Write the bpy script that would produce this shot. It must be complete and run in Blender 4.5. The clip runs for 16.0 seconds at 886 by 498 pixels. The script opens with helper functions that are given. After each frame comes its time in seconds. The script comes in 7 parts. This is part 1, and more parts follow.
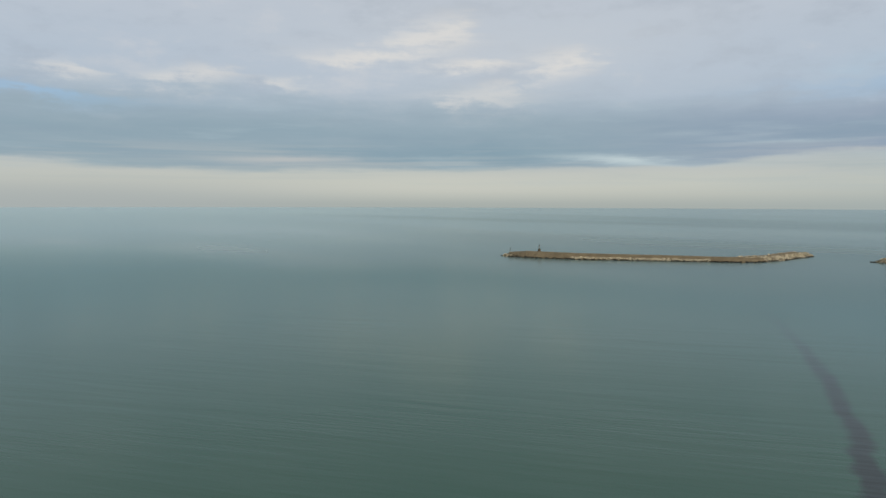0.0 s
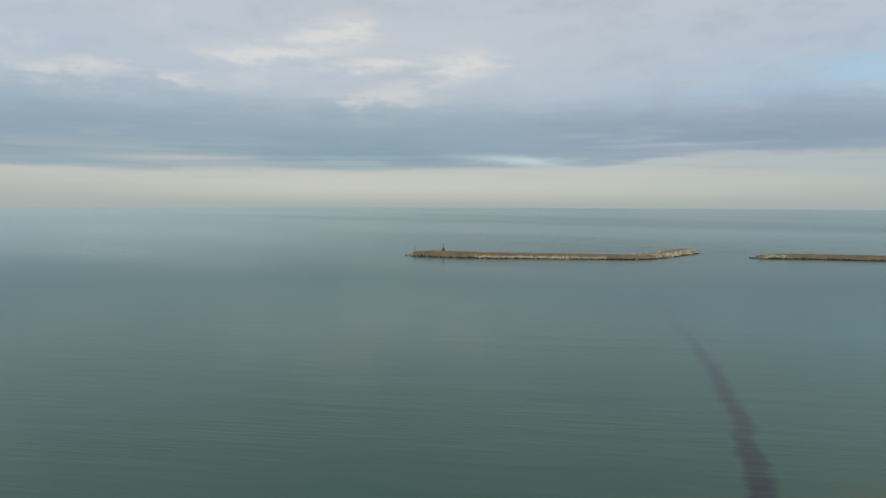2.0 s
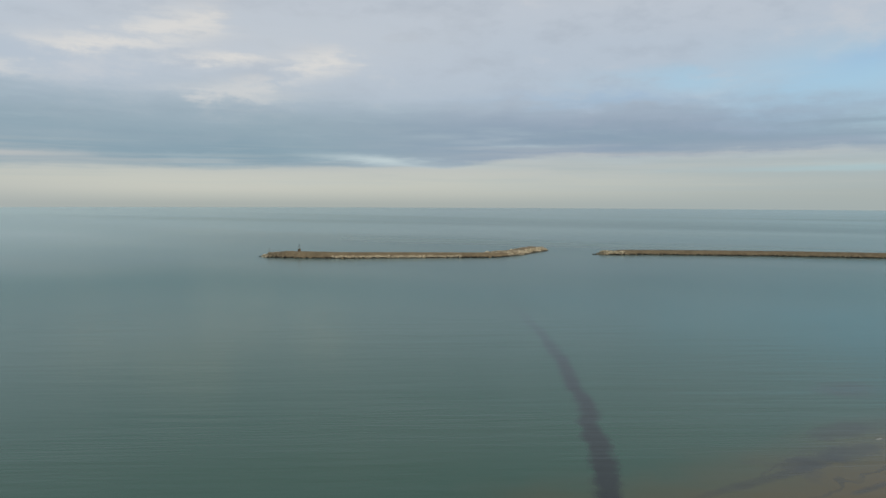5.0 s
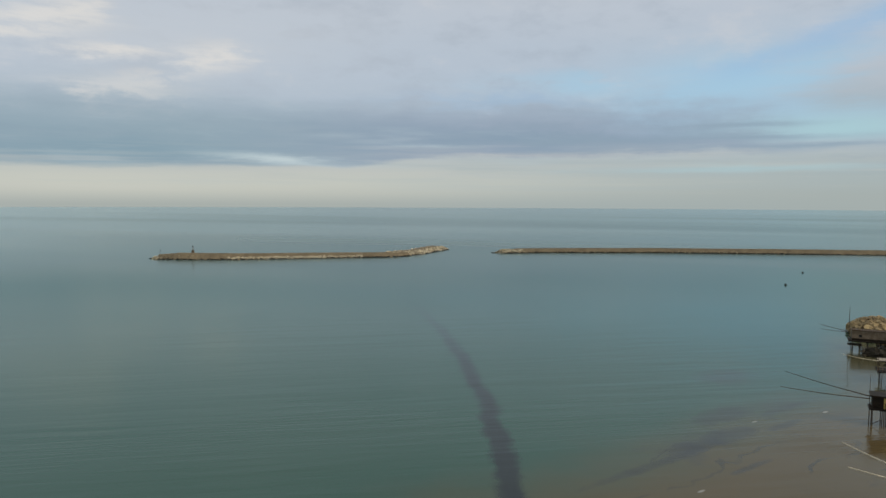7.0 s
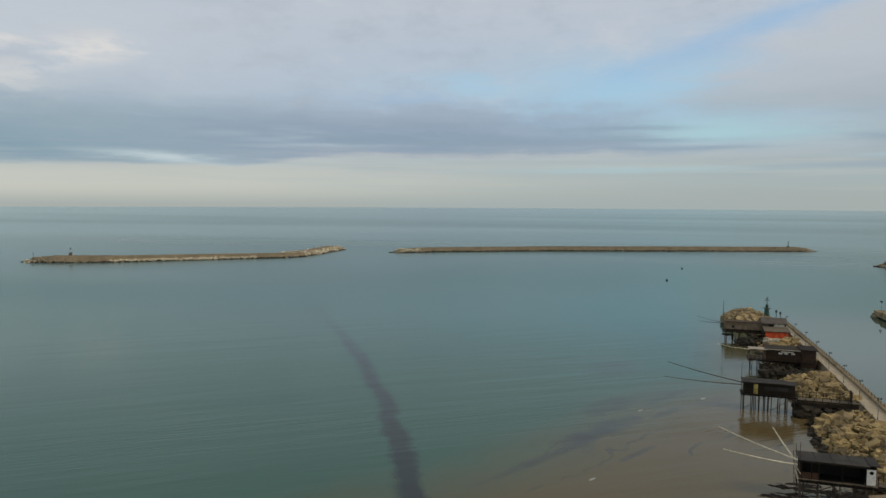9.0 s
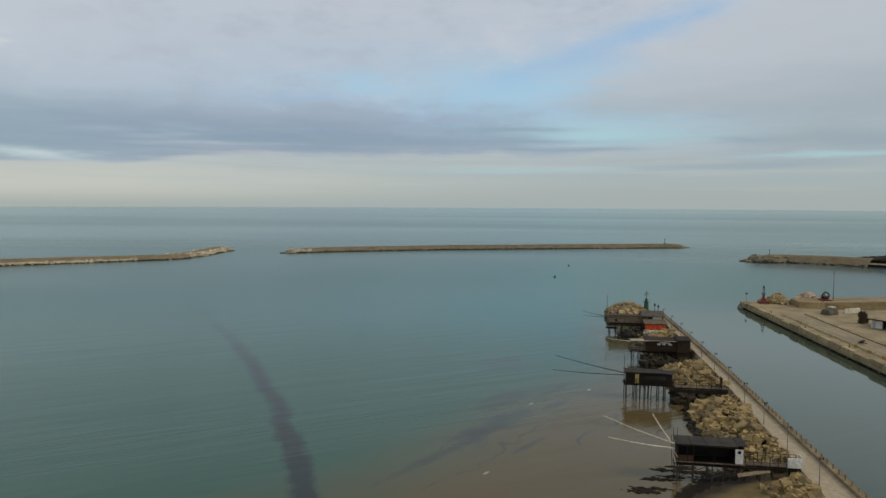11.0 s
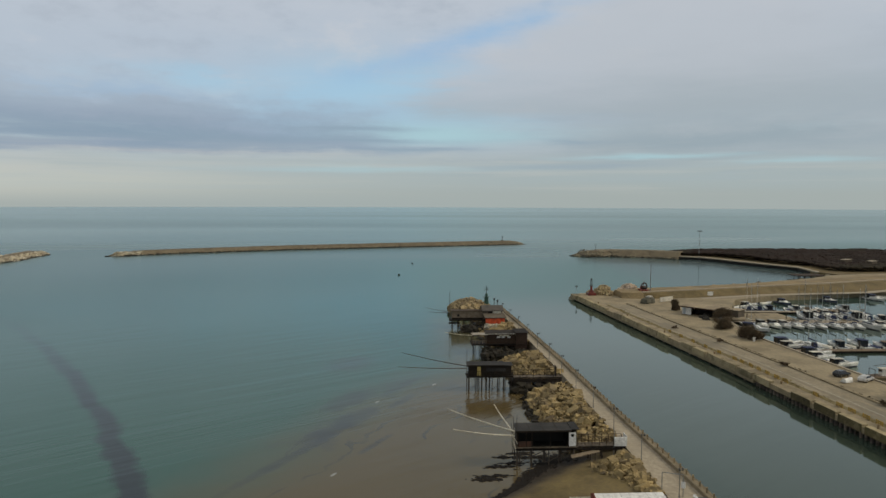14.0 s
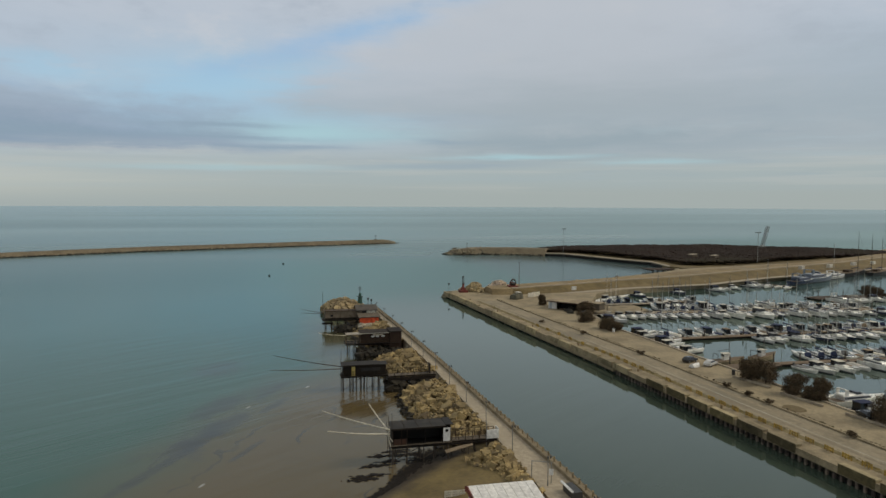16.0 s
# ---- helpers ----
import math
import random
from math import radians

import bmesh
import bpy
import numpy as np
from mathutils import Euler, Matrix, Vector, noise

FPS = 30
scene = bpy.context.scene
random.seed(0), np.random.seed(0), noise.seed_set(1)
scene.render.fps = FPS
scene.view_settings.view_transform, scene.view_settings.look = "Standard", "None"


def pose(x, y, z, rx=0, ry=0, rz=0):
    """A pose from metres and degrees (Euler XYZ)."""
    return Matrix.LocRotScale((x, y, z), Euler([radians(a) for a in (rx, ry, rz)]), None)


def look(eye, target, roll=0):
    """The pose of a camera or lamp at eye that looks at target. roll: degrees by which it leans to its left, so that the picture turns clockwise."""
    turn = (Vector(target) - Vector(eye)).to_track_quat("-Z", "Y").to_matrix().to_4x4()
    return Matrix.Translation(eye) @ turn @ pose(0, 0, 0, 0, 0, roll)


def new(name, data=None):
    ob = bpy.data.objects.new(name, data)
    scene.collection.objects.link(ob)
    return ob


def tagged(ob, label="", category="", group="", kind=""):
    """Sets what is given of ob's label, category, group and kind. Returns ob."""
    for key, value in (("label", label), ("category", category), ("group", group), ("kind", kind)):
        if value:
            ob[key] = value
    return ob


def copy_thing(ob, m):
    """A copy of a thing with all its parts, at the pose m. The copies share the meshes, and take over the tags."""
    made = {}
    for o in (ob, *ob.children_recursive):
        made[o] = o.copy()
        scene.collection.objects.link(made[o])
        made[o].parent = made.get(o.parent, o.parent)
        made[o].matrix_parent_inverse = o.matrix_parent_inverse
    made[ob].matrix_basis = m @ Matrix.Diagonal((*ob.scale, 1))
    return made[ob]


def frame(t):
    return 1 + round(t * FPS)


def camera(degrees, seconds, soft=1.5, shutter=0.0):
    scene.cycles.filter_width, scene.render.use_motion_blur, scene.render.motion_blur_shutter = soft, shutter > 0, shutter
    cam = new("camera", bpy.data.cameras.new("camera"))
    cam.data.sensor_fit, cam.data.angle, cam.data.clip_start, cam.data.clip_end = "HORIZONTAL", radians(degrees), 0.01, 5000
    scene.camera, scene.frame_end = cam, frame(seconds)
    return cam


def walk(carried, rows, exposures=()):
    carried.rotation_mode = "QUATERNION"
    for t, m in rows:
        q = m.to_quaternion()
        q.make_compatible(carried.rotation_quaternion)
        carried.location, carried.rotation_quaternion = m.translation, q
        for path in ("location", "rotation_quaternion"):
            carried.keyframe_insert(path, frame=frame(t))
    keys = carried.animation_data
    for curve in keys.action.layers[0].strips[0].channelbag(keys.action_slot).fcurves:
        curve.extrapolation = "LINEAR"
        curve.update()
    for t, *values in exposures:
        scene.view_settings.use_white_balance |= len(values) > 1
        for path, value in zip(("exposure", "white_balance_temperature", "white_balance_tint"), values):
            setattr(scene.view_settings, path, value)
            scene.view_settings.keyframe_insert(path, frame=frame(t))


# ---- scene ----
# The world's x runs along the fishing pier towards the sea, y to its left, z up from the water.
cam = camera(64.1, 16.0, soft=1.5)
EYE = (0.0, 0.0, 37.0)
# seconds, yaw, pitch, roll: the camera hovers in one place and turns to its right
TURNS = [
    (0.0, -36.30, -3.84, 0.17), (0.5, -38.25, -3.83, 0.18), (1.0, -40.18, -3.83, 0.20), (1.5, -42.09, -3.83, 0.20),
    (2.0, -44.03, -3.83, 0.20), (2.5, -45.96, -3.83, 0.20), (3.0, -47.89, -3.83, 0.21), (3.5, -49.82, -3.83, 0.22),
    (4.0, -51.76, -3.83, 0.23), (5.25, -56.60, -3.82, 0.23), (6.5, -61.55, -3.82, 0.23), (7.0, -63.58, -3.82, 0.24),
    (7.5, -65.60, -3.81, 0.27), (8.0, -67.61, -3.81, 0.28), (8.5, -69.74, -3.81, 0.29), (9.0, -71.89, -3.82, 0.30),
    (10.25, -77.30, -3.82, 0.30), (11.5, -82.68, -3.82, 0.28), (12.0, -84.78, -3.82, 0.25), (12.5, -86.87, -3.83, 0.23),
    (13.0, -88.96, -3.84, 0.22), (13.5, -91.06, -3.84, 0.21), (14.0, -93.13, -3.85, 0.20), (14.5, -95.18, -3.86, 0.21),
    (15.0, -97.32, -3.87, 0.23), (15.5, -100.14, -3.88, 0.24), (16.0, -103.39, -3.89, 0.25),
]
walk(cam, [(t, pose(*EYE, 90 + pitch, 0, yaw) @ pose(0, 0, 0, 0, 0, roll)) for t, yaw, pitch, roll in TURNS], exposures=[(0.0, 0.03), (9.0, 0.03), (13.0, 0.015), (16.0, 0.0)])

# ---- sky and sun ----
SUN_TURN, SUN_HEIGHT = 152.0, 36.0  # degrees clockwise from the first view, and above the horizon
world = bpy.data.worlds.new("winter_sky")
scene.world = world
world.use_nodes = True
wt = world.node_tree
wt.nodes.clear()


def wire(tree, kind, **values):
    """A node with its values; a value that is a socket is linked."""
    node = tree.nodes.new(kind)
    for key, value in values.items():
        socket = node.inputs[int(key[1:])] if key[0] == "i" and key[1:].isdigit() else None
        if socket is None:
            if key == "op":
                node.operation = value
            elif key == "dims":
                node.noise_dimensions = value
            continue
        if isinstance(value, bpy.types.NodeSocket):
            tree.links.new(value, socket)
        else:
            socket.default_value = value
    return node


def calc(tree, op, a, b=0.0, c=0.0):
    return wire(tree, "ShaderNodeMath", op=op, i0=a, i1=b, i2=c).outputs[0]


def ease(tree, value, low, high):
    """0 below low, 1 above high, soft between (high may be the smaller)."""
    node = tree.nodes.new("ShaderNodeMapRange")
    node.interpolation_type = "SMOOTHSTEP"
    node.clamp = True
    tree.links.new(value, node.inputs[0])
    if low < high:
        pairs = (low, high, 0.0, 1.0)
    else:
        pairs = (high, low, 1.0, 0.0)
    for n, v in enumerate(pairs):
        node.inputs[n + 1].default_value = v
    return node.outputs[0]


def blend(tree, share, a, b, mode="MIX"):
    node = tree.nodes.new("ShaderNodeMix")
    node.data_type, node.blend_type = "RGBA", mode
    for socket, value in ((node.inputs[0], share), (node.inputs[6], a), (node.inputs[7], b)):
        if isinstance(value, bpy.types.NodeSocket):
            tree.links.new(value, socket)
        else:
            socket.default_value = value if isinstance(value, float) else (*value[:3], 1.0)
    return node.outputs[2]


def grain(tree, vector, scale, detail=4.0, rough=0.55):
    node = tree.nodes.new("ShaderNodeTexNoise")
    if vector is not None:
        tree.links.new(vector, node.inputs["Vector"])
    node.inputs["Scale"].default_value = scale
    node.inputs["Detail"].default_value = detail
    node.inputs["Roughness"].default_value = rough
    return node.outputs["Fac"]


def triple(tree, x, y, z=0.0):
    return wire(tree, "ShaderNodeCombineXYZ", i0=x, i1=y, i2=z).outputs[0]


def lin(r, g, b):
    """A linear colour from the 0 to 255 values of a paint card."""
    return tuple((v / 255 / 12.92) if v < 10.3 else ((v / 255 + 0.055) / 1.055) ** 2.4 for v in (r, g, b))


ways = wt.nodes.new("ShaderNodeTexCoord").outputs["Generated"]
split = wire(wt, "ShaderNodeSeparateXYZ", i0=ways)
vx, vy, vz = split.outputs
turn = calc(wt, "SUBTRACT", calc(wt, "MULTIPLY", calc(wt, "ARCTAN2", vx, vy), 57.2958), 36.3)
rise = calc(wt, "MULTIPLY", calc(wt, "ARCSINE", vz), 57.2958)
flat = triple(wt, calc(wt, "MULTIPLY", turn, 0.055), calc(wt, "MULTIPLY", rise, 0.30), 3.1)
fine = triple(wt, calc(wt, "MULTIPLY", turn, 0.11), calc(wt, "MULTIPLY", rise, 0.95), 7.7)
soft_n = calc(wt, "SUBTRACT", grain(wt, flat, 1.0, 6.0, 0.6), 0.5)
fine_n = calc(wt, "SUBTRACT", grain(wt, fine, 1.0, 6.0, 0.6), 0.5)
blot = triple(wt, calc(wt, "MULTIPLY", vx, 7.0), calc(wt, "MULTIPLY", vy, 7.0), calc(wt, "MULTIPLY", vz, 17.0))
blot_n = calc(wt, "SUBTRACT", grain(wt, blot, 1.0, 7.0, 0.62), 0.5)
lift = ease(wt, rise, 1.5, 7.0)
bent = calc(wt, "ADD", rise, calc(wt, "MULTIPLY", calc(wt, "MULTIPLY_ADD", soft_n, 4.0, calc(wt, "MULTIPLY", fine_n, 1.6)), lift))
swung = calc(wt, "ADD", turn, calc(wt, "MULTIPLY_ADD", fine_n, 10.0, calc(wt, "MULTIPLY", blot_n, 14.0)))
bump_el = calc(wt, "ADD", rise, calc(wt, "MULTIPLY_ADD", fine_n, 1.3, calc(wt, "MULTIPLY", blot_n, calc(wt, "MULTIPLY", lift, 4.5))))


def puff(turn_0, rise_0, wide, high, slope=0.0):
    """A soft-edged patch of the cloud cover, 1 in its middle."""
    da = calc(wt, "SUBTRACT", swung, turn_0)
    de = calc(wt, "SUBTRACT", calc(wt, "SUBTRACT", bump_el, rise_0), calc(wt, "MULTIPLY", da, slope))
    r = calc(wt, "ADD", calc(wt, "POWER", calc(wt, "DIVIDE", da, wide), 2.0), calc(wt, "POWER", calc(wt, "DIVIDE", de, high), 2.0))
    return calc(wt, "POWER", 2.71828, calc(wt, "MULTIPLY", r, -1.0))


def strand(turn_0, rise_0, wide, high, slope=0.0):
    """A thin drawn-out wisp with little billow."""
    da = calc(wt, "SUBTRACT", calc(wt, "ADD", turn, calc(wt, "MULTIPLY_ADD", fine_n, 9.0, calc(wt, "MULTIPLY", soft_n, 7.0))), turn_0)
    de = calc(wt, "SUBTRACT", calc(wt, "SUBTRACT", calc(wt, "MULTIPLY_ADD", fine_n, 1.0, rise), rise_0), calc(wt, "MULTIPLY", da, slope))
    r = calc(wt, "ADD", calc(wt, "POWER", calc(wt, "DIVIDE", da, wide), 2.0), calc(wt, "POWER", calc(wt, "DIVIDE", de, high), 2.0))
    return calc(wt, "POWER", 2.71828, calc(wt, "MULTIPLY", r, -1.0))


def most(*masks):
    out = masks[0]
    for m in masks[1:]:
        out = calc(wt, "MAXIMUM", out, m)
    return out


ramp = wt.nodes.new("ShaderNodeValToRGB")
wt.links.new(calc(wt, "DIVIDE", calc(wt, "ADD", bent, 2.0), 32.0), ramp.inputs[0])
STEPS = [(-0.6, (164, 171, 167)), (0.6, (172, 178, 173)), (1.3, (184, 189, 183)), (2.4, (187, 192, 188)), (4.0, (176, 186, 192)),
         (7.0, (169, 184, 197)), (10.0, (177, 190, 204)), (15.0, (185, 194, 205)), (30.0, (180, 181, 178))]
while len(ramp.color_ramp.elements) < len(STEPS):
    ramp.color_ramp.elements.new(0.5)
for element, (angle, colour) in zip(ramp.color_ramp.elements, STEPS):
    element.position = (angle + 2.0) / 32.0
    element.color = (*lin(*colour), 1.0)
tone = ramp.outputs[0]
# broken grey and white mottling of the high cover
tone = blend(wt, calc(wt, "MULTIPLY", ease(wt, blot_n, 0.02, -0.2), calc(wt, "MULTIPLY", lift, 0.55)), tone, lin(164, 175, 188))
tone = blend(wt, calc(wt, "MULTIPLY", ease(wt, blot_n, 0.02, 0.22), calc(wt, "MULTIPLY", lift, 0.45)), tone, lin(203, 205, 209))
# the long blue-grey stratus bank over the open sea
foot = calc(wt, "SUBTRACT", bump_el, calc(wt, "MULTIPLY_ADD", ease(wt, turn, 2.0, 7.0), 0.45, calc(wt, "MULTIPLY_ADD", ease(wt, turn, 19.0, 28.0), 0.85, calc(wt, "MULTIPLY", ease(wt, turn, -22.0, -33.0), 0.6))))
bank = calc(wt, "MULTIPLY", ease(wt, foot, 2.1, 2.7), ease(wt, bent, 9.2, 5.2))
bank = calc(wt, "MULTIPLY", bank, ease(wt, swung, 62.0, 46.0))
bank = calc(wt, "MULTIPLY", bank, calc(wt, "MULTIPLY_ADD", ease(wt, fine_n, -0.2, 0.15), 0.16, 0.84))
tone = blend(wt, calc(wt, "MULTIPLY", bank, 0.9), tone, blend(wt, ease(wt, turn, 5.0, 30.0), lin(138, 161, 174), lin(142, 158, 178)))
dark_base = most(puff(2.0, 3.7, 11.0, 1.0), calc(wt, "MULTIPLY", puff(35.0, 5.0, 15.0, 0.9), 0.8))
tone = blend(wt, calc(wt, "MULTIPLY", dark_base, 0.5), tone, lin(122, 151, 167))
# grey cover over the harbour side
mass = calc(wt, "MULTIPLY", ease(wt, swung, 60.0, 76.0), calc(wt, "MULTIPLY", ease(wt, bump_el, 2.2, 4.5), ease(wt, bent, 15.0, 7.0)))
tone = blend(wt, calc(wt, "MULTIPLY", mass, 0.75), tone, lin(161, 173, 180))
low_bar = most(puff(72.0, 3.3, 9.0, 0.4), puff(78.0, 4.8, 12.0, 1.0))
tone = blend(wt, calc(wt, "MULTIPLY", low_bar, 0.8), tone, lin(150, 166, 175))
low_right = calc(wt, "MULTIPLY", ease(wt, turn, 12.0, 60.0), ease(wt, rise, 4.5, 2.0))
tone = blend(wt, calc(wt, "MULTIPLY", low_right, 0.8), tone, lin(159, 173, 176))
low_streak = calc(wt, "MULTIPLY", ease(wt, fine_n, 0.03, 0.16), calc(wt, "MULTIPLY", ease(wt, rise, 0.6, 1.8), ease(wt, rise, 4.2, 2.6)))
tone = blend(wt, calc(wt, "MULTIPLY", low_streak, 0.22), tone, lin(168, 182, 190))
thin = triple(wt, calc(wt, "MULTIPLY", turn, 0.10), calc(wt, "MULTIPLY_ADD", rise, 1.1, calc(wt, "MULTIPLY", blot_n, 1.5)), 1.3)
thin_n = calc(wt, "SUBTRACT", grain(wt, thin, 1.0, 5.0, 0.55), 0.5)
belt = calc(wt, "MULTIPLY", ease(wt, rise, 1.0, 3.0), ease(wt, rise, 9.5, 6.0))
tone = blend(wt, calc(wt, "MULTIPLY", calc(wt, "MULTIPLY", ease(wt, thin_n, 0.03, 0.2), belt), 0.16), tone, lin(178, 196, 204))
tone = blend(wt, calc(wt, "MULTIPLY", calc(wt, "MULTIPLY", ease(wt, thin_n, -0.03, -0.2), belt), 0.18), tone, lin(140, 157, 172))
# thin layers between the bank and the horizon
layer = triple(wt, calc(wt, "MULTIPLY", turn, 0.045), calc(wt, "MULTIPLY", rise, 1.5), 5.2)
layer_n = calc(wt, "SUBTRACT", grain(wt, layer, 1.0, 4.0, 0.55), 0.5)
low_sky = calc(wt, "MULTIPLY", ease(wt, rise, 0.3, 1.2), ease(wt, rise, 5.0, 3.4))
tone = blend(wt, calc(wt, "MULTIPLY", calc(wt, "MULTIPLY", ease(wt, layer_n, 0.0, 0.16), low_sky), 0.3), tone, lin(190, 192, 188))
tone = blend(wt, calc(wt, "MULTIPLY", calc(wt, "MULTIPLY", ease(wt, layer_n, 0.0, -0.16), low_sky), 0.35), tone, lin(163, 177, 181))
# gaps of clear sky
clear = wt.nodes.new("ShaderNodeTexSky")
clear.sky_type, clear.sun_disc = "NISHITA", False
clear.sun_elevation, clear.sun_rotation = radians(SUN_HEIGHT), radians(SUN_TURN + 36.3)
gap_tone = blend(wt, 0.85, blend(wt, 1.0, clear.outputs[0], (0.09, 0.09, 0.09), "MULTIPLY"), lin(150, 189, 224))
pale_gap = most(puff(50.0, 9.0, 8.5, 2.3), calc(wt, "MULTIPLY", puff(39.0, 9.3, 7.5, 0.9), 0.8), calc(wt, "MULTIPLY", puff(55.5, 6.8, 6.0, 1.6), 0.75))
tone = blend(wt, calc(wt, "MULTIPLY", pale_gap, 0.95), tone, lin(163, 198, 220))
# the cover's ragged edge beyond the gap
rim = calc(wt, "SUBTRACT", calc(wt, "ADD", turn, calc(wt, "MULTIPLY_ADD", fine_n, 8.0, calc(wt, "MULTIPLY", blot_n, 7.0))), calc(wt, "MULTIPLY_ADD", calc(wt, "MAXIMUM", calc(wt, "SUBTRACT", rise, 8.5), 0.0), 2.1, 54.0))
cover = calc(wt, "MULTIPLY", ease(wt, rim, -1.5, 4.5), calc(wt, "MULTIPLY", ease(wt, calc(wt, "MULTIPLY_ADD", fine_n, 1.2, rise), 5.9, 7.3), ease(wt, turn, 100.0, 80.0)))
tone = blend(wt, calc(wt, "MULTIPLY", cover, 0.72), tone, blend(wt, ease(wt, bent, 6.5, 11.0), lin(164, 175, 182), lin(185, 191, 198)))
gaps = most(calc(wt, "MULTIPLY", puff(58.5, 12.5, 8.0, 1.0, 0.30), 0.85), calc(wt, "MULTIPLY", puff(51.5, 10.4, 4.0, 0.9, 0.2), 0.6), calc(wt, "MULTIPLY", puff(32.0, 8.0, 8.0, 0.5), 0.4), calc(wt, "MULTIPLY", puff(-31.0, 7.3, 7.0, 0.4), 0.6))
gaps = calc(wt, "MULTIPLY", gaps, calc(wt, "MULTIPLY_ADD", ease(wt, blot_n, 0.16, -0.14), 0.35, 0.75))
tone = blend(wt, calc(wt, "MULTIPLY", gaps, 0.85), tone, gap_tone)
lens = most(strand(57.5, 5.4, 7.5, 0.95), calc(wt, "MULTIPLY", strand(73.5, 3.5, 5.0, 0.2), 0.8), calc(wt, "MULTIPLY", strand(84.5, 3.1, 4.5, 0.18), 0.6), calc(wt, "MULTIPLY", strand(52.0, 2.6, 9.0, 0.25), 0.5))
tone = blend(wt, calc(wt, "MULTIPLY", lens, 0.9), tone, lin(168, 202, 210))
fingers = most(strand(49.5, 5.75, 5.0, 0.2), strand(50.5, 4.85, 6.0, 0.2), strand(53.0, 4.1, 6.0, 0.18), calc(wt, "MULTIPLY", strand(66.0, 4.6, 3.0, 0.3), 0.7), calc(wt, "MULTIPLY", strand(67.0, 2.75, 7.0, 0.22), 0.6))
tone = blend(wt, calc(wt, "MULTIPLY", fingers, 0.75), tone, lin(142, 162, 178))
# sunlit edges
tone = blend(wt, calc(wt, "MULTIPLY", puff(4.0, 11.5, 17.0, 3.5), 0.4), tone, lin(203, 206, 209))
cream = most(puff(-1.0, 12.7, 2.4, 1.2), puff(-5.5, 11.4, 4.2, 0.5), puff(8.6, 10.5, 2.4, 1.0), puff(1.8, 10.5, 3.0, 0.5), calc(wt, "MULTIPLY", puff(-27.0, 9.2, 2.4, 0.6), 0.8), calc(wt, "MULTIPLY", puff(-19.0, 9.4, 2.6, 0.6), 0.8))
cream = most(cream, calc(wt, "MULTIPLY", puff(4.2, 8.5, 4.0, 0.5), 0.7), calc(wt, "MULTIPLY", puff(-12.0, 9.1, 3.0, 0.4), 0.7))
tone = blend(wt, calc(wt, "MULTIPLY", cream, 0.72), tone, lin(222, 219, 214))
bright = most(strand(15.3, 3.3, 4.6, 0.3, -0.07), calc(wt, "MULTIPLY", strand(18.0, 5.15, 2.4, 0.22), 0.18), calc(wt, "MULTIPLY", strand(25.5, 4.45, 3.2, 0.18), 0.3), calc(wt, "MULTIPLY", strand(22.0, 4.85, 2.4, 0.18), 0.18))
tone = blend(wt, calc(wt, "MULTIPLY", bright, 0.72), tone, lin(200, 214, 216))
lobe = most(strand(-12.5, 3.25, 5.5, 0.36), calc(wt, "MULTIPLY", strand(34.0, 3.75, 9.0, 0.16), 0.6))
tone = blend(wt, calc(wt, "MULTIPLY", lobe, 0.65), tone, lin(192, 192, 190))
# warm haze over the horizon
haze = calc(wt, "MULTIPLY", ease(wt, rise, 2.9, 1.4), ease(wt, rise, -0.3, 0.9))
haze = calc(wt, "MULTIPLY", haze, ease(wt, turn, 70.0, -10.0))
tone = blend(wt, calc(wt, "MULTIPLY", haze, 0.55), tone, lin(205, 205, 193))
tan_low = calc(wt, "MULTIPLY", ease(wt, rise, 2.0, 0.4), ease(wt, turn, 25.0, 65.0))
tone = blend(wt, calc(wt, "MULTIPLY", tan_low, 0.5), tone, lin(165, 171, 165))
mist = calc(wt, "MULTIPLY", ease(wt, turn, 2.0, -28.0), ease(wt, rise, 3.0, 0.2))
tone = blend(wt, calc(wt, "MULTIPLY", mist, 0.8), tone, lin(167, 174, 174))
sky_out = wire(wt, "ShaderNodeBackground", i0=tone, i1=1.0)
wt.links.new(sky_out.outputs[0], wt.nodes.new("ShaderNodeOutputWorld").inputs[0])

sun_data = bpy.data.lights.new("sun", "SUN")
sun_data.energy, sun_data.angle, sun_data.color = 1.5, radians(14.0), (1.0, 0.90, 0.74)
sun = new("sun", sun_data)
a = radians(SUN_TURN + 36.3)
sun_at = Vector((math.sin(a) * math.cos(radians(SUN_HEIGHT)), math.cos(a) * math.cos(radians(SUN_HEIGHT)), math.sin(radians(SUN_HEIGHT))))
sun.matrix_world = look(sun_at * 300, (0, 0, 0))

# ---- materials ----


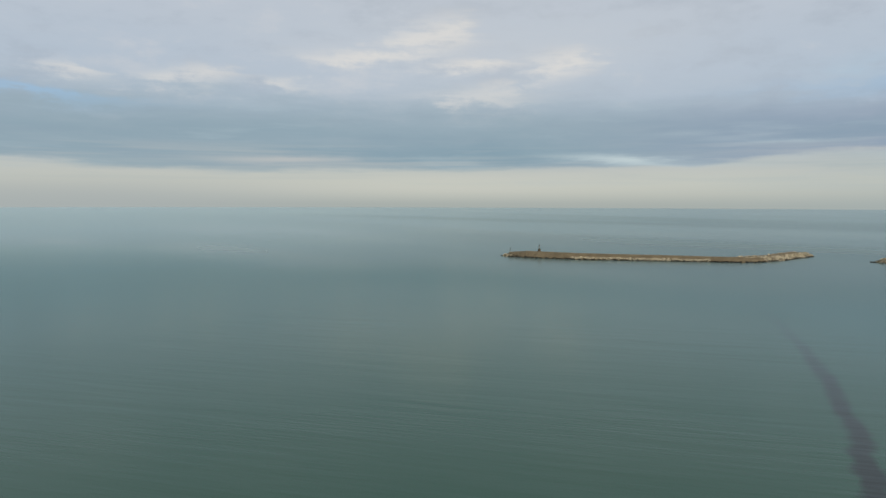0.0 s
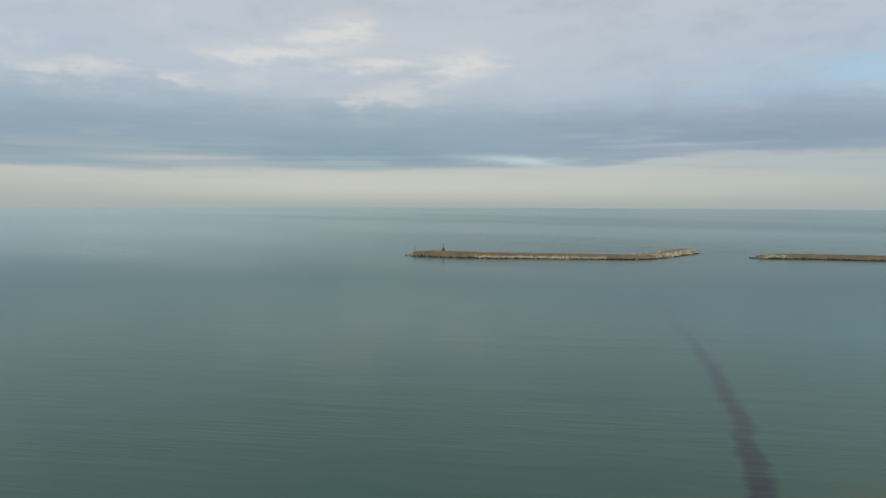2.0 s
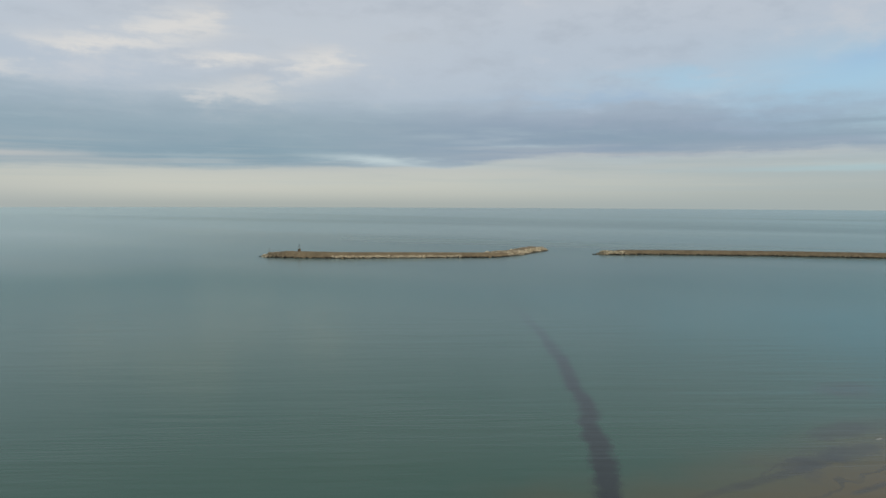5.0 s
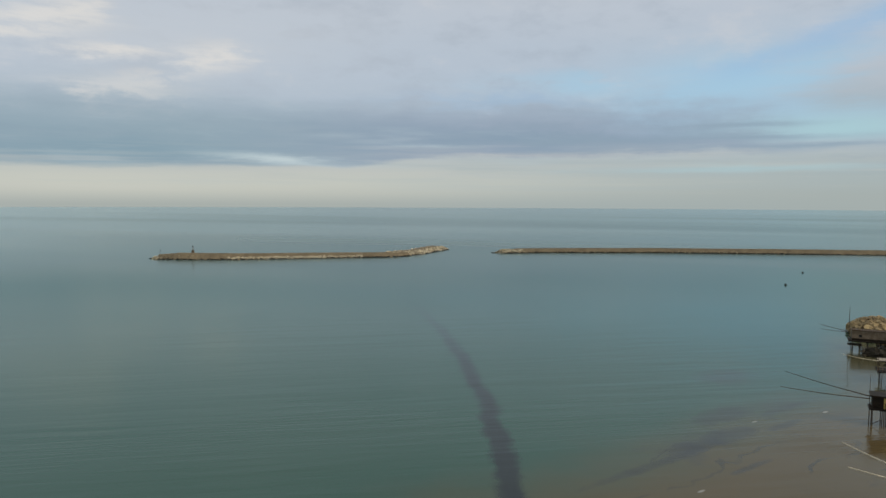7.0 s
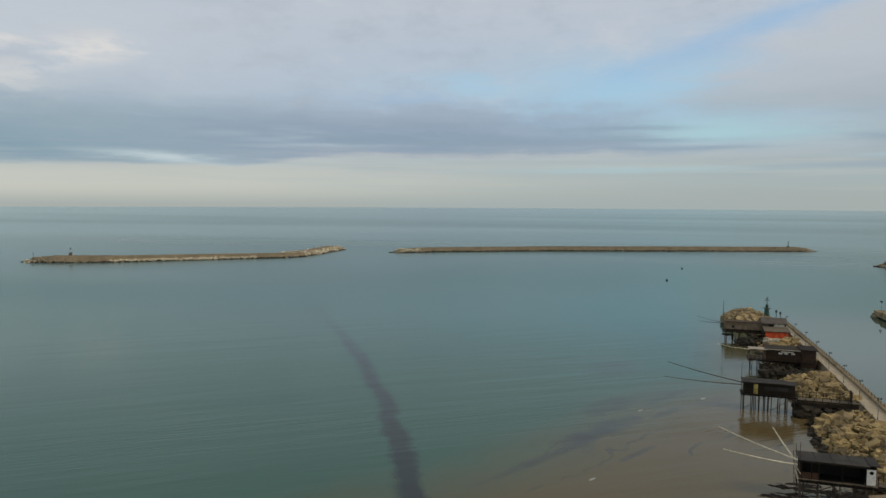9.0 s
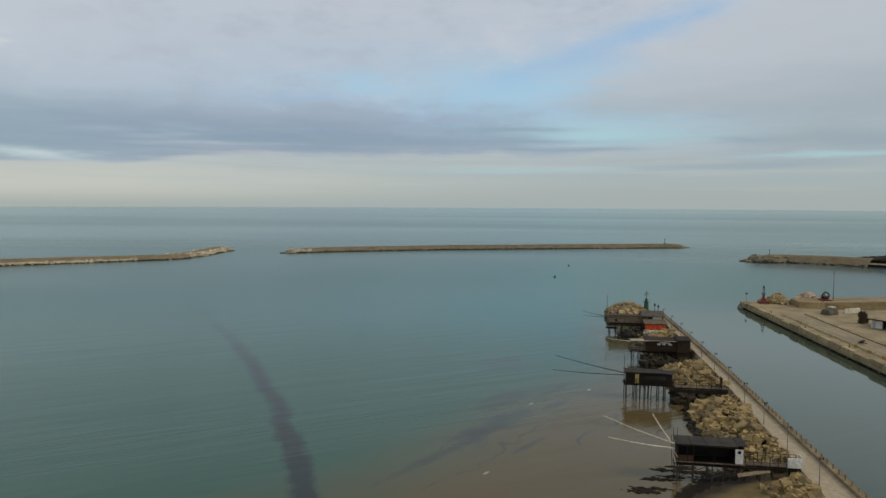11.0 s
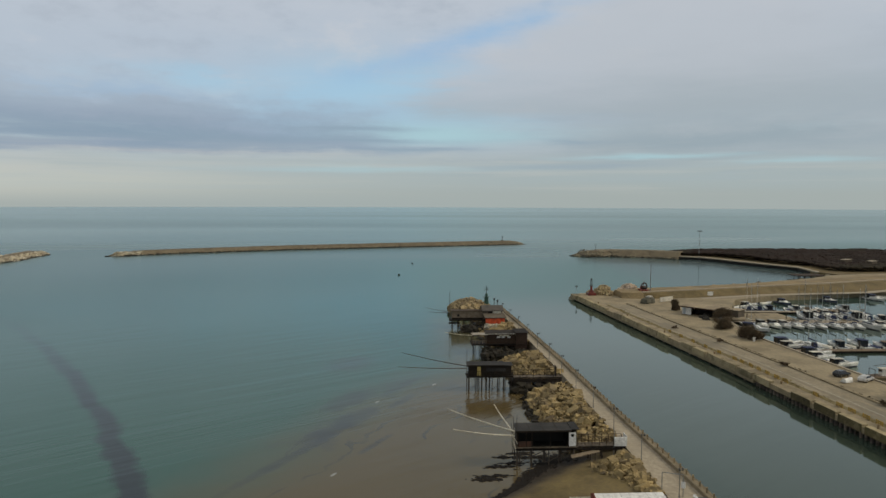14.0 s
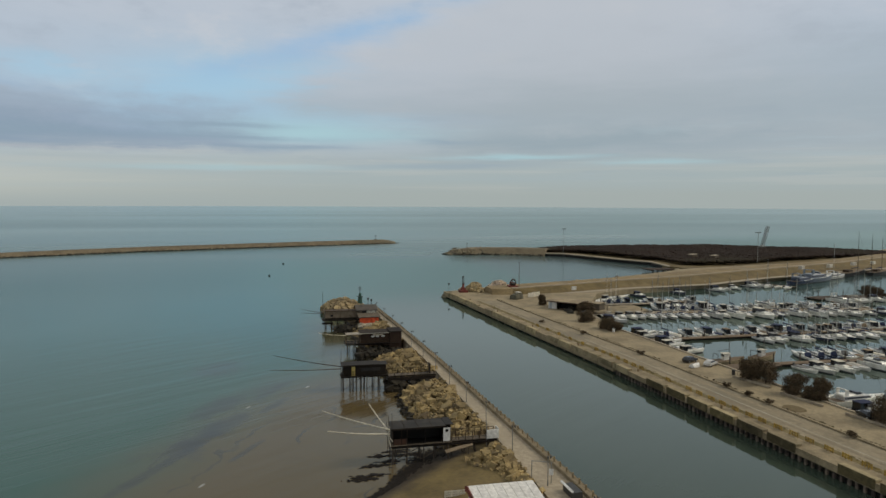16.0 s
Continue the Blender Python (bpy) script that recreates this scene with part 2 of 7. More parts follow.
def surface(name, colour, rough=0.8, other=None, size=3.0, bump=0.3, metal=0.0, vary=0.12, depth=0.03, spots=None, isles=False):
    """A material of a base colour, a second one in patches of that size in metres, fine grain, relief and a tone of its own for each object."""
    m = bpy.data.materials.new(name)
    m.use_nodes = True
    t = m.node_tree
    t.nodes.clear()
    where = t.nodes.new("ShaderNodeNewGeometry")
    place = where.outputs["Position"]
    patch = ease(t, grain(t, place, 1.0 / size, 5.0, 0.6), 0.38, 0.66)
    tone = blend(t, patch, colour, other or tuple(c * 0.72 for c in colour))
    speck = ease(t, grain(t, place, 9.0 / size, 5.0, 0.7), 0.3, 0.75)
    tone = blend(t, 0.65, tone, blend(t, speck, (0.62, 0.6, 0.58), (1.25, 1.24, 1.22)), "MULTIPLY")
    if spots:
        tone = blend(t, calc(t, "MULTIPLY", ease(t, grain(t, place, 0.35 / size, 6.0, 0.65), 0.54, 0.66), 0.8), tone, spots)
    own = t.nodes.new("ShaderNodeObjectInfo").outputs["Random"]
    if isles:
        own = where.outputs["Random Per Island"]
    tint = calc(t, "MULTIPLY_ADD", own, 2 * vary, 1 - vary)
    tone = blend(t, 1.0, tone, triple(t, tint, tint, calc(t, "MULTIPLY_ADD", own, 1.6 * vary, 1 - vary)), "MULTIPLY")
    bsdf = t.nodes.new("ShaderNodeBsdfPrincipled")
    t.links.new(tone, bsdf.inputs["Base Color"])
    bsdf.inputs["Metallic"].default_value = metal
    bsdf.inputs["Specular IOR Level"].default_value = 0.5 if rough < 0.6 else 0.22
    worn = calc(t, "MULTIPLY_ADD", speck, 0.2, rough - 0.1)
    t.links.new(worn, bsdf.inputs["Roughness"])
    relief = t.nodes.new("ShaderNodeBump")
    relief.inputs["Strength"].default_value = bump
    relief.inputs["Distance"].default_value = depth
    t.links.new(grain(t, place, 14.0 / size, 6.0, 0.65), relief.inputs["Height"])
    t.links.new(relief.outputs[0], bsdf.inputs["Normal"])
    t.links.new(bsdf.outputs[0], t.nodes.new("ShaderNodeOutputMaterial").inputs[0])
    return m


ROCK = surface("tan_limestone_rock", (0.335, 0.25, 0.13), 0.85, (0.175, 0.130, 0.070), 2.0, 0.6, vary=0.42, depth=0.08, spots=(0.15, 0.115, 0.075))
ROCK_FAR = surface("weathered_armour_stone", (0.29, 0.25, 0.185), 0.9, (0.18, 0.155, 0.118), 6.0, 0.6, vary=0.3, depth=0.15, isles=True)
ROCK_PALE = surface("pale_armour_stone", (0.56, 0.50, 0.40), 0.9, (0.38, 0.33, 0.255), 6.0, 0.6, vary=0.3, depth=0.15, isles=True)
ROCK_WET = surface("wet_weedy_stone", (0.021, 0.018, 0.013), 0.7, (0.038, 0.031, 0.021), 2.0, 0.6, vary=0.3, depth=0.08, isles=True)
GRAVEL = surface("packed_tan_rubble", (0.285, 0.215, 0.118), 0.92, (0.20, 0.152, 0.088), 7.0, 0.5, depth=0.1, spots=(0.22, 0.19, 0.14))
DECKING = surface("pale_pier_concrete", (0.36, 0.305, 0.23), 0.85, (0.325, 0.275, 0.207), 6.0, 0.15, spots=(0.285, 0.245, 0.19))
CONCRETE = surface("weathered_quay_concrete", (0.30, 0.243, 0.158), 0.88, (0.20, 0.162, 0.104), 3.0, 0.3, spots=(0.14, 0.112, 0.072))
PAVING = surface("sandy_quay_paving", (0.32, 0.262, 0.172), 0.9, (0.235, 0.192, 0.126), 6.0, 0.25, spots=(0.19, 0.152, 0.098))
ROAD = surface("worn_pale_asphalt", (0.295, 0.248, 0.175), 0.88, (0.225, 0.19, 0.132), 7.0, 0.2, spots=(0.19, 0.165, 0.122))
STAINED = surface("stained_wet_concrete", (0.060, 0.050, 0.036), 0.7, (0.034, 0.029, 0.022), 1.6, 0.4)
SHADOWED = surface("shade_black", (0.012, 0.011, 0.010), 0.7, (0.008, 0.008, 0.007), 1.6, 0.3)
TIMBER = surface("tarred_dark_timber", (0.017, 0.013, 0.010), 0.8, (0.030, 0.021, 0.015), 1.2, 0.4, vary=0.3)
BOARDS = surface("brown_weathered_boards", (0.055, 0.036, 0.023), 0.8, (0.080, 0.055, 0.037), 1.0, 0.4, vary=0.25)
GREY_BOARDS = surface("silvered_boards", (0.115, 0.093, 0.070), 0.85, (0.155, 0.128, 0.098), 1.2, 0.4, vary=0.2)
FELT = surface("grey_roofing_felt", (0.030, 0.029, 0.029), 0.85, (0.046, 0.043, 0.041), 1.8, 0.3, vary=0.15)
DRY_GRASS = surface("dry_olive_grass", (0.180, 0.134, 0.064), 0.95, (0.122, 0.094, 0.047), 6.0, 0.5, depth=0.1, spots=(0.20, 0.155, 0.085))
POLE_PALE = surface("peeled_pale_pole", (0.60, 0.55, 0.45), 0.7, (0.46, 0.42, 0.34), 1.0, 0.3)
POLE_DARK = surface("old_brown_pole", (0.10, 0.08, 0.062), 0.75, (0.07, 0.055, 0.043), 1.0, 0.3)
WHITE = surface("white_paint", (0.80, 0.79, 0.76), 0.5, (0.62, 0.61, 0.57), 2.5, 0.1, vary=0.05)
GELCOAT = surface("white_gelcoat", (0.84, 0.825, 0.79), 0.3, (0.58, 0.565, 0.53), 2.2, 0.05, vary=0.24)
NAVY_HULL = surface("dark_blue_hull_paint", (0.03, 0.045, 0.09), 0.3, (0.025, 0.035, 0.065), 3.0, 0.05)
BLACK_HULL = surface("black_hull_paint", (0.022, 0.02, 0.02), 0.4, (0.035, 0.032, 0.03), 3.0, 0.05)
GREY_HULL = surface("grey_blue_hull_paint", (0.17, 0.20, 0.25), 0.35, (0.13, 0.16, 0.2), 3.0, 0.05)
TEAK = surface("weathered_teak_deck", (0.20, 0.145, 0.095), 0.75, (0.15, 0.11, 0.075), 1.2, 0.3)
SMOKED_SHADE = surface("smoked_glass_and_shade", (0.012, 0.014, 0.018), 0.12, (0.02, 0.022, 0.026), 2.0, 0.02)
CANVAS_BLUE = surface("navy_canvas", (0.03, 0.04, 0.09), 0.85, (0.045, 0.055, 0.11), 0.8, 0.3, vary=0.3)
CANVAS_GREY = surface("grey_canvas", (0.27, 0.265, 0.26), 0.85, (0.20, 0.195, 0.19), 0.8, 0.3, vary=0.3)
CANVAS_TAN = surface("tan_canvas", (0.30, 0.225, 0.15), 0.85, (0.22, 0.165, 0.11), 0.8, 0.3, vary=0.3)
HULL_SHADE = surface("hull_shade", (0.03, 0.034, 0.05), 0.6, (0.05, 0.042, 0.045), 1.0, 0.1, vary=0.4)
CANVAS_PALE = surface("cream_canvas", (0.66, 0.62, 0.54), 0.85, (0.52, 0.49, 0.43), 0.8, 0.3, vary=0.2)
ALLOY = surface("anodised_mast_alloy", (0.50, 0.50, 0.50), 0.45, (0.36, 0.37, 0.38), 1.0, 0.05, metal=0.4, vary=0.35)
STEEL = surface("galvanised_steel", (0.30, 0.30, 0.29), 0.5, (0.22, 0.22, 0.21), 0.8, 0.1, metal=0.6)
DARK_STEEL = surface("dark_painted_iron", (0.035, 0.035, 0.034), 0.55, (0.05, 0.046, 0.04), 0.6, 0.1)
RUST = surface("rusty_rail_iron", (0.25, 0.18, 0.10), 0.85, (0.30, 0.225, 0.13), 0.7, 0.4)
RED = surface("faded_red_paint", (0.20, 0.045, 0.032), 0.6, (0.13, 0.04, 0.03), 1.0, 0.15)
ORANGE = surface("orange_red_tarpaulin", (0.52, 0.075, 0.024), 0.75, (0.36, 0.06, 0.024), 0.9, 0.3)
GREEN = surface("dark_green_paint", (0.022, 0.075, 0.05), 0.5, (0.018, 0.055, 0.04), 1.0, 0.1)
YELLOW = surface("worn_yellow_paint", (0.42, 0.275, 0.055), 0.7, (0.23, 0.16, 0.055), 0.6, 0.2, vary=0.2)
LEMON = surface("pale_yellow_door_paint", (0.60, 0.46, 0.15), 0.6, (0.52, 0.4, 0.14), 0.8, 0.1)
RUBBER = surface("black_rubber", (0.016, 0.016, 0.016), 0.8, (0.024, 0.023, 0.022), 0.4, 0.2)
BARK = surface("grey_brown_bark", (0.085, 0.066, 0.05), 0.9, (0.06, 0.046, 0.036), 0.5, 0.6)
TWIGS = surface("brown_winter_foliage", (0.125, 0.090, 0.058), 0.9, (0.066, 0.049, 0.031), 1.2, 0.2, vary=0.4, isles=True)
SCRUB = surface("dark_brown_scrub", (0.032, 0.020, 0.015), 0.95, (0.022, 0.015, 0.011), 22.0, 0.2, vary=0.22, isles=True, spots=(0.034, 0.028, 0.016))
PAINT_LINE = surface("worn_white_road_paint", (0.42, 0.40, 0.35), 0.8, (0.31, 0.28, 0.23), 1.2, 0.1)
CAR_DARK = surface("dark_car_paint", (0.02, 0.022, 0.026), 0.25, (0.025, 0.027, 0.03), 2.0, 0.02)
SAND = surface("wet_beach_sand", (0.192, 0.143, 0.060), 0.8, (0.132, 0.099, 0.044), 5.0, 0.35, vary=0.0, spots=(0.13, 0.098, 0.052))
# the swash soaks the lowest sand
st = SAND.node_tree
soaked = [n for n in st.nodes if n.type == "BSDF_PRINCIPLED"][0].inputs["Base Color"]
place = st.nodes.new("ShaderNodeNewGeometry").outputs["Position"]
level = calc(st, "ADD", wire(st, "ShaderNodeSeparateXYZ", i0=place).outputs[2], calc(st, "MULTIPLY", calc(st, "SUBTRACT", grain(st, place, 0.35, 5.0, 0.6), 0.5), 0.9))
damp = blend(st, ease(st, level, 0.7, 0.1), soaked.links[0].from_socket, (0.042, 0.032, 0.021))
# rotting weed and painted shade blacken the widening sand wedge under the first hut
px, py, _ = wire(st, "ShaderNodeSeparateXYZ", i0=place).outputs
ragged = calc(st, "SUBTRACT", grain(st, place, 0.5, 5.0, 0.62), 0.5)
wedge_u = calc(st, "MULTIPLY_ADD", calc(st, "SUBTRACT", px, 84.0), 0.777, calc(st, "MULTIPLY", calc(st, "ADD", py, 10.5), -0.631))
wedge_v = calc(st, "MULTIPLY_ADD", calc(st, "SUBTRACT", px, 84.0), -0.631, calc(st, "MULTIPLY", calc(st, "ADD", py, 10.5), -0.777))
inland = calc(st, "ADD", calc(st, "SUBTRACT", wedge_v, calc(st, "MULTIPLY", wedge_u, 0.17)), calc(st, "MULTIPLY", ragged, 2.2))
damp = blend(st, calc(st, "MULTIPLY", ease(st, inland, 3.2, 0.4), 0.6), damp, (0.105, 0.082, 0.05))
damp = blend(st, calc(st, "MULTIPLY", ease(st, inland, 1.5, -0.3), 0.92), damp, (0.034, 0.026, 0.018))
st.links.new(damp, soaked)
WEED = surface("washed_up_seaweed", (0.013, 0.010, 0.007), 0.97, (0.021, 0.016, 0.011), 0.8, 0.6, depth=0.06)


def sea_material():
    m = bpy.data.materials.new("calm_green_sea")
    m.use_nodes = True
    t = m.node_tree
    t.nodes.clear()
    place = t.nodes.new("ShaderNodeNewGeometry").outputs["Position"]
    x, y, _ = wire(t, "ShaderNodeSeparateXYZ", i0=place).outputs
    drift = calc(t, "SUBTRACT", grain(t, place, 0.035, 3.0, 0.6), 0.5)
    ragged = calc(t, "SUBTRACT", grain(t, place, 0.22, 5.0, 0.65), 0.5)
    harbour = calc(t, "MULTIPLY", ease(t, y, -31.0, -37.0), ease(t, x, 290.0, 235.0))
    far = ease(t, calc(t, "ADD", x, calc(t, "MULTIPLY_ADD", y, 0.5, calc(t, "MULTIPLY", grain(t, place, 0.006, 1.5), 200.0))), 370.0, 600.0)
    away = calc(t, "SQRT", calc(t, "MULTIPLY_ADD", x, x, calc(t, "MULTIPLY", y, y)))
    offing = ease(t, away, 530.0, 250.0)
    tone = blend(t, ease(t, grain(t, place, 0.012, 4.0), 0.35, 0.65), (0.021, 0.079, 0.061), (0.030, 0.085, 0.067))
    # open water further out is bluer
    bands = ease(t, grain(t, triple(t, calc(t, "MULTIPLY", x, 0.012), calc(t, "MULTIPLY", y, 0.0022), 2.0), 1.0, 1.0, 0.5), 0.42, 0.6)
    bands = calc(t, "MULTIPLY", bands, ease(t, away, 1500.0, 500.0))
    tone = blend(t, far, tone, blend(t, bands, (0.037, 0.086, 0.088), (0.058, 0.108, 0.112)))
    # the sheltered channel and basin
    tone = blend(t, harbour, tone, (0.043, 0.060, 0.044))
    basin = calc(t, "MULTIPLY", ease(t, y, -105.0, -130.0), ease(t, x, 480.0, 440.0))
    tone = blend(t, calc(t, "MULTIPLY", basin, calc(t, "SUBTRACT", 1.0, harbour)), tone, (0.046, 0.066, 0.064))
    # clouded shallows off the beach
    shore = calc(t, "SUBTRACT", calc(t, "SUBTRACT", y, 27.0), calc(t, "MULTIPLY", calc(t, "SUBTRACT", x, 82.0), -0.52))
    shore = calc(t, "ADD", shore, calc(t, "MULTIPLY", drift, 26.0))
    near = calc(t, "MULTIPLY", ease(t, shore, 19.0, -13.0), calc(t, "MULTIPLY", ease(t, y, -33.5, -32.5), ease(t, x, 190.0, 132.0)))
    # muddied water among the piles of the huts
    muddy = calc(t, "MULTIPLY", calc(t, "MULTIPLY", ease(t, calc(t, "ADD", y, calc(t, "MULTIPLY", drift, 14.0)), -2.0, -14.0), ease(t, y, -33.5, -32.5)), ease(t, calc(t, "ADD", x, calc(t, "MULTIPLY", drift, 40.0)), 232.0, 200.0))
    near = calc(t, "MAXIMUM", near, calc(t, "MULTIPLY", muddy, 0.75))
    tone = blend(t, near, tone, (0.100, 0.072, 0.032))
    # thin wave lines that run in over the shallows, their dark sides painted in
    line = calc(t, "SINE", calc(t, "MULTIPLY_ADD", shore, 0.75, calc(t, "MULTIPLY", ragged, 3.0)))
    line = calc(t, "MULTIPLY", ease(t, line, 0.93, 0.995), calc(t, "MULTIPLY", ease(t, grain(t, place, 0.05, 3.0), 0.5, 0.62), near))
    tone = blend(t, calc(t, "MULTIPLY", line, 0.7), tone, (0.036, 0.034, 0.032))
    # weed on the bottom, along the edge of the shallows and in one long trail
    shoals = calc(t, "MULTIPLY", ease(t, calc(t, "ABSOLUTE", calc(t, "ADD", shore, 2.0)), 13.0, 3.0), ease(t, grain(t, place, 0.06, 6.0, 0.62), 0.50, 0.66))
    shoals = calc(t, "MULTIPLY", shoals, calc(t, "MULTIPLY", ease(t, x, 95.0, 112.0), ease(t, x, 176.0, 156.0)))
    tone = blend(t, calc(t, "MULTIPLY", shoals, 0.7), tone, (0.040, 0.042, 0.050))
    for x_0, y_0, long, wide in ((119.0, 8.5, 6.5, 2.4), (131.0, 10.0, 8.0, 2.8), (111.0, 13.0, 6.0, 1.8), (160.0, 12.0, 8.0, 5.5), (101.0, 16.5, 14.0, 1.1), (129.0, 0.6, 4.5, 0.9), (141.0, 0.0, 9.0, 0.9), (106.0, 4.5, 5.0, 0.7)):
        # each patch lies along the shore
        u = calc(t, "MULTIPLY_ADD", calc(t, "SUBTRACT", x, x_0), 0.887, calc(t, "MULTIPLY", calc(t, "SUBTRACT", y, y_0), -0.461))
        v = calc(t, "MULTIPLY_ADD", calc(t, "SUBTRACT", x, x_0), 0.461, calc(t, "MULTIPLY", calc(t, "SUBTRACT", y, y_0), 0.887))
        reach = calc(t, "ADD", calc(t, "POWER", calc(t, "DIVIDE", u, long), 2.0), calc(t, "POWER", calc(t, "DIVIDE", v, wide), 2.0))
        patch = ease(t, calc(t, "ADD", reach, calc(t, "MULTIPLY_ADD", ragged, 3.0, calc(t, "MULTIPLY", drift, 2.0))), 1.7, -0.2)
        tone = blend(t, calc(t, "MULTIPLY", patch, 0.62), tone, (0.030, 0.032, 0.040))
    for x_0, y_0, long in ((129.0, 5.0, 1.0), (94.3, 9.6, 0.9), (141.0, -6.0, 0.9)):
        # small breaking crests
        u = calc(t, "MULTIPLY_ADD", calc(t, "SUBTRACT", x, x_0), 0.887, calc(t, "MULTIPLY", calc(t, "SUBTRACT", y, y_0), -0.461))
        v = calc(t, "MULTIPLY_ADD", calc(t, "SUBTRACT", x, x_0), 0.461, calc(t, "MULTIPLY", calc(t, "SUBTRACT", y, y_0), 0.887))
        reach = calc(t, "ADD", calc(t, "POWER", calc(t, "DIVIDE", u, long), 2.0), calc(t, "POWER", calc(t, "DIVIDE", v, 0.3), 2.0))
        tone = blend(t, calc(t, "MULTIPLY", ease(t, calc(t, "ADD", reach, calc(t, "MULTIPLY", ragged, 2.5)), 1.1, 0.2), 0.5), tone, (0.45, 0.45, 0.43))
    bow = calc(t, "MULTIPLY_ADD", calc(t, "MULTIPLY", x, x), 0.00122, calc(t, "MULTIPLY_ADD", x, 0.277, 0.05))
    off = calc(t, "ABSOLUTE", calc(t, "ADD", calc(t, "SUBTRACT", y, bow), calc(t, "MULTIPLY_ADD", ragged, 4.0, calc(t, "MULTIPLY", drift, 5.0))))
    trail = calc(t, "MULTIPLY", ease(t, off, 2.9, 0.6), calc(t, "MULTIPLY", ease(t, x, 258.0, 112.0), ease(t, x, 70.0, 84.0)))
    trail = calc(t, "MULTIPLY", trail, calc(t, "MULTIPLY_ADD", ease(t, grain(t, place, 0.16, 5.0, 0.6), 0.3, 0.6), 0.35, 0.72))
    tone = blend(t, calc(t, "MINIMUM", calc(t, "MULTIPLY", trail, 1.15), 0.97), tone, (0.009, 0.012, 0.020))
    # waves: long low swell, cat's-paws and ripples; the harbour lies still
    swell = t.nodes.new("ShaderNodeBump")
    swell.inputs["Distance"].default_value = 0.3
    gusts = ease(t, grain(t, place, 0.011, 3.0), 0.35, 0.65)
    t.links.new(calc(t, "MULTIPLY", calc(t, "MULTIPLY_ADD", gusts, 0.2, 0.12), calc(t, "MULTIPLY", calc(t, "MULTIPLY_ADD", harbour, -0.6, 1.0), calc(t, "MULTIPLY", offing, calc(t, "MULTIPLY_ADD", far, -0.6, 1.0)))), swell.inputs["Strength"])
    along_wave = calc(t, "MULTIPLY_ADD", y, 0.07, calc(t, "MULTIPLY", x, 0.025))
    over_wave = calc(t, "MULTIPLY_ADD", x, 0.27, calc(t, "MULTIPLY", y, 0.20))
    long_wave = grain(t, triple(t, calc(t, "MULTIPLY", along_wave, 0.35), calc(t, "MULTIPLY", over_wave, 0.4), 6.0), 1.0, 4.0, 0.6)
    t.links.new(calc(t, "MULTIPLY_ADD", long_wave, 1.3, calc(t, "MULTIPLY", grain(t, triple(t, along_wave, over_wave, 0.0), 1.0, 5.0, 0.6), 0.75)), swell.inputs["Height"])
    ripple = t.nodes.new("ShaderNodeBump")
    ripple.inputs["Distance"].default_value = 0.1
    t.links.new(calc(t, "MULTIPLY", offing, calc(t, "MULTIPLY_ADD", harbour, -0.06, 0.12)), ripple.inputs["Strength"])
    t.links.new(grain(t, place, 0.7, 4.0, 0.6), ripple.inputs["Height"])
    t.links.new(swell.outputs[0], ripple.inputs["Normal"])
    calm = ease(t, grain(t, triple(t, calc(t, "MULTIPLY", x, 0.006), calc(t, "MULTIPLY", y, 0.0016)), 1.0, 1.0), 0.4, 0.62)
    rough = calc(t, "ADD", calc(t, "MULTIPLY_ADD", far, 0.09, calc(t, "MULTIPLY_ADD", harbour, -0.07, 0.12)), calc(t, "MULTIPLY", calm, calc(t, "MULTIPLY", calc(t, "MULTIPLY", far, ease(t, away, 1500.0, 500.0)), 0.08)))
    body = wire(t, "ShaderNodeBsdfDiffuse", i0=tone)
    gloss = t.nodes.new("ShaderNodeBsdfGlossy")
    t.links.new(rough, gloss.inputs["Roughness"])
    gloss.inputs["Color"].default_value = (0.865, 0.96, 0.935, 1.0)
    t.links.new(ripple.outputs[0], gloss.inputs["Normal"])
    mirror = t.nodes.new("ShaderNodeFresnel")
    mirror.inputs["IOR"].default_value = 1.33
    t.links.new(swell.outputs[0], mirror.inputs["Normal"])
    # extra mirror share far out, most on the left, imitates haze over the water
    veil = calc(t, "MULTIPLY", ease(t, calc(t, "DIVIDE", calc(t, "SUBTRACT", y, x), away), -0.3, 1.0), ease(t, away, 90.0, 640.0))
    streak = ease(t, grain(t, triple(t, calc(t, "MULTIPLY", x, 0.0024), calc(t, "MULTIPLY", y, 0.0004), 4.0), 1.0, 1.5, 0.5), 0.42, 0.6)
    streak = calc(t, "MULTIPLY", calc(t, "MULTIPLY", streak, calc(t, "MULTIPLY", ease(t, away, 350.0, 800.0), ease(t, away, 3600.0, 1500.0))), calc(t, "SUBTRACT", 1.0, veil))
    cap = calc(t, "MULTIPLY_ADD", veil, 0.24, calc(t, "MULTIPLY_ADD", ease(t, away, 280.0, 1000.0), 0.19, calc(t, "MULTIPLY_ADD", ease(t, away, 700.0, 2800.0), 0.12, 0.42)))
    share = calc(t, "SMOOTH_MIN", calc(t, "MULTIPLY", mirror.outputs[0], calc(t, "MULTIPLY_ADD", harbour, 0.18, 1.0)), calc(t, "MULTIPLY_ADD", streak, -0.09, cap), 0.08)
    # mirror share is lowered at middle distance, which darkens the sea there
    mid_sea = calc(t, "MULTIPLY", calc(t, "MULTIPLY", ease(t, away, 60.0, 190.0), ease(t, away, 900.0, 260.0)), calc(t, "SUBTRACT", 1.0, harbour))
    share = calc(t, "MULTIPLY", share, calc(t, "MULTIPLY_ADD", mid_sea, -0.10, 1.0))
    both = t.nodes.new("ShaderNodeMixShader")
    t.links.new(share, both.inputs[0])
    t.links.new(body.outputs[0], both.inputs[1])
    t.links.new(gloss.outputs[0], both.inputs[2])
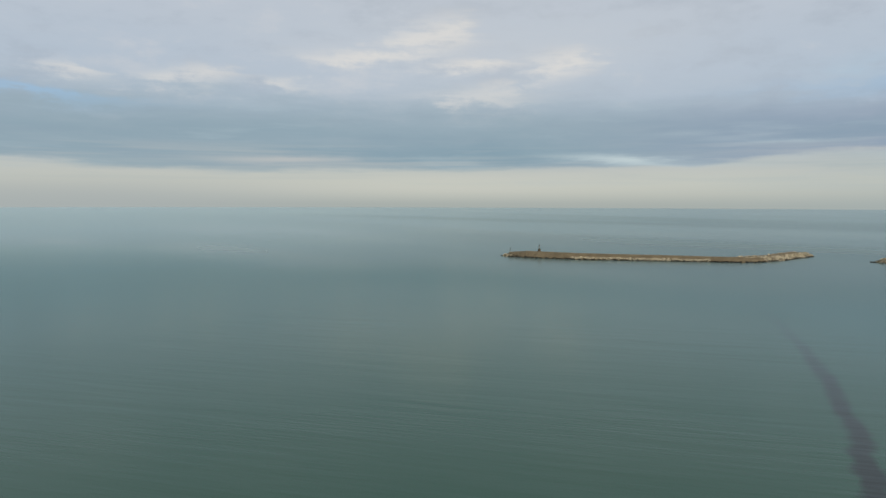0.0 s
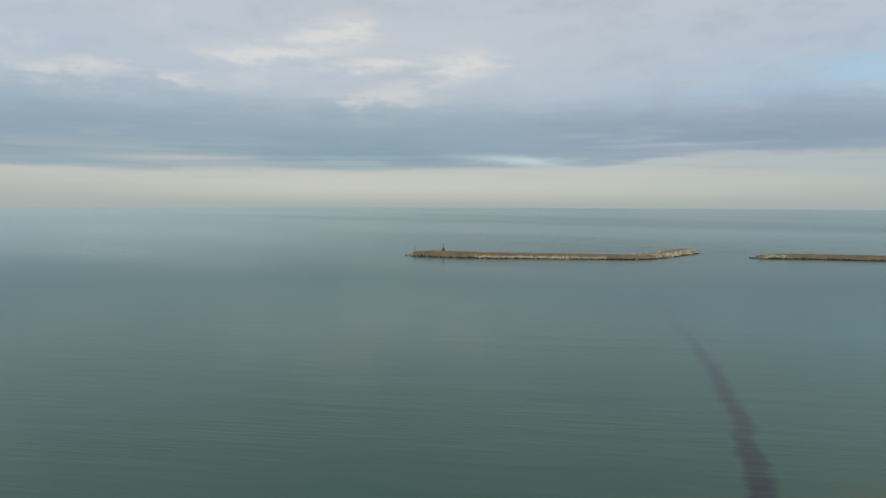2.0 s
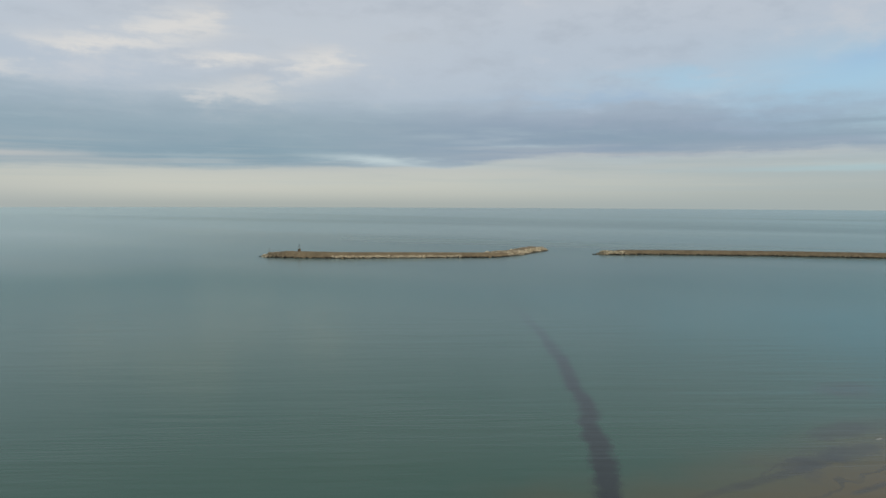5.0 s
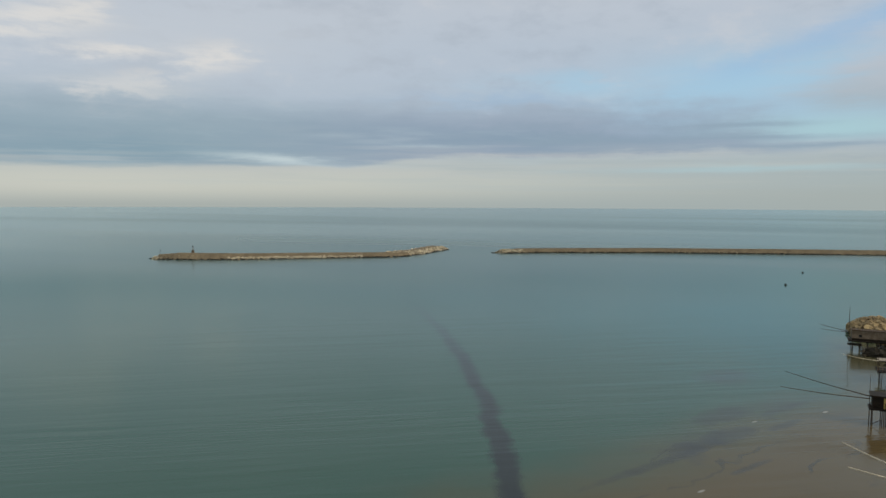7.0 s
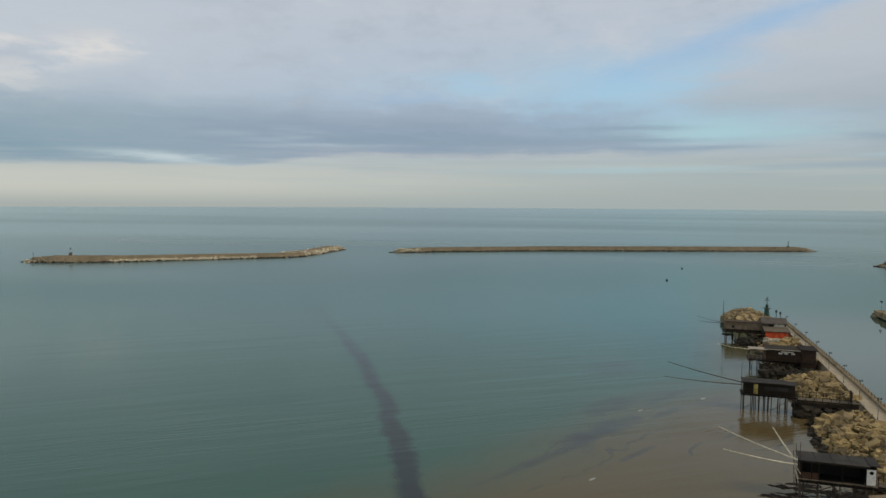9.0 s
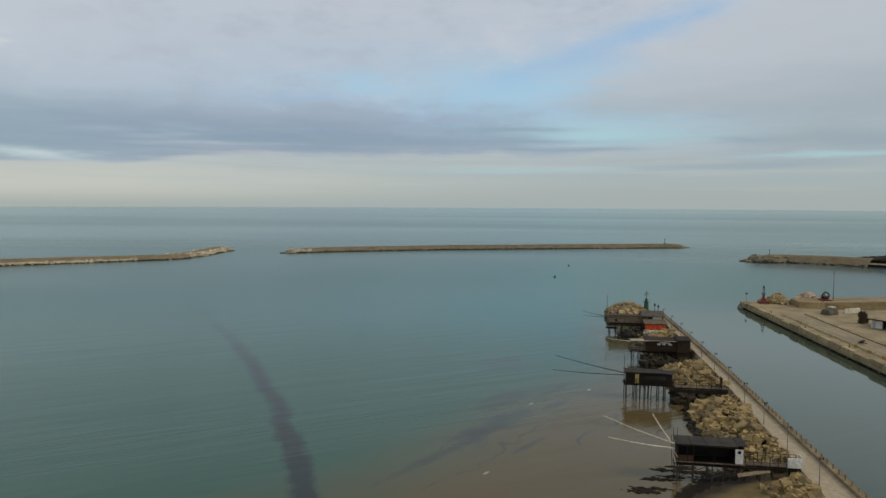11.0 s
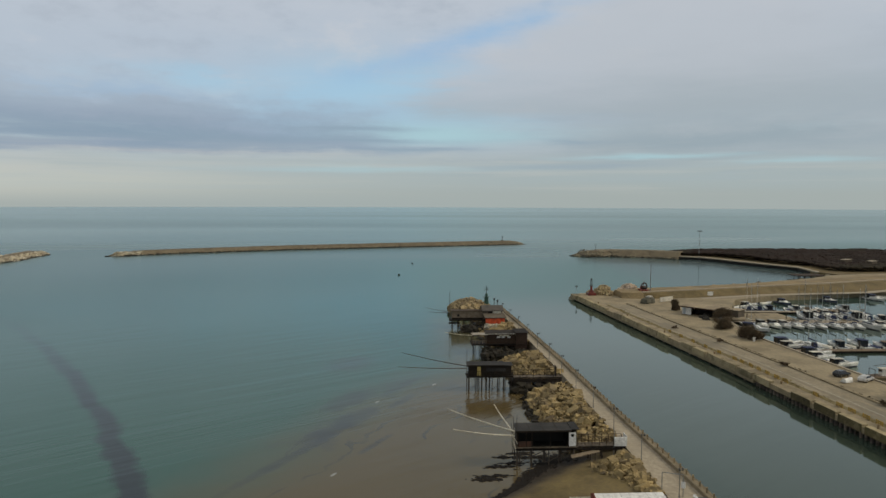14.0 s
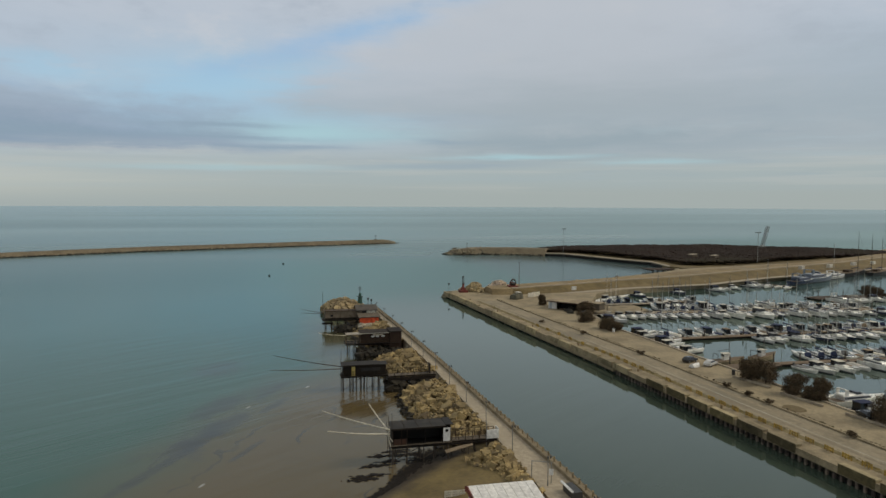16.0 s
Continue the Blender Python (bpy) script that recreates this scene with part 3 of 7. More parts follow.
    t.links.new(both.outputs[0], t.nodes.new("ShaderNodeOutputMaterial").inputs[0])
    return m


SEA = sea_material()

# ---- builders ----
rng = random.Random(7)


def at(s, d, z=0.0):
    """A place s metres along the pier's line and d metres to its right."""
    return Vector((s, -d, z))


def thing(name, place, label, category, group="", rz=0.0, kind=""):
    ob = new(name)
    ob.empty_display_size = 0.5
    ob.matrix_world = Matrix.Translation(place) @ Matrix.Rotation(rz, 4, "Z")
    return tagged(ob, label, category, group, kind)


def solid(name, bm, material, smooth=False):
    me = bpy.data.meshes.new(name)
    bmesh.ops.recalc_face_normals(bm, faces=bm.faces)
    bm.to_mesh(me)
    bm.free()
    for m in material if isinstance(material, (list, tuple)) else (material,):
        me.materials.append(m)
    if smooth:
        me.shade_smooth()
    return new(name, me)


def part(name, bm, material, parent, label="", smooth=False):
    """Links a bmesh as one mesh under a thing or a part, in the thing's own space."""
    ob = solid(name, bm, material, smooth)
    ob.parent = parent
    return tagged(ob, label)


def piece(name, mesh, parent, m):
    """One more object on a mesh that alike pieces share."""
    ob = new(name, mesh)
    ob.parent = parent
    ob.matrix_basis = m
    return ob


def box(bm, x0, x1, y0, y1, z0, z1, m=None, bevel=0.0):
    made = bmesh.ops.create_cube(bm, size=1.0, matrix=Matrix.LocRotScale(((x0 + x1) / 2, (y0 + y1) / 2, (z0 + z1) / 2), None, (abs(x1 - x0), abs(y1 - y0), abs(z1 - z0))))
    if bevel:
        edges = list({e for v in made["verts"] for e in v.link_edges})
        made = bmesh.ops.bevel(bm, geom=edges, offset=bevel, segments=1, affect="EDGES")
    if m is not None:
        bmesh.ops.transform(bm, matrix=m, verts=list({v for v in made["verts"]}))
    return bm


def boxes(*rows, bevel=0.0):
    bm = bmesh.new()
    for r in rows:
        box(bm, *r, bevel=bevel)
    return bm


def rod(bm, p, q, r, r2=None, n=7):
    p, q = Vector(p), Vector(q)
    way = q - p
    m = Matrix.Translation((p + q) / 2) @ way.to_track_quat("Z", "Y").to_matrix().to_4x4()
    bmesh.ops.create_cone(bm, cap_ends=True, segments=n, radius1=r, radius2=r if r2 is None else r2, depth=way.length, matrix=m)
    return bm


def rods(*rows, n=7):
    bm = bmesh.new()
    for r in rows:
        rod(bm, r[0], r[1], r[2], r[3] if len(r) > 3 else None, n)
    return bm


def loft(bm, rings, caps=True):
    """Skins rings of points, each closed round."""
    rows = [[bm.verts.new(p) for p in ring] for ring in rings]
    n = len(rows[0])
    for a, b in zip(rows, rows[1:]):
        for k in range(n):
            bm.faces.new((a[k], a[(k + 1) % n], b[(k + 1) % n], b[k]))
    if caps:
        bm.faces.new(rows[0][::-1])
        bm.faces.new(rows[-1])
    return bm


def slab(outline, z0, z1):
    """A level slab over an outline of (s, d)."""
    bm = bmesh.new()
    low = [bm.verts.new(at(s, d, z0)) for s, d in outline]
    top = [bm.verts.new(at(s, d, z1)) for s, d in outline]
    bm.faces.new(top)
    bm.faces.new(low[::-1])
    n = len(low)
    for k in range(n):
        bm.faces.new((low[k], low[(k + 1) % n], top[(k + 1) % n], top[k]))
    bmesh.ops.triangulate(bm, faces=[f for f in bm.faces if len(f.verts) > 4])
    return bm


def between(rows, s):
    """A value along rows of (s, value), straight from row to row."""
    if s <= rows[0][0]:
        return rows[0][1]
    for (a, va), (b, vb) in zip(rows, rows[1:]):
        if s <= b:
            return va + (vb - va) * (s - a) / (b - a)
    return rows[-1][1]


def tube(bm, points, radii, n=7):
    """A round bar through points, with its own radius at each."""
    rings = []
    for k, p in enumerate(points):
        p = Vector(p)
        way = Vector(points[min(k + 1, len(points) - 1)]) - Vector(points[max(k - 1, 0)])
        u = way.orthogonal().normalized() if k == 0 else (u - way * u.dot(way) / way.length_squared).normalized()
        w = way.normalized().cross(u)
        rings.append([p + (u * math.cos(2 * math.pi * a / n) + w * math.sin(2 * math.pi * a / n)) * radii[k] for a in range(n)])
    return loft(bm, rings)


def along(points, step):
    """Places and headings every step metres along a line of (x, y)."""
    out, left = [], 0.0
    for a, b in zip(points, points[1:]):
        a, b = Vector(a[:2]), Vector(b[:2])
        length = (b - a).length
        while left <= length:
            out.append((a + (b - a) * left / length, (b - a).normalized()))
            left += step
        left -= length
    return out


def boulder_forms(count, seed, points=13, squareness=0.75):
    """Angular broken stones about 1 m across, as vertex and triangle arrays."""
    r, forms = random.Random(seed), []
    for _ in range(count):
        bm = bmesh.new()
        for _ in range(points):
            v = Vector((r.uniform(-1, 1), r.uniform(-1, 1), r.uniform(-1, 1)))
            big = max(abs(c) for c in v)
            v = v / (big * squareness + v.length * (1 - squareness)) * r.uniform(0.85, 1.0) * 0.5
            bm.verts.new(v)
        hull = bmesh.ops.convex_hull(bm, input=bm.verts)
        bmesh.ops.delete(bm, geom=list({g for g in hull["geom_interior"] + hull["geom_unused"] if isinstance(g, bmesh.types.BMVert)}), context="VERTS")
        bmesh.ops.triangulate(bm, faces=bm.faces)
        bm.verts.index_update()
        forms.append((np.array([v.co[:] for v in bm.verts]), np.array([[v.index for v in f.verts] for f in bm.faces if len(f.verts) == 3])))
        bm.free()
    return forms


def heap(name, forms, rows, material, parent=None, label="", kind="stuff"):
    """Many forms joined into one mesh: rows of (place, size xyz, turn)."""
    verts, faces, start = [], [], 0
    r = np.random.RandomState(len(rows))
    for place, size, turn in rows:
        v, f = forms[r.randint(len(forms))]
        rot = np.array(Euler((turn[0], turn[1], turn[2])).to_matrix())
        verts.append((v * np.array(size)) @ rot.T + np.array(place))
        faces.append(f + start)
        start += len(v)
    me = bpy.data.meshes.new(name)
    me.from_pydata(np.concatenate(verts).tolist(), [], np.concatenate(faces).tolist())
    me.materials.append(material)
    ob = new(name, me)
    ob.parent = parent
    return tagged(ob, label, kind=kind)


def block_forms(count, seed):
    """Quarried blocks: cubes with knocked and skewed corners."""
    r, forms = random.Random(seed), []
    for _ in range(count):
        bm = bmesh.new()
        for x in (-0.44, 0.44):
            for y in (-0.44, 0.44):
                for z in (-0.44, 0.44):
                    c = Vector((x, y, z)) + Vector((r.uniform(-0.1, 0.1), r.uniform(-0.1, 0.1), r.uniform(-0.1, 0.1)))
                    if r.random() < 0.35:
                        # a broken corner
                        for axis in range(3):
                            v = c.copy()
                            v[axis] *= r.uniform(0.35, 0.7)
                            bm.verts.new(v)
                    else:
                        bm.verts.new(c)
        hull_ = bmesh.ops.convex_hull(bm, input=bm.verts)
        bmesh.ops.delete(bm, geom=list({g for g in hull_["geom_interior"] + hull_["geom_unused"] if isinstance(g, bmesh.types.BMVert)}), context="VERTS")
        bmesh.ops.triangulate(bm, faces=bm.faces)
        bm.verts.index_update()
        forms.append((np.array([v.co[:] for v in bm.verts]), np.array([[v.index for v in f.verts] for f in bm.faces if len(f.verts) == 3])))
        bm.free()
    return forms


STONES = block_forms(10, 17) + boulder_forms(7, 3, 11, 0.85)
SHARDS = boulder_forms(8, 5, 9, 0.6)
STONE_MESHES = []
for v, f in STONES:
    me = bpy.data.meshes.new("rock")
    me.from_pydata(v.tolist(), [], f.tolist())
    me.materials.append(ROCK)
    STONE_MESHES.append(me)

# ---- the sea, the beach and the large structure ----
bm = bmesh.new()
bmesh.ops.create_circle(bm, cap_ends=True, cap_tris=True, segments=192, radius=4400)
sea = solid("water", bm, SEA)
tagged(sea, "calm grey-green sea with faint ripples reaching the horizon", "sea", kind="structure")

SHORE = [(-60, 60.0), (60, 6.0), (86, -11.2), (98, -21.5), (104, -29.0)]


def sand_height(x, y):
    return max(-1.2, min(1.9, 0.11 * (between(SHORE, x) - y))) + 0.06 * noise.noise(Vector((x * 0.3, y * 0.3, 0)))


bm = bmesh.new()
xs, ys = [-60 + 1.65 * k for k in range(101)], [-34 + 1.4 * k for k in range(70)]
grid = [[bm.verts.new((x, y, sand_height(x, y))) for y in ys] for x in xs]
for a, b in zip(grid, grid[1:]):
    for k in range(len(ys) - 1):
        bm.faces.new((a[k], b[k], b[k + 1], a[k + 1]))
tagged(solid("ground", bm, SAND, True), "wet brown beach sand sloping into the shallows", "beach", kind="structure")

# the pier: a concrete causeway
PIER_L = [(0, 28.4), (80, 30.9), (110, 31.5), (150, 31.6), (190, 30.6), (226, 29.0)]
PIER_R = [(0, 36.0), (80, 36.0), (110, 35.2), (150, 34.5), (190, 33.2), (226, 31.6)]
PIER_TOP = 2.4
stations = [0, 40, 60, 70, 80, 90, 100, 110, 120, 130, 140, 150, 160, 170, 180, 190, 200, 210, 218, 226]
bm = bmesh.new()
loft(bm, [[at(s, between(PIER_L, s) - 0.35, -1.5), at(s, between(PIER_L, s), PIER_TOP), at(s, between(PIER_R, s), PIER_TOP), at(s, between(PIER_R, s) + 0.25, -1.5)] for s in stations])
pier = tagged(solid("pavement", bm, DECKING), "pale concrete walkway along the top of the pier", "pier", kind="structure")
kerb_bm = bmesh.new()
loft(kerb_bm, [[at(s, between(PIER_R, s) - 0.85, PIER_TOP - 0.02), at(s, between(PIER_R, s) - 0.8, PIER_TOP + 0.42), at(s, between(PIER_R, s) + 0.06, PIER_TOP + 0.42), at(s, between(PIER_R, s) + 0.06, PIER_TOP - 0.3)] for s in stations])
part("parapet", kerb_bm, CONCRETE, pier, "low weathered stone parapet")
kerb_bm = bmesh.new()
loft(kerb_bm, [[at(s, between(PIER_L, s) - 0.05, PIER_TOP - 0.4), at(s, between(PIER_L, s) - 0.05, PIER_TOP + 0.12), at(s, between(PIER_L, s) + 0.3, PIER_TOP + 0.12), at(s, between(PIER_L, s) + 0.3, PIER_TOP - 0.02)] for s in stations])
part("kerb", kerb_bm, DECKING, pier, "low worn kerb")

# the quay across the channel
QUAY = [(0, 75.0), (70, 72.8), (105, 71.6), (145, 70.5), (200, 67.1), (266, 63.4)]
QUAY_TOP = 2.0
BACK = [(266, 63.4), (272, 78), (284, 110), (298, 150), (318, 190), (330, 206), (345, 262), (392, 360), (470, 500)]
MARINA = [(455, 510), (372, 375), (312, 302), (284, 222), (272, 196), (262, 160), (257, 137), (247, 119), (226, 107), (206, 97), (178, 92), (150, 93), (60, 95), (0, 96)]
quay = tagged(solid("ground", slab([(s, d + 0.9) for s, d in QUAY[:-1]] + [(265, 64.6)] + BACK[1:] + MARINA, -1.5, QUAY_TOP - 0.02), PAVING), "sandy concrete quay between the channel and the marina", "quay", kind="structure")
TRACKS = surface("rubbed_asphalt", (0.235, 0.195, 0.137), 0.88, (0.275, 0.23, 0.162), 5.0, 0.2, spots=(0.175, 0.145, 0.102))


def strip(offset_a, offset_b, z0, z1, s0=0, s1=266):
    """A strip that follows the quay's edge, from one distance behind it to another."""
    b = bmesh.new()
    ss = [s0] + [s for s, _ in QUAY if s0 < s < s1] + [s1]
    loft(b, [[at(s, between(QUAY, s) + o, z) for o, z in ((offset_a, z0), (offset_a, z1), (offset_b, z1), (offset_b, z0))] for s in ss])
    return b


part("deck_slab", strip(0.0, 3.4, 0.42, QUAY_TOP, 138, 265.5), CONCRETE, quay, "overhanging concrete edge slab")
part("deck_slab", strip(0.0, 3.4, 1.0, QUAY_TOP, 40, 138), CONCRETE, quay, "overhanging concrete edge slab")
# the wall behind the columns is near-black: the slab's shade put into its colour
part("quay_wall", strip(0.6, 1.2, -1.5, 1.05, 40, 265), SHADOWED, quay, "wall coloured near-black for the shade under the slab")
part("verge", strip(3.45, 4.58, QUAY_TOP - 0.02, QUAY_TOP + 0.016, 60, 236), surface("mossy_dirt_verge", (0.235, 0.185, 0.085), 0.95, (0.15, 0.122, 0.06), 1.6, 0.4, spots=(0.105, 0.092, 0.042)), quay, "patchy dirt and moss along the barriers")
part("wheel_track", strip(6.0, 6.7, QUAY_TOP, QUAY_TOP + 0.016, 50, 230), TRACKS, quay, "darker worn wheel track")
part("wheel_track", strip(9.0, 9.8, QUAY_TOP, QUAY_TOP + 0.016, 50, 230), TRACKS, quay, "darker worn wheel track")
part("carriageway", strip(4.6, 11.2, QUAY_TOP - 0.02, QUAY_TOP + 0.012, 40, 236), ROAD, quay, "pale worn asphalt roadway")
part("edge_line", strip(7.2, 7.36, QUAY_TOP, QUAY_TOP + 0.018, 50, 165), PAINT_LINE, quay, "worn white road line")
part("kerb", strip(11.3, 11.7, QUAY_TOP - 0.02, QUAY_TOP + 0.26, 40, 238), CONCRETE, quay, "long low concrete kerb")
part("gutter", strip(11.7, 11.9, QUAY_TOP - 0.02, QUAY_TOP + 0.02, 40, 238), STAINED, quay, "dark stained gutter")

bm = bmesh.new()
loft(bm, [[at(s, d - o, z) for o, z in ((0.05, 1.5), (0.05, 2.22), (0.55, 2.22), (0.55, 1.9))] for s, d in ((62, 95), (150, 93), (178, 92), (204, 96))])
part("coping", bm, DECKING, quay, "pale worn stone coping along the marina")

# the mole that shelters the marina: a bank with a road on its crest
FOOT = [(252.3, 79.0), (250.4, 87), (253, 108), (262, 137), (268, 180), (285, 220), (314, 317), (372, 440)]
CREST = [(252.9, 79.2), (251.8, 87), (258.6, 110), (269, 140), (277, 171), (294, 216), (325, 300), (384, 425)]
TOP2 = [(262, 79.6), (265, 86), (270, 108), (280, 140), (290, 170), (308, 212), (338, 296), (398, 420)]
SEAW = [(265.0, 79.0), (273, 86), (285, 112), (298, 150), (316, 190), (330, 208), (350, 286), (412, 412)]
bm = bmesh.new()
loft(bm, [[at(*f, 1.95), at(*c, 4.0), at(*t, 4.0), at(*w, 1.0)] for f, c, t, w in zip(FOOT, CREST, TOP2, SEAW)])
mole = tagged(solid("ground", bm, GRAVEL), "long tan earth bank with a pale track along its crest", "mole", kind="structure")
bm = bmesh.new()
loft(bm, [[at(*f, 2.0), at(*(Vector(f) * 0.08 + Vector(c) * 0.92), 3.96), at(*(Vector(f) * 0.02 + Vector(c) * 0.98), 4.02), at(*f, 1.5)] for f, c in zip(FOOT[1:], CREST[1:])])
part("grass_slope", bm, DRY_GRASS, mole, "dry olive grass on the bank's slope")
bm = bmesh.new()
loft(bm, [[at(*(Vector(f) - Vector((a, b))), z) for a, b, z in ((0.4, 0.05, 1.9), (0.4, 0.05, 2.04), (4.2, -0.3, 2.04), (4.2, -0.3, 1.9))] for f in FOOT[2:]])
part("track", bm, DECKING, mole, "pale track at the bank's foot")
bm = bmesh.new()
loft(bm, [[at(*(Vector(c) * 0.97 + Vector(t) * 0.03), 3.95), at(*(Vector(c) * 0.97 + Vector(t) * 0.03), 4.35), at(*(Vector(c) * 0.87 + Vector(t) * 0.13), 4.35), at(*(Vector(c) * 0.87 + Vector(t) * 0.13), 3.95)] for c, t in zip(CREST[1:], TOP2[1:])])
part("parapet", bm, DECKING, mole, "low pale concrete parapet")

# filled land with scrub behind its own breakwater
LAND = [(455, 172), (441, 190), (394, 205), (373, 214), (344, 208), (332, 212), (350, 290), (390, 412), (406, 408), (436, 384), (460, 356), (486, 328), (495, 250), (490, 206), (474, 172)]
tagged(solid("ground", slab(LAND, -1.5, 2.0), DRY_GRASS), "filled land edged with a pale low quay", "land", kind="structure")
bm = bmesh.new()
shore = [(455, 172), (441, 190), (394, 205), (373, 214), (344, 208.5)]
loft(bm, [[at(s - 0.6, d - 0.6, 1.5), at(s - 0.6, d - 0.6, 2.1), at(s + 2.6, d + 1.8, 2.1), at(s + 2.6, d + 1.8, 1.5)] for s, d in shore])
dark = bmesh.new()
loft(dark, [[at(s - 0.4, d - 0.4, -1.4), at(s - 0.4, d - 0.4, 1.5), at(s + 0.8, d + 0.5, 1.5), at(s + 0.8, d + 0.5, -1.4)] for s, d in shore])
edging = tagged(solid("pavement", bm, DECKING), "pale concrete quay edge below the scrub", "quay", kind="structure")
part("quay_wall", dark, SHADOWED, edging, "near-black wall under the edge")


def inside(outline, x, y):
    hit = False
    for (ax, ay), (bx, by) in zip(outline, outline[1:] + outline[:1]):
        if (ay > y) != (by > y) and x < (bx - ax) * (y - ay) / (by - ay) + ax:
            hit = not hit
    return hit


SCRUB_FIELD = [(462, 173), (456, 176), (446, 196), (441, 203), (398, 212), (376, 222), (350, 219), (342, 232), (350, 262), (372, 330), (384, 400), (400, 402), (432, 378), (456, 350), (482, 322), (490, 250), (484, 206), (475, 180), (470, 173)]
forms = []
for k in range(8):
    bm = bmesh.new()
    bmesh.ops.create_icosphere(bm, subdivisions=2, radius=0.5)
    for v in bm.verts:
        v.co *= rng.uniform(0.72, 1.15)
    bm.verts.index_update()
    forms.append((np.array([v.co[:] for v in bm.verts]), np.array([[v.index for v in f.verts] for f in bm.faces])))
    bm.free()
rows = []
while len(rows) < 9500:
    s, d = rng.uniform(345, 492), rng.uniform(173, 470)
    if inside(SCRUB_FIELD, s, d):
        top = 2.9 + 1.1 * noise.noise(Vector((s * 0.02, d * 0.02, 4))) + 0.25 * noise.noise(Vector((s * 0.12, d * 0.12, 1))) + rng.uniform(-0.12, 0.08)
        top = max(1.2, min(4.0, top))
        if d < 196:
            top = min(top, 1.2 + (d - 173) * 0.1)
        wide, tall = rng.uniform(1.6, 4.2), rng.uniform(1.3, 1.9)
        rows.append((at(s, d, 2.0 + top - tall * 0.5), (wide, wide * rng.uniform(0.7, 1.2), tall), (rng.uniform(-0.3, 0.3), 0, rng.uniform(0, 6.3))))
tagged(heap("scrub", forms, rows, SCRUB), "dense dark brown leafless scrub", "scrub")

# ---- breakwaters of armour stone ----
BANK = surface("grey_tan_bank", (0.235, 0.19, 0.125), 0.92, (0.17, 0.138, 0.092), 5.0, 0.5, depth=0.1, spots=(0.13, 0.108, 0.075))


def breakwater(label, line, half_top, crest, reach, seed, stones, base=None, heads=(True, True)):
    """A bank along a line of (x, y) with boulder heads; stones: rows of (from, to, low, high, number a metre, material)."""
    r = random.Random(seed)
    if base is None:
        base = thing("breakwater", (*line[0][:2], 0), label, "breakwater")
    inv = base.matrix_world.inverted()
    pts = along(line, 5.0)
    pts.append((Vector(line[-1][:2]), pts[-1][1]))
    core, wall, rings, tops = bmesh.new(), bmesh.new(), [], []
    crest_a, crest_b = crest
    crest = (crest_a + crest_b) / 2
    for k, (p, way) in enumerate(pts):
        side = Vector((-way.y, way.x))
        high = crest_a + (crest_b - crest_a) * k / (len(pts) - 1)
        end = min(1.0, 0.35 + 0.33 * min(k if heads[0] else 9, len(pts) - 1 - k if heads[1] else 9))
        top = high * (0.7 + 0.3 * end) + 0.1 * noise.noise(Vector((p.x * 0.1, p.y * 0.1, 0)))
        rings.append([inv @ Vector((*(p + side * o * end), z)) for o, z in ((-half_top - reach, -0.8), (-half_top, top), (half_top, top), (half_top + reach, -0.8))])
        tops.append([inv @ Vector((*(p + side * o * end), top + z)) for o, z in ((-0.2, -0.3), (-0.2, 0.28), (half_top * 0.8, 0.28), (half_top * 0.8, -0.3))])
    loft(core, rings)
    part("core", core, BANK, base, "packed tan rubble bank")
    loft(wall, tops[2:-2])
    part("crest_wall", wall, surface("brown_crest_concrete", (0.25, 0.205, 0.145), 0.9, (0.18, 0.148, 0.10), 5.0, 0.3), base, "low brown concrete crest")
    run = sum((Vector(b[:2]) - Vector(a[:2])).length for a, b in zip(line, line[1:]))
    for start, stop, low, high, number, material in stones:
        rows = []
        spots = along(line, 1.0)
        for p, way in spots[int(start * run):int(stop * run)]:
            side = Vector((-way.y, way.x))
            for _ in range(number):
                for hand in (-1, 1):
                    f = r.uniform(low, high)
                    spot = p + side * hand * (half_top + reach * (1.0 - f) * (crest / (crest + 0.8))) + way * r.uniform(-0.5, 0.5)
                    size = r.uniform(0.7, 1.6)
                    rows.append((inv @ Vector((*spot, crest * f - 0.12)), (size, size * r.uniform(0.7, 1.2), size * r.uniform(0.5, 0.75)), (r.uniform(-0.4, 0.4), r.uniform(-0.4, 0.4), r.uniform(0, 6.3))))
        if material is not ROCK_WET:
            for use, p, way in ((heads[0], line[0], Vector(line[0][:2]) - Vector(line[1][:2])), (heads[1], line[-1], Vector(line[-1][:2]) - Vector(line[-2][:2]))):
                p, way = Vector(p[:2]), way.normalized()
                side = Vector((-way.y, way.x))
                for _ in range(90 if use else 0):
                    f, swing = r.uniform(0.1, 0.97), r.uniform(-1.7, 1.7)
                    spot = p + (way * math.cos(swing) + side * math.sin(swing)) * (half_top * 0.4 + reach * (1.0 - f)) - way * r.uniform(0, 7) * (1 if f > 0.4 else 0.4)
                    size = r.uniform(1.0, 2.1)
                    rows.append((inv @ Vector((*spot, crest * f * 0.8 - 0.15)), (size, size * r.uniform(0.7, 1.2), size * 0.65), (r.uniform(-0.4, 0.4), r.uniform(-0.4, 0.4), r.uniform(0, 6.3))))
        heap("riprap", STONES, rows, material, base, "wet dark riprap at the waterline" if material is ROCK_WET else "loose riprap of pale and tan stone")
    # low wet rocks trail off beyond each head
    rows = []
    for use, p, q in ((heads[0], line[0], line[1]), (heads[1], line[-1], line[-2])):
        p, way = Vector(p[:2]), (Vector(p[:2]) - Vector(q[:2])).normalized()
        side = Vector((-way.y, way.x))
        for _ in range(34 if use else 0):
            out, size = r.uniform(2.0, 8.0), r.uniform(0.7, 1.5)
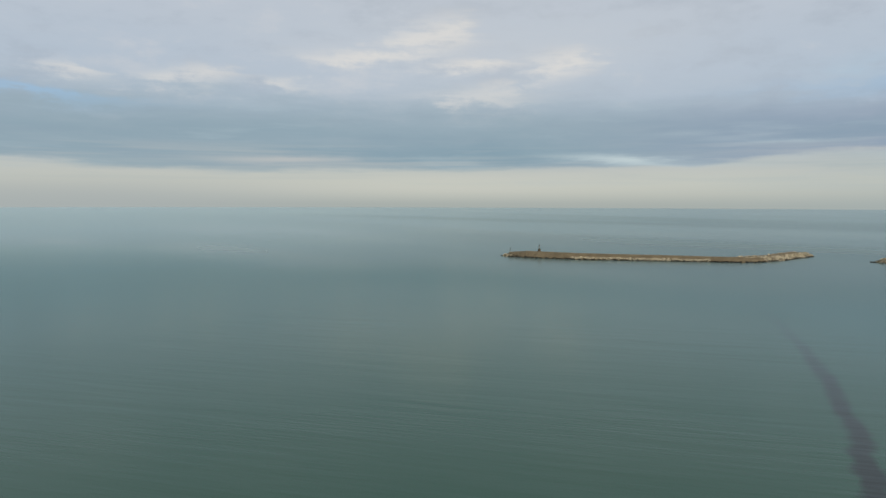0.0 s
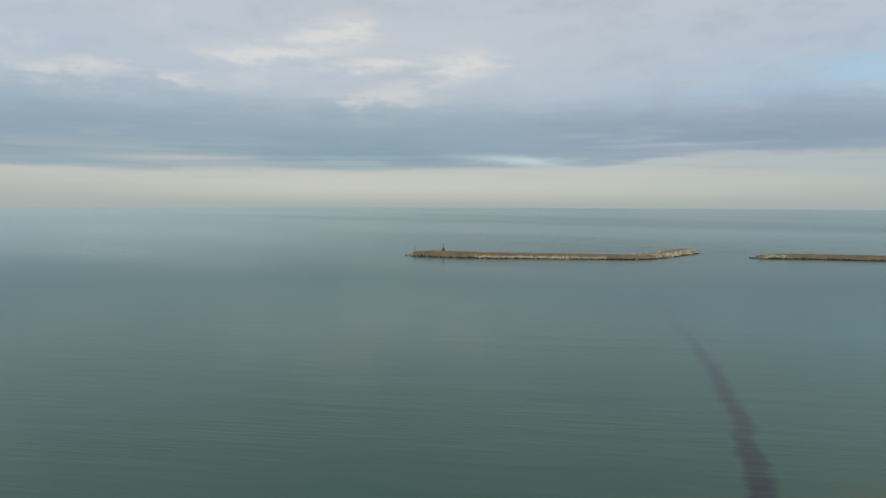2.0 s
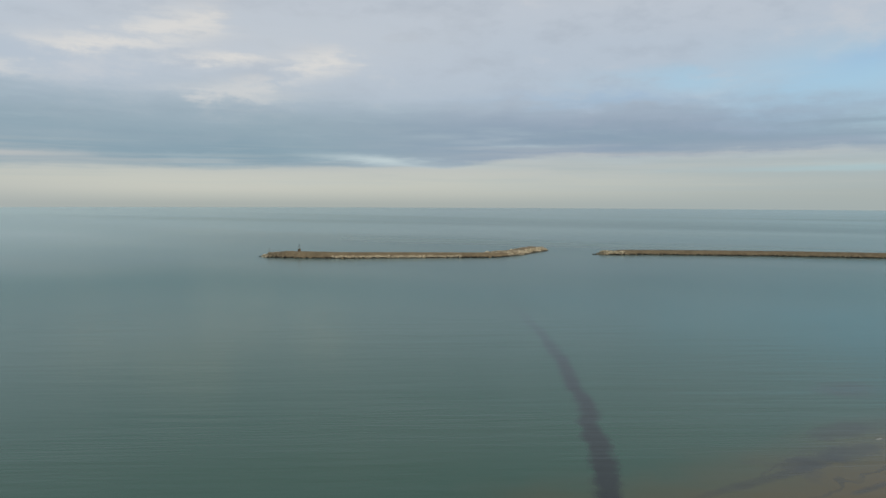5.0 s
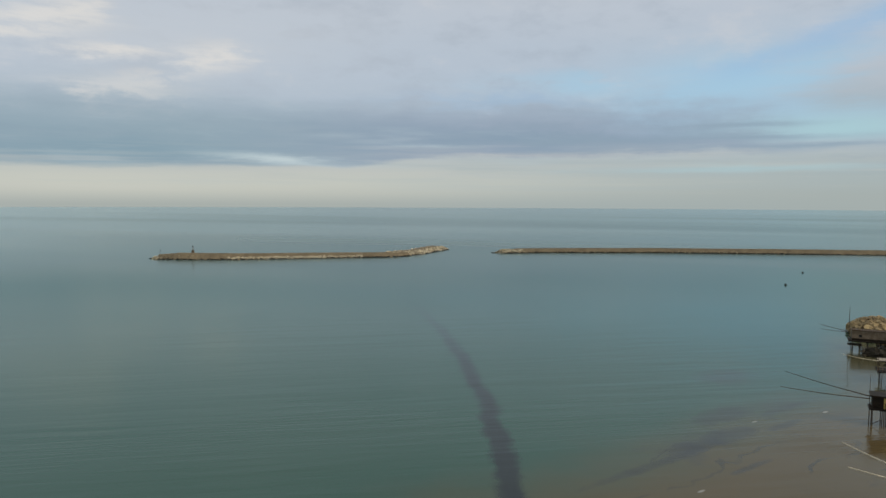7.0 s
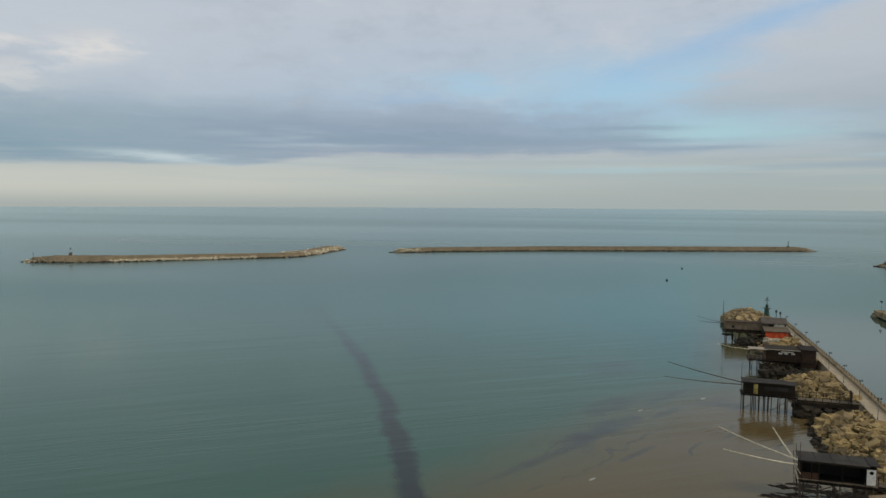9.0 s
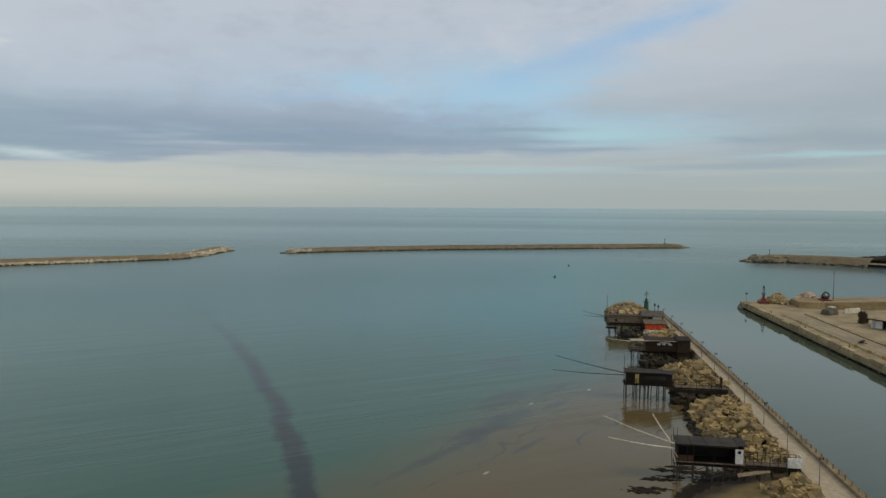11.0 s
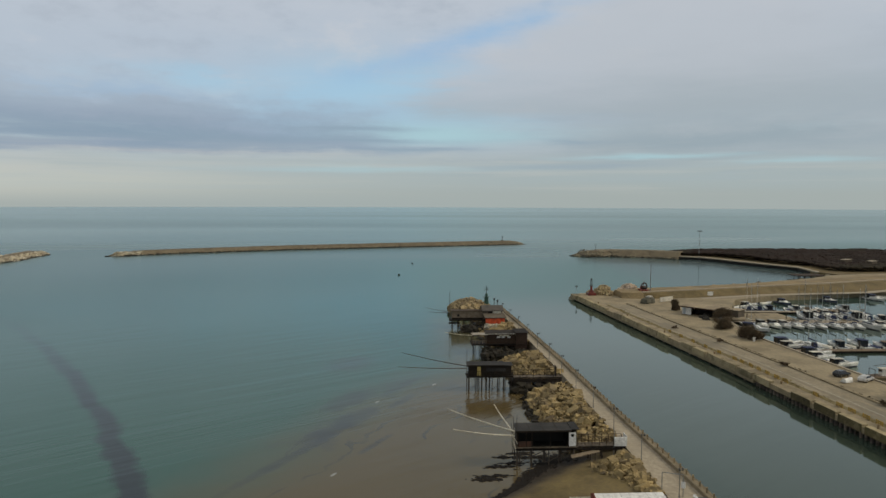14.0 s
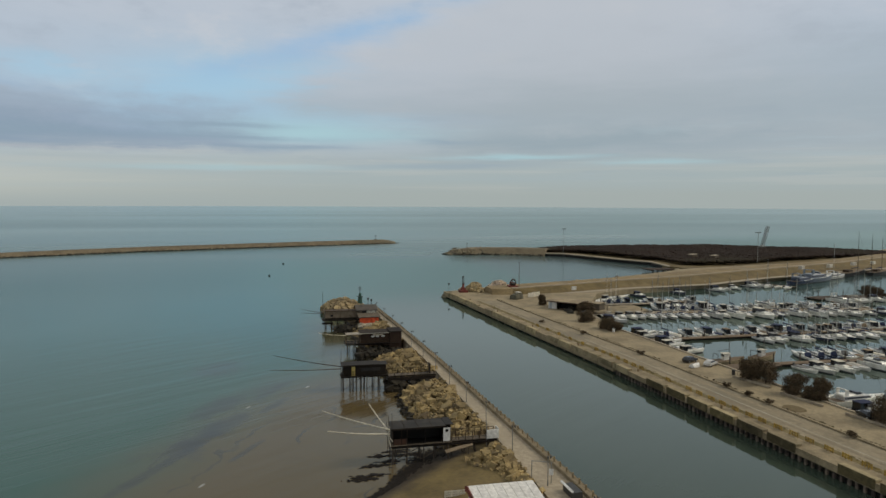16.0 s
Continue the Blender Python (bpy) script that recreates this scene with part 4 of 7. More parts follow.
            rows.append((inv @ Vector((*(p + way * out + side * r.gauss(0, 1.6)), r.uniform(-0.25, 0.3))), (size, size, size * 0.6), (0, 0, r.uniform(0, 6.3))))
    if rows:
        heap("wet_rocks", STONES, rows, ROCK_WET, base, "low black rocks awash at the head")
    return base


WET = (0.0, 1.0, -0.06, 0.2, 3, ROCK_WET)
B1 = [(324, 361), (331, 343), (346, 316), (389, 269), (410, 245), (424, 240)]
first = breakwater("straight tan stone breakwater lying alone in the sea", B1, 2.0, (3.7, 2.4), 6.8, 11, ((0.27, 0.8, 0.1, 0.5, 5, ROCK_PALE), (0.0, 0.14, 0.1, 0.9, 3, ROCK_FAR), WET), heads=(True, False))
breakwater("", [(414, 247), (440, 242), (464, 246), (492, 248)], 3.4, (2.4, 3.1), 7.0, 12, ((0.0, 1.0, 0.08, 1.0, 6, ROCK_PALE), WET), first, (False, True))
B2 = [(480, 190), (501, 165), (540, 95), (572, 10), (595, -60), (606, -97)]
breakwater("long low brown stone breakwater beyond the gap", B2, 2.2, (2.7, 3.3), 4.6, 13, ((0.0, 0.05, 0.1, 0.9, 3, ROCK_PALE), (0.05, 1.0, 0.1, 0.35, 1, ROCK_FAR), (0.9, 1.0, 0.3, 0.9, 3, ROCK_FAR), WET))
B3 = [(474, -121), (476, -140), (467, -165), (455, -182)]
breakwater("short curved stone breakwater joined to the scrub land", B3, 5.0, (4.2, 4.5), 5.5, 14, ((0.0, 0.4, 0.1, 0.95, 3, ROCK_FAR), (0.4, 1.0, 0.0, 0.25, 3, ROCK_FAR), WET), heads=(True, False))
# the pier's round head of boulders
rows = []
r = random.Random(21)
for _ in range(560):
    s, d = r.gauss(233, 6.0), r.gauss(21.6, 3.8)
    q = ((s - 233) / 12) ** 2 + ((d - 21.6) / 7.4) ** 2
    if q < 1:
        z = 3.9 * (1 - q) ** 0.7 + r.uniform(-0.4, 0.3)
        size = r.uniform(1.1, 2.0)
        rows.append((at(s, d, z), (size, size * r.uniform(0.7, 1.1), size * r.uniform(0.6, 0.9)), (r.uniform(-0.5, 0.5), r.uniform(-0.5, 0.5), r.uniform(0, 6.3))))
tagged(heap("boulder_mound", STONES, rows, surface("tan_mound_stone", (0.33, 0.25, 0.145), 0.85, (0.23, 0.18, 0.11), 3.0, 0.6, vary=0.3, depth=0.08, isles=True)), "mound of tan boulders round the pier head", "rocks")

# ---- rock armour beside the pier ----
RUBBLE = surface("brown_rubble", (0.115, 0.083, 0.045), 0.92, (0.06, 0.045, 0.027), 1.2, 0.6, depth=0.1)


def rock_pile(label, s0, s1, foot, count, seed, wet_share=0.16):
    """Blocks heaped from the water's edge up to the pier's kerb: foot gives the outer edge along s."""
    r = random.Random(seed)
    base = thing("rock_armour", at(s0, 30, 0), label, "rocks", "rock armour along the pier")
    inv = base.matrix_world.inverted()
    bm = bmesh.new()
    loft(bm, [[inv @ at(s, between(PIER_L, s) + 0.1, -1), inv @ at(s, between(PIER_L, s) + 0.1, 1.5), inv @ at(s, between(PIER_L, s) - 2.2, 1.0), inv @ at(s, between(foot, s) + 0.8, -1)] for s in [s0 + (s1 - s0) * k / 8 for k in range(9)]])
    part("rubble_core", bm, RUBBLE, base, "brown rubble between the blocks")
    made = 0
    while made < count:
        s = r.uniform(s0, s1)
        inner, outer = between(PIER_L, s) - 0.15, between(foot, s)
        f = r.random()
        d = outer + (inner - outer) * f
        size = r.uniform(0.8, 1.95)
        z = -0.1 + 2.15 * min(1.0, f * 1.35) ** 0.85 + r.uniform(-0.3, 0.3)
        m = Matrix.LocRotScale(inv @ at(s, d, z), Euler((r.uniform(-0.6, 0.6), r.uniform(-0.6, 0.6), r.uniform(0, 6.3))), (size, size * r.uniform(0.7, 1.1), size * r.uniform(0.6, 0.9)))
        piece("rock", STONE_MESHES[r.randrange(len(STONE_MESHES))], base, m)
        made += 1
    chips = []
    for _ in range(int(count * 0.9)):
        s = r.uniform(s0, s1)
        f = r.random()
        d = between(foot, s) + (between(PIER_L, s) - 0.1 - between(foot, s)) * f
        size = r.uniform(0.35, 0.85)
        chips.append((inv @ at(s, d, 0.25 + 2.15 * min(1.0, f * 1.35) ** 0.85 + r.uniform(-0.2, 0.3)), (size, size * 0.8, size * 0.7), (r.uniform(-0.6, 0.6), r.uniform(-0.6, 0.6), r.uniform(0, 6.3))))
    heap("broken_stone", STONES, chips, ROCK, base, "smaller broken stone between the blocks")
    rows = []
    for _ in range(int(count * 0.35)):
        s = r.uniform(s0 - 0.5, s1 + 0.5)
        size = r.uniform(0.7, 1.5)
        rows.append((inv @ at(s, between(foot, s) + r.uniform(-0.9, 0.8), r.uniform(-0.3, 0.15)), (size, size, size * 0.7), (r.uniform(-0.4, 0.4), r.uniform(-0.4, 0.4), r.uniform(0, 6.3))))
    heap("wet_riprap", STONES, rows, ROCK_WET, base, "black wet stones at the water's edge")
    return base


rock_pile("tan limestone blocks heaped on the beach against the pier", 76, 94.2, [(76, 27.4), (85, 25.8), (91, 24.2), (94.2, 26.5)], 165, 31)
rock_pile("tan limestone blocks heaped between two fishing huts", 100.0, 132.5, [(100, 24.5), (116, 22.9), (122, 22.0), (132.5, 23.6)], 295, 32)
rock_pile("tan limestone blocks heaped behind the fishing huts", 139, 160.5, [(139, 24), (148, 22.5), (156, 20.2), (160.5, 22.5)], 215, 33)
rock_pile("pale limestone blocks beside the far huts", 173, 200, [(173, 22), (200, 20)], 150, 34)
rock_pile("tan limestone blocks near the pier's end", 206, 226, [(206, 22), (226, 20)], 110, 35)

# near-black stones fill the dark spaces under the huts
for sc, dc, rs, rd, number, seed, text in ((165.5, 24.8, 4.2, 6.0, 170, 71, "black boulders under the wide fishing hut"), (135.6, 25.8, 2.2, 4.6, 120, 72, "black boulders under the hut's gangway"), (199.5, 20.5, 3.0, 4.5, 80, 73, "dark boulders under the last fishing hut")):
    r, rows = random.Random(seed), []
    for _ in range(number):
        size = r.uniform(0.8, 1.7)
        rows.append((at(sc + r.uniform(-rs, rs), dc + r.uniform(-rd, rd), r.uniform(-0.1, 1.3)), (size, size, size * 0.75), (r.uniform(-0.5, 0.5), r.uniform(-0.5, 0.5), r.uniform(0, 6.3))))
    tagged(heap("dark_boulders", STONES, rows, ROCK_WET), text, "rocks")

# ---- fishing huts on piles ----
SUNNED = surface("sun_bleached_boards", (0.28, 0.22, 0.16), 0.85, (0.19, 0.145, 0.10), 1.0, 0.4, vary=0.2)
SILVER_FELT = surface("weathered_silver_felt", (0.125, 0.11, 0.095), 0.85, (0.085, 0.077, 0.068), 1.6, 0.3)
RED_BROWN = surface("red_brown_boards", (0.062, 0.036, 0.024), 0.85, (0.042, 0.026, 0.019), 1.0, 0.4, vary=0.2)


def hut(name, label, s, d0, d1, rz=0.0):
    return thing(name, at(s, d0, 0), label, "fishing hut", "fishing huts along the pier")


def piles(base, spots, top, foot=-1.2, r=0.085):
    for x, y in spots:
        x, y = x + rng.uniform(-0.2, 0.2), y + rng.uniform(-0.35, 0.35)
        lean = rng.uniform(-0.1, 0.1)
        part("stilt", rods(((x + lean, y + lean, foot), (x, y, top), r, r * 0.85), n=8), POLE_DARK, base)


def planks_wall(x0, x1, y0, y1, z0, z1, board=0.22, gap=0.02):
    """One boarded wall with open joints between its upright boards, along the longer side."""
    run_y = abs(y1 - y0) > abs(x1 - x0)
    a, b = sorted((y0, y1) if run_y else (x0, x1))
    front, back = sorted((x0, x1) if run_y else (y0, y1))
    n = max(1, int((b - a) / board))
    w = (b - a) / n
    row = [(a, back)]
    for k in range(n):
        lo, hi, out = a + k * w, a + (k + 1) * w, front + rng.uniform(0, 0.012)
        row += [(lo + gap / 2, front + 0.03), (lo + gap / 2, out), (hi - gap / 2, out), (hi - gap / 2, front + 0.03)]
    row.append((b, back))
    bm = bmesh.new()
    return loft(bm, [[(c, u, z) if run_y else (u, c, z) for u, c in row] for z in (z0, z1)])


def deck(base, x0, x1, y0, y1, z, name="deck", material=None):
    """Joists that carry a row of single planks."""
    bm = bmesh.new()
    for f in (0.1, 0.5, 0.9):
        x = x0 + (x1 - x0) * f
        box(bm, x - 0.07, x + 0.07, y0, y1, z - 0.32, z - 0.07)
    frame_ = part(name, bm, TIMBER, base, "dark joists under the planks")
    n = max(2, int(abs(y1 - y0) / 0.25))
    w = abs(y1 - y0) / n
    me = bpy.data.meshes.new("plank")
    bm = box(bmesh.new(), -(x1 - x0) / 2, (x1 - x0) / 2, -w / 2 + 0.008, w / 2 - 0.008, -0.07, 0)
    bm.to_mesh(me)
    bm.free()
    me.materials.append(material or GREY_BOARDS)
    for k in range(n):
        y = y0 + (y1 - y0) * (k + 0.5) / n
        piece("plank", me, frame_, Matrix.Translation(((x0 + x1) / 2 + rng.uniform(-0.06, 0.06), y, z + rng.uniform(-0.008, 0.0))))


def railing(base, p, q, z, high=1.05, posts=6, material=None, rails=(0.5, 1.0), name="railing"):
    """A top rail that carries its posts and lower rails as parts of its own."""
    p, q = Vector((*p, z)), Vector((*q, z))
    up = Vector((0, 0, 1))
    top = part(name, tube(bmesh.new(), (p + up * high * rails[-1], q + up * high * rails[-1]), (0.045, 0.045), 6), material or GREY_BOARDS, base)
    me = bpy.data.meshes.new("post")
    bm = box(bmesh.new(), -0.045, 0.045, -0.045, 0.045, 0, high)
    bm.to_mesh(me)
    bm.free()
    me.materials.append(material or GREY_BOARDS)
    for k in range(posts + 1):
        piece("post", me, top, Matrix.Translation(p + (q - p) * k / posts))
    for f in rails[:-1]:
        part("rail", tube(bmesh.new(), (p + up * high * f, q + up * high * f), (0.035, 0.035), 6), material or GREY_BOARDS, top)
    return top


def roof_sheet(x0, x1, y0, y1, z_front, z_back, thick=0.12):
    """A lean-to roof whose height changes from x0 to x1."""
    bm = bmesh.new()
    loft(bm, [[(x0, y, z_front), (x1, y, z_back), (x1, y, z_back + thick), (x0, y, z_front + thick)] for y in (y0, y1)])
    return bm


def arm(base, p, q, r, material, label, name="fishing_pole"):
    """A long pole that carries the net's lines, bowed a little."""
    p, q = Vector(p), Vector(q)
    spots = [p + (q - p) * f / 6 + Vector((0, 0, -0.16 * math.sin(f / 6 * math.pi))) for f in range(7)]
    bm = tube(bmesh.new(), spots, [r * (1.05 - 0.55 * f / 6) for f in range(7)])
    part(name, bm, material, base, label)


# the nearest hut: an open dark front, a white door and a gangway (local y runs from the sea side, negative towards the pier)
h = hut("fishing_hut", "dark timber fishing hut on piles with open front and white door", 96.0, 15.8, 24.2)
piles(h, [(x, y) for x in (0.2, 1.3, 2.4) for y in (-0.2, -2.2, -4.2, -6.2, -8.0)], 2.5, -0.6)
deck(h, -0.3, 2.7, 0.3, -8.4, 2.78)
part("back_wall", planks_wall(2.4, 2.5, 0.0, -8.3, 2.78, 5.1), TIMBER, h)
part("side_wall", planks_wall(0.6, 2.4, -0.06, 0.04, 2.78, 5.1), TIMBER, h)
part("side_wall", planks_wall(0.0, 2.4, -8.3, -8.2, 2.78, 5.1), BOARDS, h)
part("lower_wall", planks_wall(-0.02, 0.06, 0.0, -1.9, 2.78, 3.6), surface("reddish_board", (0.10, 0.05, 0.032), 0.8, (0.075, 0.045, 0.032), 0.8, 0.4), h, "reddish board parapet")
# wall, ceiling and floor sheets painted black as the shade behind the open front
part("inner_wall", boxes((2.3, 2.38, -0.1, -8.1, 2.82, 5.05), (0.7, 2.3, -7.12, -7.05, 2.82, 5.05)), SHADOWED, h, "inner wall coloured black for the shade inside")
part("ceiling_lining", boxes((0.1, 2.3, -0.1, -7.05, 4.98, 5.04)), SHADOWED, h, "ceiling sheet coloured black for the shade inside")
part("floor_mat", boxes((0.15, 2.3, -2.0, -7.0, 2.79, 2.82)), SHADOWED, h, "floor sheet coloured black for the shade inside")
for y in (-0.05, -1.2, -2.0, -4.6, -7.15):
    part("post", boxes((-0.05, 0.07, y - 0.06, y + 0.06, 2.78, 5.1)), TIMBER, h)
part("roof", roof_sheet(-0.4, 2.75, 0.3, -7.5, 5.12, 5.26), FELT, h, "flat grey felt roof")
part("roof", roof_sheet(-0.15, 2.7, -7.5, -8.6, 5.2, 5.36), FELT, h, "flat grey felt roof")
for y in (-1.6, -3.5, -5.5):
    part("roof_seam", roof_sheet(-0.4, 2.75, y, y - 0.09, 5.25, 5.39, 0.03), TIMBER, h)
part("fascia", boxes((-0.46, -0.38, 0.32, -7.5, 5.0, 5.24)), TIMBER, h)
door = part("door", boxes((-0.09, -0.02, -7.2, -8.2, 2.85, 4.8), bevel=0.015), WHITE, h, "white painted door")
bm = bmesh.new()
bmesh.ops.create_cone(bm, cap_ends=True, segments=16, radius1=0.23, radius2=0.23, depth=0.05, matrix=Matrix.Translation((-0.1, -7.7, 4.4)) @ Matrix.Rotation(radians(90), 4, "Y"))
part("porthole", bm, SMOKED_SHADE, door, "round dark window")
deck(h, 0.1, 1.7, -8.4, -15.4, 2.78, "gangway")
railing(h, (0.1, -8.5), (0.1, -13.6), 2.78, 1.15, 5, BOARDS, (0.35, 0.68, 1.0))
railing(h, (1.7, -8.5), (1.7, -15.2), 2.78, 1.15, 7, BOARDS, (0.35, 0.68, 1.0))
gate = part("gate_panel", boxes((0.0, 0.09, -13.7, -15.5, 2.7, 4.0), bevel=0.015), WHITE, h, "white board closing the gangway")
part("gate_panel", boxes((0.1, 1.7, -15.45, -15.53, 2.78, 4.1)), WHITE, h, "white board closing the gangway")
part("post", rods(((0.05, -13.65, 1.0), (0.05, -13.65, 5.0), 0.05), n=6), STEEL, h)
piles(h, [(x, y) for x in (0.3, 1.5) for y in (-10.2, -12.2, -14.4)], 2.5, 0.2, 0.13)
part("beam", boxes((0.0, 0.16, -8.3, -15.3, 2.2, 2.46)), TIMBER, h)
part("beam", boxes((0.1, 0.26, 0.2, -8.3, 2.2, 2.46)), TIMBER, h)
part("bracing", rods(((0.2, -0.2, 0.5), (0.2, -4.2, 2.4), 0.06), ((0.2, -4.2, 0.5), (0.2, -0.2, 2.4), 0.06), ((0.2, -4.2, 0.5), (0.2, -8.0, 2.4), 0.06), n=6), POLE_DARK, h)
part("mast", rods(((0.0, 0.15, 0.0), (0.1, 0.15, 7.3), 0.07, 0.04), n=6), POLE_DARK, h)
part("mast", rods(((0.9, 0.4, 2.0), (0.9, 0.5, 6.9), 0.06, 0.04), n=6), POLE_DARK, h)
part("mast", rods(((0.3, 0.7, 2.0), (0.2, 0.9, 6.2), 0.05, 0.04), n=6), POLE_DARK, h)
arm(h, (-0.2, 0.5, 5.1), (6.9, 9.4, 6.3), 0.13, POLE_PALE, "long pale fishing pole")
arm(h, (-0.2, 0.5, 4.5), (-1.7, 9.2, 6.0), 0.13, POLE_PALE, "long pale fishing pole")
arm(h, (0.3, 0.5, 4.7), (10.0, 2.1, 6.0), 0.13, POLE_PALE, "long pale fishing pole")
part("winch_frame", rods(((-0.3, 0.4, 2.7), (-0.3, 0.9, 4.7), 0.07), ((-0.3, 0.9, 4.7), (-0.3, 0.1, 3.4), 0.05), ((0.6, 0.6, 2.7), (0.4, 0.7, 4.9), 0.06), n=6), POLE_PALE, h)
plank = thing("gangplank", at(94.6, 23.2, 0), "pale bare board leaning under the hut's gangway", "plank")
bm = bmesh.new()
loft(bm, [[(0.2, 0, 1.5), (1.1, 0, 1.6), (1.1, 0, 1.68), (0.2, 0, 1.58)], [(0.9, -4.1, 2.1), (1.7, -4.1, 2.2), (1.7, -4.1, 2.28), (0.9, -4.1, 2.18)]])
part("board", bm, SUNNED, plank)
part("strut", rods(((0.7, -0.4, 0.0), (0.7, -0.4, 1.6), 0.07), ((1.1, -3.5, 0.4), (1.1, -3.5, 2.1), 0.07), n=6), POLE_DARK, plank)

# the second hut: closed, with a yellow door, on tall piles over water
h = hut("fishing_hut", "dark timber fishing hut on tall piles with yellow door", 135.8, 12.6, 21.0)
piles(h, [(x, y) for x in (0.0, 1.1, 2.2) for y in (-0.1, -1.4, -2.4, -3.4, -4.6, -6.0, -7.0, -8.2)], 2.8)
deck(h, -0.5, 2.5, 0.5, -8.6, 3.0, material=TIMBER)
part("front_wall", planks_wall(0.0, 0.08, 0.0, -8.3, 3.02, 5.05), TIMBER, h)
part("back_wall", planks_wall(2.1, 2.18, 0.0, -8.3, 3.02, 5.1), TIMBER, h)
part("side_wall", planks_wall(0.08, 2.1, -0.06, 0.02, 3.02, 5.08), TIMBER, h)
part("side_wall", planks_wall(0.08, 2.1, -8.36, -8.28, 3.02, 5.08), TIMBER, h)
part("roof", roof_sheet(-0.4, 2.4, 0.4, -6.9, 5.08, 5.22), FELT, h, "grey felt roof")
part("roof", roof_sheet(-0.2, 2.3, -6.9, -8.6, 4.95, 5.1), FELT, h, "grey felt roof")
part("fascia", boxes((-0.46, -0.4, 0.4, -6.9, 4.96, 5.16)), TIMBER, h)
part("door", boxes((-0.06, -0.01, -1.6, -2.3, 3.05, 4.8), bevel=0.01), LEMON, h, "pale yellow door")
part("shutter", boxes((-0.05, -0.01, -3.4, -7.2, 3.75, 4.5), bevel=0.01), FELT, h, "long grey shutter")
railing(h, (-0.45, 0.4), (-0.45, -8.4), 3.0, 0.95, 8, TIMBER, (0.5, 1.0))
deck(h, -0.9, 0.9, -8.6, -18.2, 2.85, "gangway", GREY_BOARDS)
railing(h, (-0.85, -8.6), (-0.85, -17.8), 2.8, 0.6, 7, TIMBER, (1.0,))
railing(h, (0.85, -8.6), (0.85, -17.2), 2.8, 1.1, 8, TIMBER, (0.5, 1.0))
part("gate", planks_wall(-0.8, 0.8, -17.1, -17.02, 2.85, 4.85, 0.2), TIMBER, h)
piles(h, [(x, y) for x in (-0.6, 0.6) for y in (-9.8, -11.8, -14.0, -16.4)], 2.55, -0.2, 0.13)
part("beam", boxes((-0.95, -0.8, -8.6, -18.1, 1.9, 2.5)), TIMBER, h)
part("bracing", rods(((0.0, -0.1, 0.3), (0.0, -3.4, 2.6), 0.05), ((0.0, -4.6, 0.3), (0.0, -7.8, 2.6), 0.05), n=6), POLE_DARK, h)
part("mast", rods(((0.4, 0.4, 2.0), (0.4, 0.4, 8.3), 0.07, 0.035), n=6), POLE_DARK, h)
arm(h, (-0.3, 0.4, 5.0), (8.0, 13.2, 6.0), 0.09, POLE_DARK, "long brown fishing pole")
arm(h, (-0.3, 0.4, 4.6), (-2.4, 13.8, 5.5), 0.09, POLE_DARK, "long brown fishing pole")

# the third hut: wide, with a pale terrace roof and a taller dark end
h = hut("fishing_hut", "wide brown timber fishing hut with pale terrace roof", 169.0, 16.6, 29.8)
piles(h, [(x, y) for x in (0.2, 2.2, 4.0) for y in (-0.3, -2.0, -4.0, -6.0, -8.0, -10.0, -12.0)], 2.15, -0.8)
deck(h, -0.4, 4.6, 0.4, -13.0, 2.5, material=TIMBER)
part("front_wall", planks_wall(0.4, 0.5, -3.4, -10.4, 1.9, 4.75), RED_BROWN, h)
part("side_wall", planks_wall(0.5, 4.2, -3.4, -3.3, 2.5, 4.55), BOARDS, h)
part("back_wall", planks_wall(4.2, 4.3, -3.4, -10.4, 2.5, 4.6), BOARDS, h)
part("end_block", planks_wall(-0.2, 4.4, -10.4, -13.2, 1.0, 5.15), RED_BROWN, h, "taller brown end block")
part("end_roof", roof_sheet(-0.5, 4.7, -10.2, -13.5, 5.17, 5.27), TIMBER, h)
part("roof", roof_sheet(0.0, 4.6, -3.1, -10.3, 4.85, 5.0), TIMBER, h)
part("roof_edge", boxes((-0.08, 0.0, -3.1, -10.3, 4.85, 4.98)), POLE_PALE, h, "pale thin roof edge")
part("terrace_roof", roof_sheet(-0.3, 2.0, 0.3, -3.6, 4.75, 4.85, 0.08), surface("whitened_roof_boards", (0.46, 0.41, 0.34), 0.85, (0.33, 0.29, 0.235), 0.9, 0.3), h, "pale thin terrace roof")
for x in (-0.2, 3.2):
    for y in (0.1, -3.0):
        part("post", boxes((x - 0.06, x + 0.06, y - 0.06, y + 0.06, 2.5, 4.78)), BOARDS, h)
railing(h, (-0.3, 0.3), (-0.3, -3.2), 2.5, 0.95, 4, SUNNED, (0.5, 1.0))
railing(h, (-0.3, -3.2), (-0.3, -10.2), 2.5, 0.95, 7, BOARDS, (0.35, 0.7, 1.0))
for y in (-6.3, -7.4, -8.8):
    part("window", boxes((0.33, 0.39, y - 0.4, y + 0.4, 3.9, 4.25)), WHITE, h, "small pale window")
arm(h, (-0.3, 0.2, 4.7), (-0.9, 6.8, 5.6), 0.08, POLE_PALE, "pale fishing pole")
part("awning", roof_sheet(-0.2, 0.4, -6.4, -8.8, 4.42, 4.5, 0.05), POLE_PALE, h, "pale sagging awning")
part("mast", rods(((0.0, 0.2, 2.0), (0.0, 0.2, 8.4), 0.07, 0.035), n=6), POLE_DARK, h)

# the last hut: a long board wall on piles and a shed with an orange tarpaulin front
h = hut("fishing_hut", "grey timber fishing hut with orange tarpaulin front", 204.8, 13.9, 29.5)
piles(h, [(x, y) for x in (0.2, 2.0, 3.8) for y in (-0.3, -1.8, -3.8, -5.8, -7.6, -9.2)], 2.25)
deck(h, -0.8, 4.4, 0.8, -10.0, 2.5, material=TIMBER)
